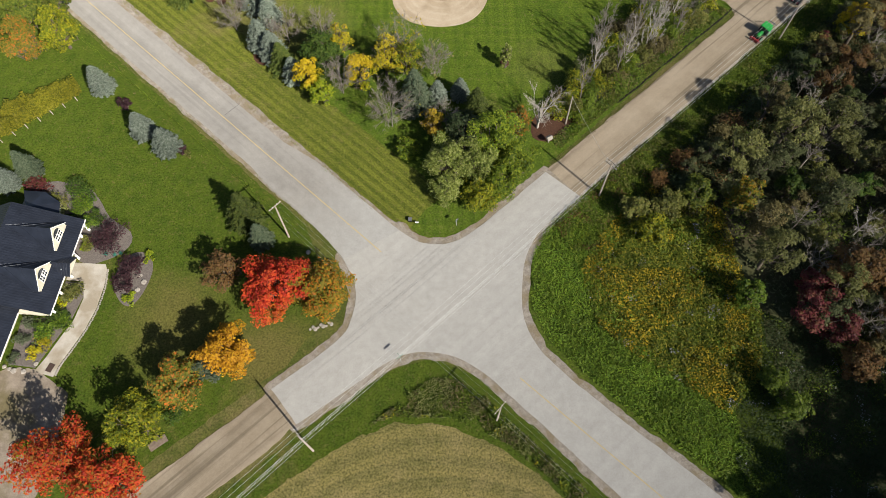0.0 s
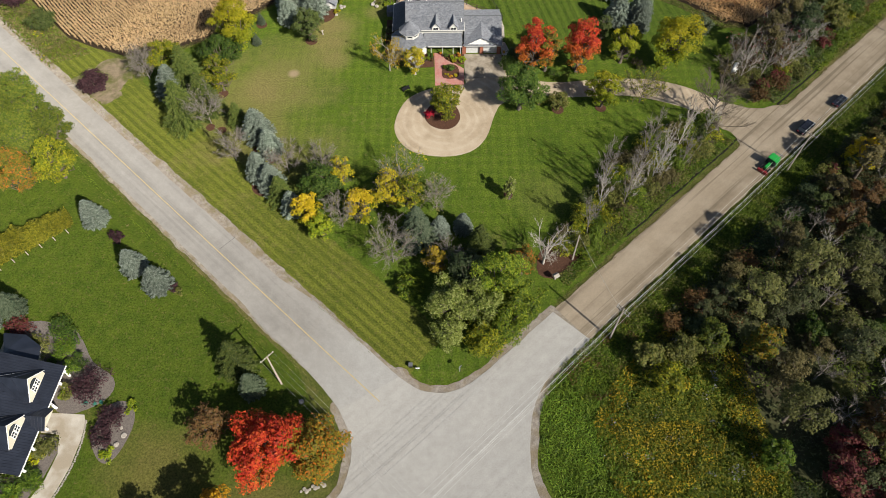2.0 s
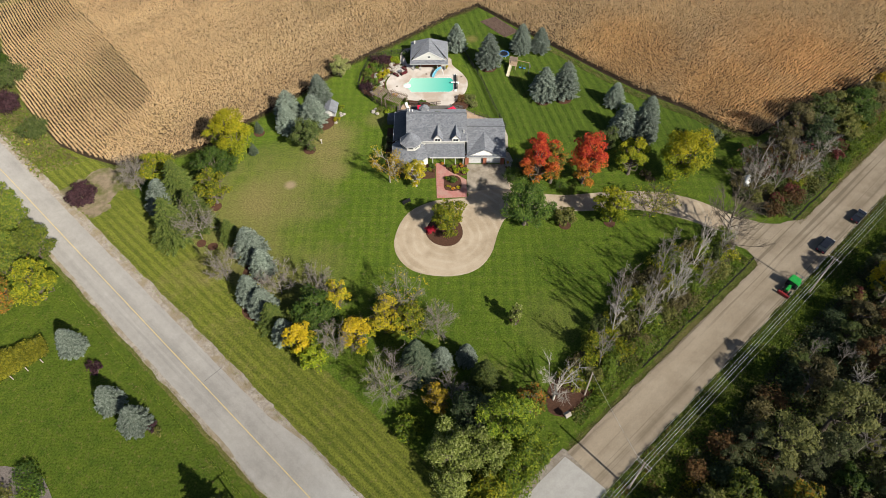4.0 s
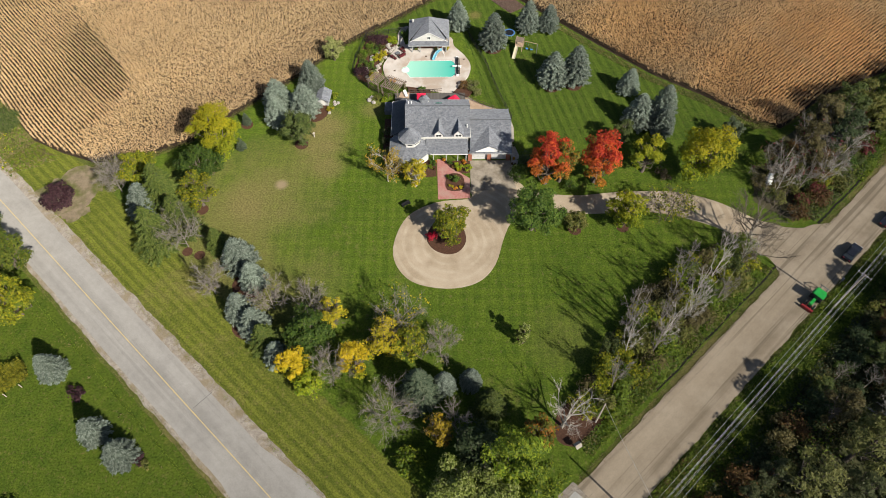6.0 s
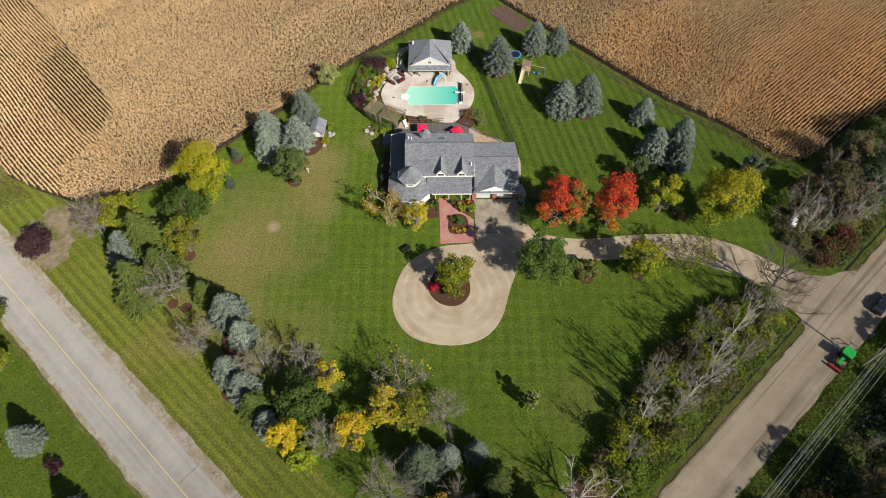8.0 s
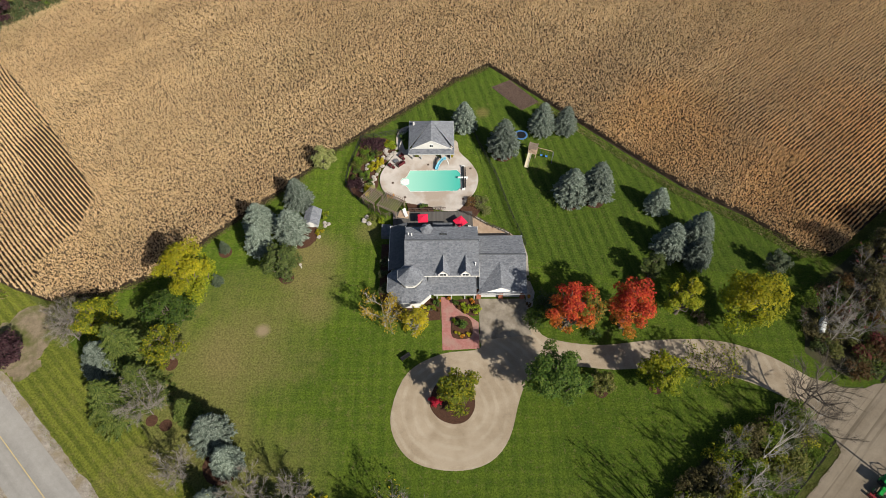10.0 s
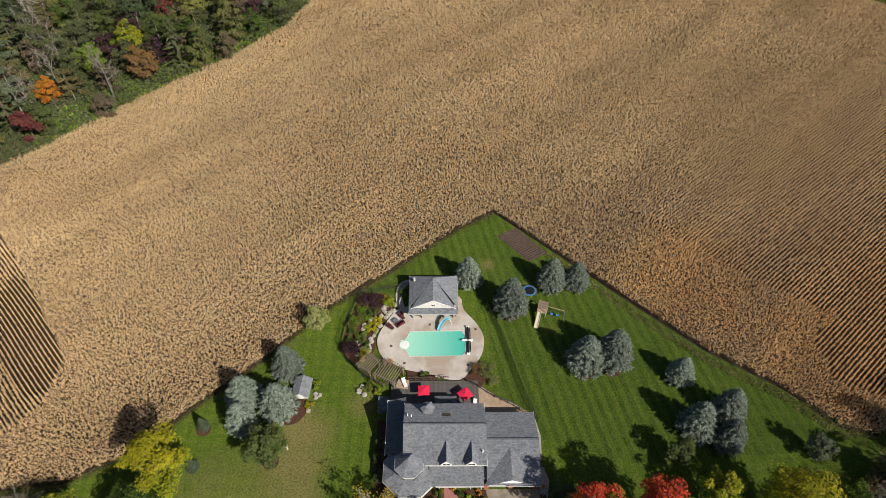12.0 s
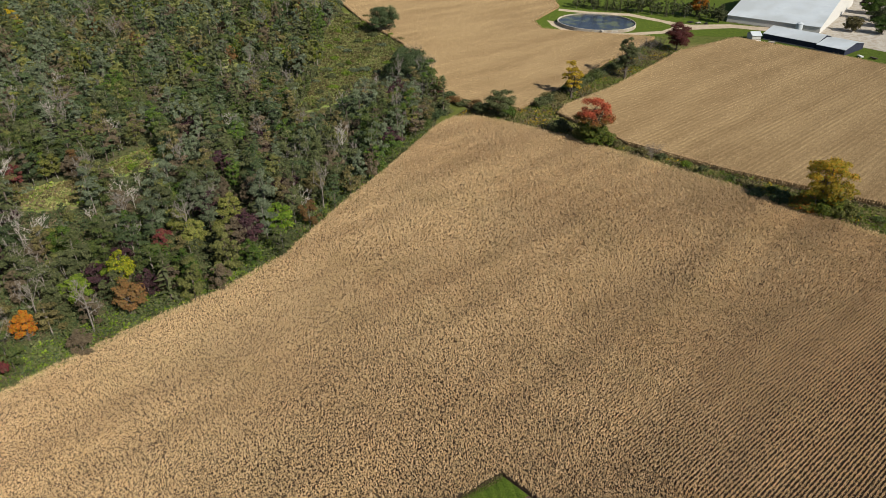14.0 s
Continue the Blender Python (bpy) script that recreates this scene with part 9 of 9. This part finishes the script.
for i, (x, y, r) in enumerate(((24.6, 115.0, 1.3), (-48.0, 120.4, 1.2), (12.6, 92.2, 0.9), (-48.9, 110.4, 1.0), (-46.4, 109.6, 1.0), (-36.2, 103.0, 3.0), (-35.0, 95.0, 3.0), (-29.0, 147.5, 3.4), (-42.9, 143.4, 1.3), (-30.5, 137.6, 1.4), (24, 155, 2.0), (29, 155.6, 2.1), (11.3, 168.3, 2.2), (33.8, 115.5, 1.2))):
    sheet("mulch_ring", [(x + r * math.cos(k * 0.45), y + r * math.sin(k * 0.45)) for k in range(14)], 0.07 + 0.002 * i, MAT["mulch"], "brown mulch ring under a tree", "mulch ring", ragged=0.15, thick=0.1)
MAT["tilled"] = surface("tilled garden soil", [(0.07, 0.045, 0.033), (0.15, 0.10, 0.078)], 3.0, bump=0.08, grain=0.4)
sheet("kitchen_garden", [(10.0, 189.0), (14.4, 191.4), (20.4, 184.0), (16.4, 181.4)], 0.08, MAT["tilled"], "dug brown kitchen garden", "garden")
for i in range(16):
    t = (i + 0.5) / 16
    a, b = Vector((10.2, 188.8)).lerp(Vector((16.5, 181.7)), t), Vector((14.3, 191.1)).lerp(Vector((20.2, 184.1)), t)
    ob = thing("soil_ridge", "raised ridge of brown garden soil", "soil ridge", "garden ridges")
    bm = bmesh.new()
    prev = None
    for k in range(13):
        p = a.lerp(b, k / 12)
        w, hh = 0.17 + 0.04 * math.sin(k * 2.3 + i), 0.18 + 0.05 * math.sin(k * 1.7 + i * 2)
        d = (b - a).normalized()
        n2 = Vector((-d.y, d.x))
        cur = [bm.verts.new((*(p - n2 * w), 0.08)), bm.verts.new((*(p + n2 * 0.03 * math.sin(k)), 0.08 + hh)), bm.verts.new((*(p + n2 * w), 0.08))]
        if prev:
            bm.faces.new((prev[0], prev[1], cur[1], cur[0]))
            bm.faces.new((prev[1], prev[2], cur[2], cur[1]))
            bm.faces.new((prev[2], prev[0], cur[0], cur[2]))
        prev = cur
    part("soil", bm, MAT["tilled"], ob)

# garden shed
sh = thing("garden_shed", "small grey-roofed garden shed between spruces", "shed", at=(-26.9, 150.6, 0.03), turn=-4)
part("wall", boxes((-1.2, 1.2, -1.3, 1.7, 0, 1.55)), MAT["gutter"], sh, "pale grey boards")
part("gable", solid(bmesh.new(), [(x, y, z) for y in (-1.3, -1.2) for x, z in ((-1.2, 1.55), (1.2, 1.55), (0, 2.3))], [(0, 1, 2), (5, 4, 3), (0, 2, 5, 3), (2, 1, 4, 5)]), MAT["gutter"], sh)
part("roof", slabs([(-1.6, -1.8, 1.4), (0, -1.8, 2.45), (0, 2.1, 2.45), (-1.6, 2.1, 1.4)], [(1.6, -1.8, 1.4), (1.6, 2.1, 1.4), (0, 2.1, 2.45), (0, -1.8, 2.45)], t=0.1), MAT["shingle"], sh)
part("door", boxes((-0.4, 0.4, -1.36, -1.3, 0.05, 1.45)), MAT["siding"], sh)
for i, (x, y) in enumerate(((-24.6, 150.2), (-24.4, 149.4), (-23.8, 149.9), (-25.4, 146.8))):
    boulder(x, y, 0.4, 60 + i, 0.05, "shed boulders")
shrub("lime", (-24.6, 151.8), 1.0, 0.9, "lime-yellow shrub beside the shed", leaf=0.2)
shrub("gold", (-25.2, 147.8), 0.7, 0.8, "golden shrub beside the shed", leaf=0.2)
wb = thing("bird_bath", "pale stone garden ornament on a pedestal", "ornament", at=(-28.0, 139.8, 0.05))
part("pedestal", rod(bmesh.new(), (0, 0, 0), (0, 0, 0.9), 0.15, 0.08, 8), MAT["concrete"], wb)
part("bowl", rod(bmesh.new(), (0, 0, 0.9), (0, 0, 1.1), 0.12, 0.28, 12), MAT["concrete"], wb)

# playground and trampoline
pl = thing("play_set", "wooden play tower with slide and swing", "play set", at=(17.6, 168.0, 0.04), turn=-18)
for sx in (-0.8, 0.8):
    for sy in (-0.8, 0.8):
        part("post", boxes((sx - 0.06, sx + 0.06, sy - 0.06, sy + 0.06, 0, 2.9)), MAT["tan_wood"], pl)
part("platform", boxes((-0.95, 0.95, -0.95, 0.95, 1.3, 1.42)), MAT["tan_wood"], pl)
part("roof", slabs([(-0.95, -0.9, 2.7), (0.95, -0.9, 2.7), (0.95, 0, 3.25), (-0.95, 0, 3.25)], [(0.95, 0.9, 2.7), (-0.95, 0.9, 2.7), (-0.95, 0, 3.25), (0.95, 0, 3.25)], t=0.06), MAT["pergola"], pl)
part("slide", slabs([(-0.75, -0.9, 1.4), (-0.05, -0.9, 1.4), (-0.05, -3.9, 0.15), (-0.75, -3.9, 0.15)], t=0.12), surface("cream plastic", [(0.62, 0.55, 0.38), (0.72, 0.65, 0.48)], 1.0), pl, "cream plastic slide")
part("slide_rim", rod(rod(bmesh.new(), (-0.75, -0.9, 1.55), (-0.75, -3.9, 0.25), 0.06), (-0.05, -0.9, 1.55), (-0.05, -3.9, 0.25), 0.06), MAT["cream"], pl)
part("swing_beam", rod(bmesh.new(), (0.8, 0, 2.5), (4.2, 0, 2.4), 0.07, n=6), MAT["tan_wood"], pl)
for sy in (-1, 1):
    part("swing_leg", rod(bmesh.new(), (4.2, 0, 2.4), (4.4, sy * 1.2, 0), 0.06, n=6), MAT["grey_cloth"], pl)
for x in (1.9, 3.0):
    part("swing", rod(rod(boxes((x - 0.25, x + 0.25, -0.2, 0.2, 0.5, 0.58)), (x - 0.25, 0, 0.55), (x - 0.25, 0, 2.45), 0.015, n=3), (x + 0.25, 0, 0.55), (x + 0.25, 0, 2.45), 0.015, n=3), plain("blue swing", (0.05, 0.2, 0.55)), pl, "blue swing seat")
tr = thing("trampoline", "round trampoline with a blue rim", "trampoline", at=(15.6, 173.2, 0.04))
part("mat", rod(bmesh.new(), (0, 0, 0.6), (0, 0, 0.63), 1.1, n=20), MAT["black"], tr)
bm = bmesh.new()
for i in range(20):
    a, b = i * math.tau / 20, (i + 1) * math.tau / 20
    slab(bm, [(1.05 * math.cos(a), 1.05 * math.sin(a), 0.68), (1.4 * math.cos(a), 1.4 * math.sin(a), 0.68), (1.4 * math.cos(b), 1.4 * math.sin(b), 0.68), (1.05 * math.cos(b), 1.05 * math.sin(b), 0.68)], 0.06)
part("rim", bm, plain("blue pad", (0.06, 0.15, 0.32)), tr, "blue padded rim")
for i in range(5):
    part("leg", rod(bmesh.new(), (1.25 * math.cos(i * 1.257), 1.25 * math.sin(i * 1.257), 0), (1.25 * math.cos(i * 1.257), 1.25 * math.sin(i * 1.257), 0.62), 0.04), MAT["wire"], tr)

# propane tank
pt = thing("propane_tank", "white propane tank on the lawn", "tank", at=(65.1, 126.6, 0.04), turn=62)
bm = bmesh.new()
bmesh.ops.create_uvsphere(bm, u_segments=16, v_segments=12, radius=0.68)
for v in bm.verts:
    v.co = Vector((v.co.x * 1.0 + (1.25 if v.co.x > 0 else -1.25), v.co.y, v.co.z + 0.9))
part("shell", bm, MAT["white_plastic"], pt)
part("dome", rod(bmesh.new(), (0, 0, 1.42), (0, 0, 1.6), 0.22, n=10), MAT["white_plastic"], pt)
for x in (-0.9, 0.9):
    part("foot", boxes((x - 0.1, x + 0.1, -0.35, 0.35, 0, 0.5)), MAT["concrete"], pt)

# ---- vehicles ----
MAT["car_paint"] = plain("black car paint", (0.012, 0.013, 0.018), 0.18, 0.0, 0.6)
MAT["green_paint"] = plain("tractor green", (0.02, 0.30, 0.05), 0.35, spec=0.5)
MAT["red_paint"] = plain("implement red", (0.33, 0.03, 0.04), 0.5)
MAT["tyre"] = plain("tyre rubber", (0.02, 0.02, 0.02), 0.85)
MAT["rim"] = plain("pale wheel rim", (0.35, 0.35, 0.34), 0.4, 0.6)


def wheel(parent, x, y, r, w, rim="rim"):
    ty = part("wheel", rod(bmesh.new(), (x, y - w / 2, r), (x, y + w / 2, r), r, n=18), MAT["tyre"], parent)
    part("rim", rod(bmesh.new(), (x, y - w / 2 - 0.012, r), (x, y + w / 2 + 0.012, r), r * 0.58, n=14), MAT[rim], ty)


def car(x, y, turn, label, length=4.7, width=1.86, open_back=False):
    ob = thing("car", label, "car", "parked vehicles", at=(x, y, 0.09), turn=turn)
    L2, W = length / 2, width / 2
    prof = [(-L2, 0.35), (-L2, 0.85), (-L2 + 0.1, 1.0), (L2 - 1.3, 1.0), (L2 - 0.2, 0.85), (L2, 0.7), (L2, 0.35)]
    bm = solid(bmesh.new(), [(px, s * W, pz) for s in (-1, 1) for px, pz in prof], [tuple(range(7)), tuple(range(13, 6, -1))] + [(i, (i + 1) % 7, (i + 1) % 7 + 7, i + 7) for i in range(7)])
    bmesh.ops.bevel(bm, geom=list(bm.edges), offset=0.07, segments=2, affect="EDGES")
    part("body", bm, MAT["car_paint"], ob)
    back = -L2 + 0.25 if not open_back else -0.3
    lo, hi = [(back, 1.0), (L2 - 1.35, 1.0)], [(back + 0.35, 1.55), (L2 - 2.1, 1.55)]
    glass = solid(bmesh.new(), [(lo[0][0], -W + 0.08, 1.0), (lo[1][0], -W + 0.08, 1.0), (lo[1][0], W - 0.08, 1.0), (lo[0][0], W - 0.08, 1.0), (hi[0][0], -W + 0.28, 1.55), (hi[1][0], -W + 0.28, 1.55), (hi[1][0], W - 0.28, 1.55), (hi[0][0], W - 0.28, 1.55)],
                  [(0, 1, 5, 4), (1, 2, 6, 5), (2, 3, 7, 6), (3, 0, 4, 7), (4, 5, 6, 7)])
    part("windows", glass, MAT["glass"], ob)
    part("roof", boxes((hi[0][0] - 0.05, hi[1][0] + 0.05, -W + 0.25, W - 0.25, 1.54, 1.62), bevel=0.03), MAT["car_paint"], ob)
    for px in (-L2 + 0.85, L2 - 0.9):
        for s in (-1, 1):
            wheel(ob, px, s * (W - 0.1), 0.35, 0.24)
    for s in (-1, 1):
        part("tail_light", boxes((-L2 - 0.02, -L2 + 0.05, s * (W - 0.35) - 0.15, s * (W - 0.35) + 0.15, 0.7, 0.9)), MAT["red_paint"], ob)
        part("headlight", boxes((L2 - 0.1, L2 + 0.01, s * (W - 0.35) - 0.18, s * (W - 0.35) + 0.18, 0.6, 0.75)), MAT["white_plastic"], ob)
        part("mirror", boxes((L2 - 1.75, L2 - 1.55, s * (W + 0.08) - 0.08, s * (W + 0.08) + 0.08, 0.98, 1.12), bevel=0.02), MAT["car_paint"], ob)


car(75.6, 108.9, DIRT, "black hatchback parked on the dirt road")
car(85.2, 116.5, DIRT, "dark pickup parked on the dirt road", 4.2, 1.7, True)
tc = thing("tractor", "green tractor with a red front blade on the dirt road", "tractor", at=(65.3, 98.9, 0.09), turn=DIRT + 180)
part("hood", boxes((0.3, 1.9, -0.3, 0.3, 0.7, 1.35), bevel=0.08), MAT["green_paint"], tc)
part("chassis", boxes((-1.2, 2.0, -0.3, 0.3, 0.5, 0.85)), MAT["black"], tc)
part("cab", solid(bmesh.new(), [(x * k, y * k2, z) for z, k, k2 in ((0.9, 1.0, 1.0), (2.3, 0.9, 0.85)) for x, y in ((-1.15, -0.8), (0.35, -0.8), (0.35, 0.8), (-1.15, 0.8))], [(0, 1, 5, 4), (1, 2, 6, 5), (2, 3, 7, 6), (3, 0, 4, 7), (4, 5, 6, 7), (3, 2, 1, 0)]), MAT["glass"], tc)
part("roof", boxes((-1.3, 0.5, -0.9, 0.9, 2.3, 2.5), bevel=0.08), MAT["green_paint"], tc, "bright green cab roof")
for s in (-1, 1):
    wheel(tc, -0.75, s * 0.85, 0.8, 0.42, "green_paint")
    wheel(tc, 1.5, s * 0.75, 0.5, 0.3, "green_paint")
    part("fender", boxes((-1.4, -0.1, s * 0.85 - 0.25, s * 0.85 + 0.25, 1.62, 1.7), bevel=0.03), MAT["green_paint"], tc)
    part("loader_arm", rod(rod(bmesh.new(), (-1.2, s * 0.5, 1.2), (-2.4, s * 0.6, 2.0), 0.08, n=4), (-2.4, s * 0.6, 2.0), (-3.3, s * 0.7, 1.1), 0.08, n=4), MAT["grey_cloth"], tc)
part("loader_bar", rod(rod(bmesh.new(), (-3.3, -1.0, 1.1), (-3.3, 1.0, 1.1), 0.08, n=4), (-2.4, -0.6, 2.0), (-2.4, 0.6, 2.0), 0.06, n=4), MAT["grey_cloth"], tc)
part("blade", boxes((2.35, 2.75, -1.1, 1.1, 0.15, 0.8), bevel=0.05), plain("dull red paint", (0.22, 0.02, 0.025), 0.5), tc, "wide dark red blade")
part("blade_arm", rod(rod(bmesh.new(), (1.6, -0.4, 0.6), (2.5, -0.5, 0.5), 0.07, n=4), (1.6, 0.4, 0.6), (2.5, 0.5, 0.5), 0.07, n=4), MAT["red_paint"], tc)
part("exhaust", rod(bmesh.new(), (1.0, 0.3, 1.45), (1.0, 0.3, 2.3), 0.05), MAT["black"], tc)

# roadside signs and boxes
mb = thing("mailbox", "dark mailbox on a post beside the dirt road", "mailbox", at=(71.3, 102.6, 0.05), turn=DIRT)
part("post", boxes((-0.06, 0.06, -0.06, 0.06, 0, 1.1)), MAT["pole"], mb)
part("box", boxes((-0.35, 0.35, -0.2, 0.2, 1.1, 1.5), bevel=0.08), MAT["grey_cloth"], mb)
part("lid", boxes((0.35, 0.4, -0.19, 0.19, 1.12, 1.48), bevel=0.02), MAT["white_plastic"], mb, "white front flap")
for x, y, t, col in ((2.4, 55.4, 45, "white_plastic"), (-4.5, 55.8, 0, "white_plastic")):
    ob = thing("road_sign", "small road sign on a steel post", "sign", "road signs", at=(x, y, 0.04), turn=t)
    part("post", boxes((-0.04, 0.04, -0.04, 0.04, 0, 2.2 if x > 0 else 0.7)), MAT["wire"], ob)
    part("plate", boxes((-0.35, 0.35, -0.06, -0.04, (1.75 if x > 0 else 0.4), (2.15 if x > 0 else 0.8))), MAT["grey_cloth" if x > 0 else col], ob)
ob = thing("marker_box", "small black roadside utility box", "utility box", at=(-5.7, 56.4, 0.04))
part("casing", boxes((-0.3, 0.3, -0.3, 0.3, 0, 0.6), bevel=0.03), MAT["black"], ob)
part("cap", boxes((-0.34, 0.34, -0.34, 0.34, 0.6, 0.66)), MAT["grey_cloth"], ob)
cr = thing("wooden_crate", "low pale wooden platform under the maples", "platform", at=(-42.9, 18.6, 0.04), turn=36)
part("top", boxes((-1.4, 1.4, -0.6, 0.6, 0.35, 0.45)), MAT["pergola"], cr)
for x in (-1.2, 1.2):
    part("support", boxes((x - 0.1, x + 0.1, -0.5, 0.5, 0, 0.35)), MAT["pergola"], cr)
for i in range(9):
    boulder(-21.6 + i * 0.42, 36.4 + i * 0.12 + 0.3 * math.sin(i * 2), 0.22 + 0.06 * (i % 3), 70 + i, 0.05, "corner boulders")
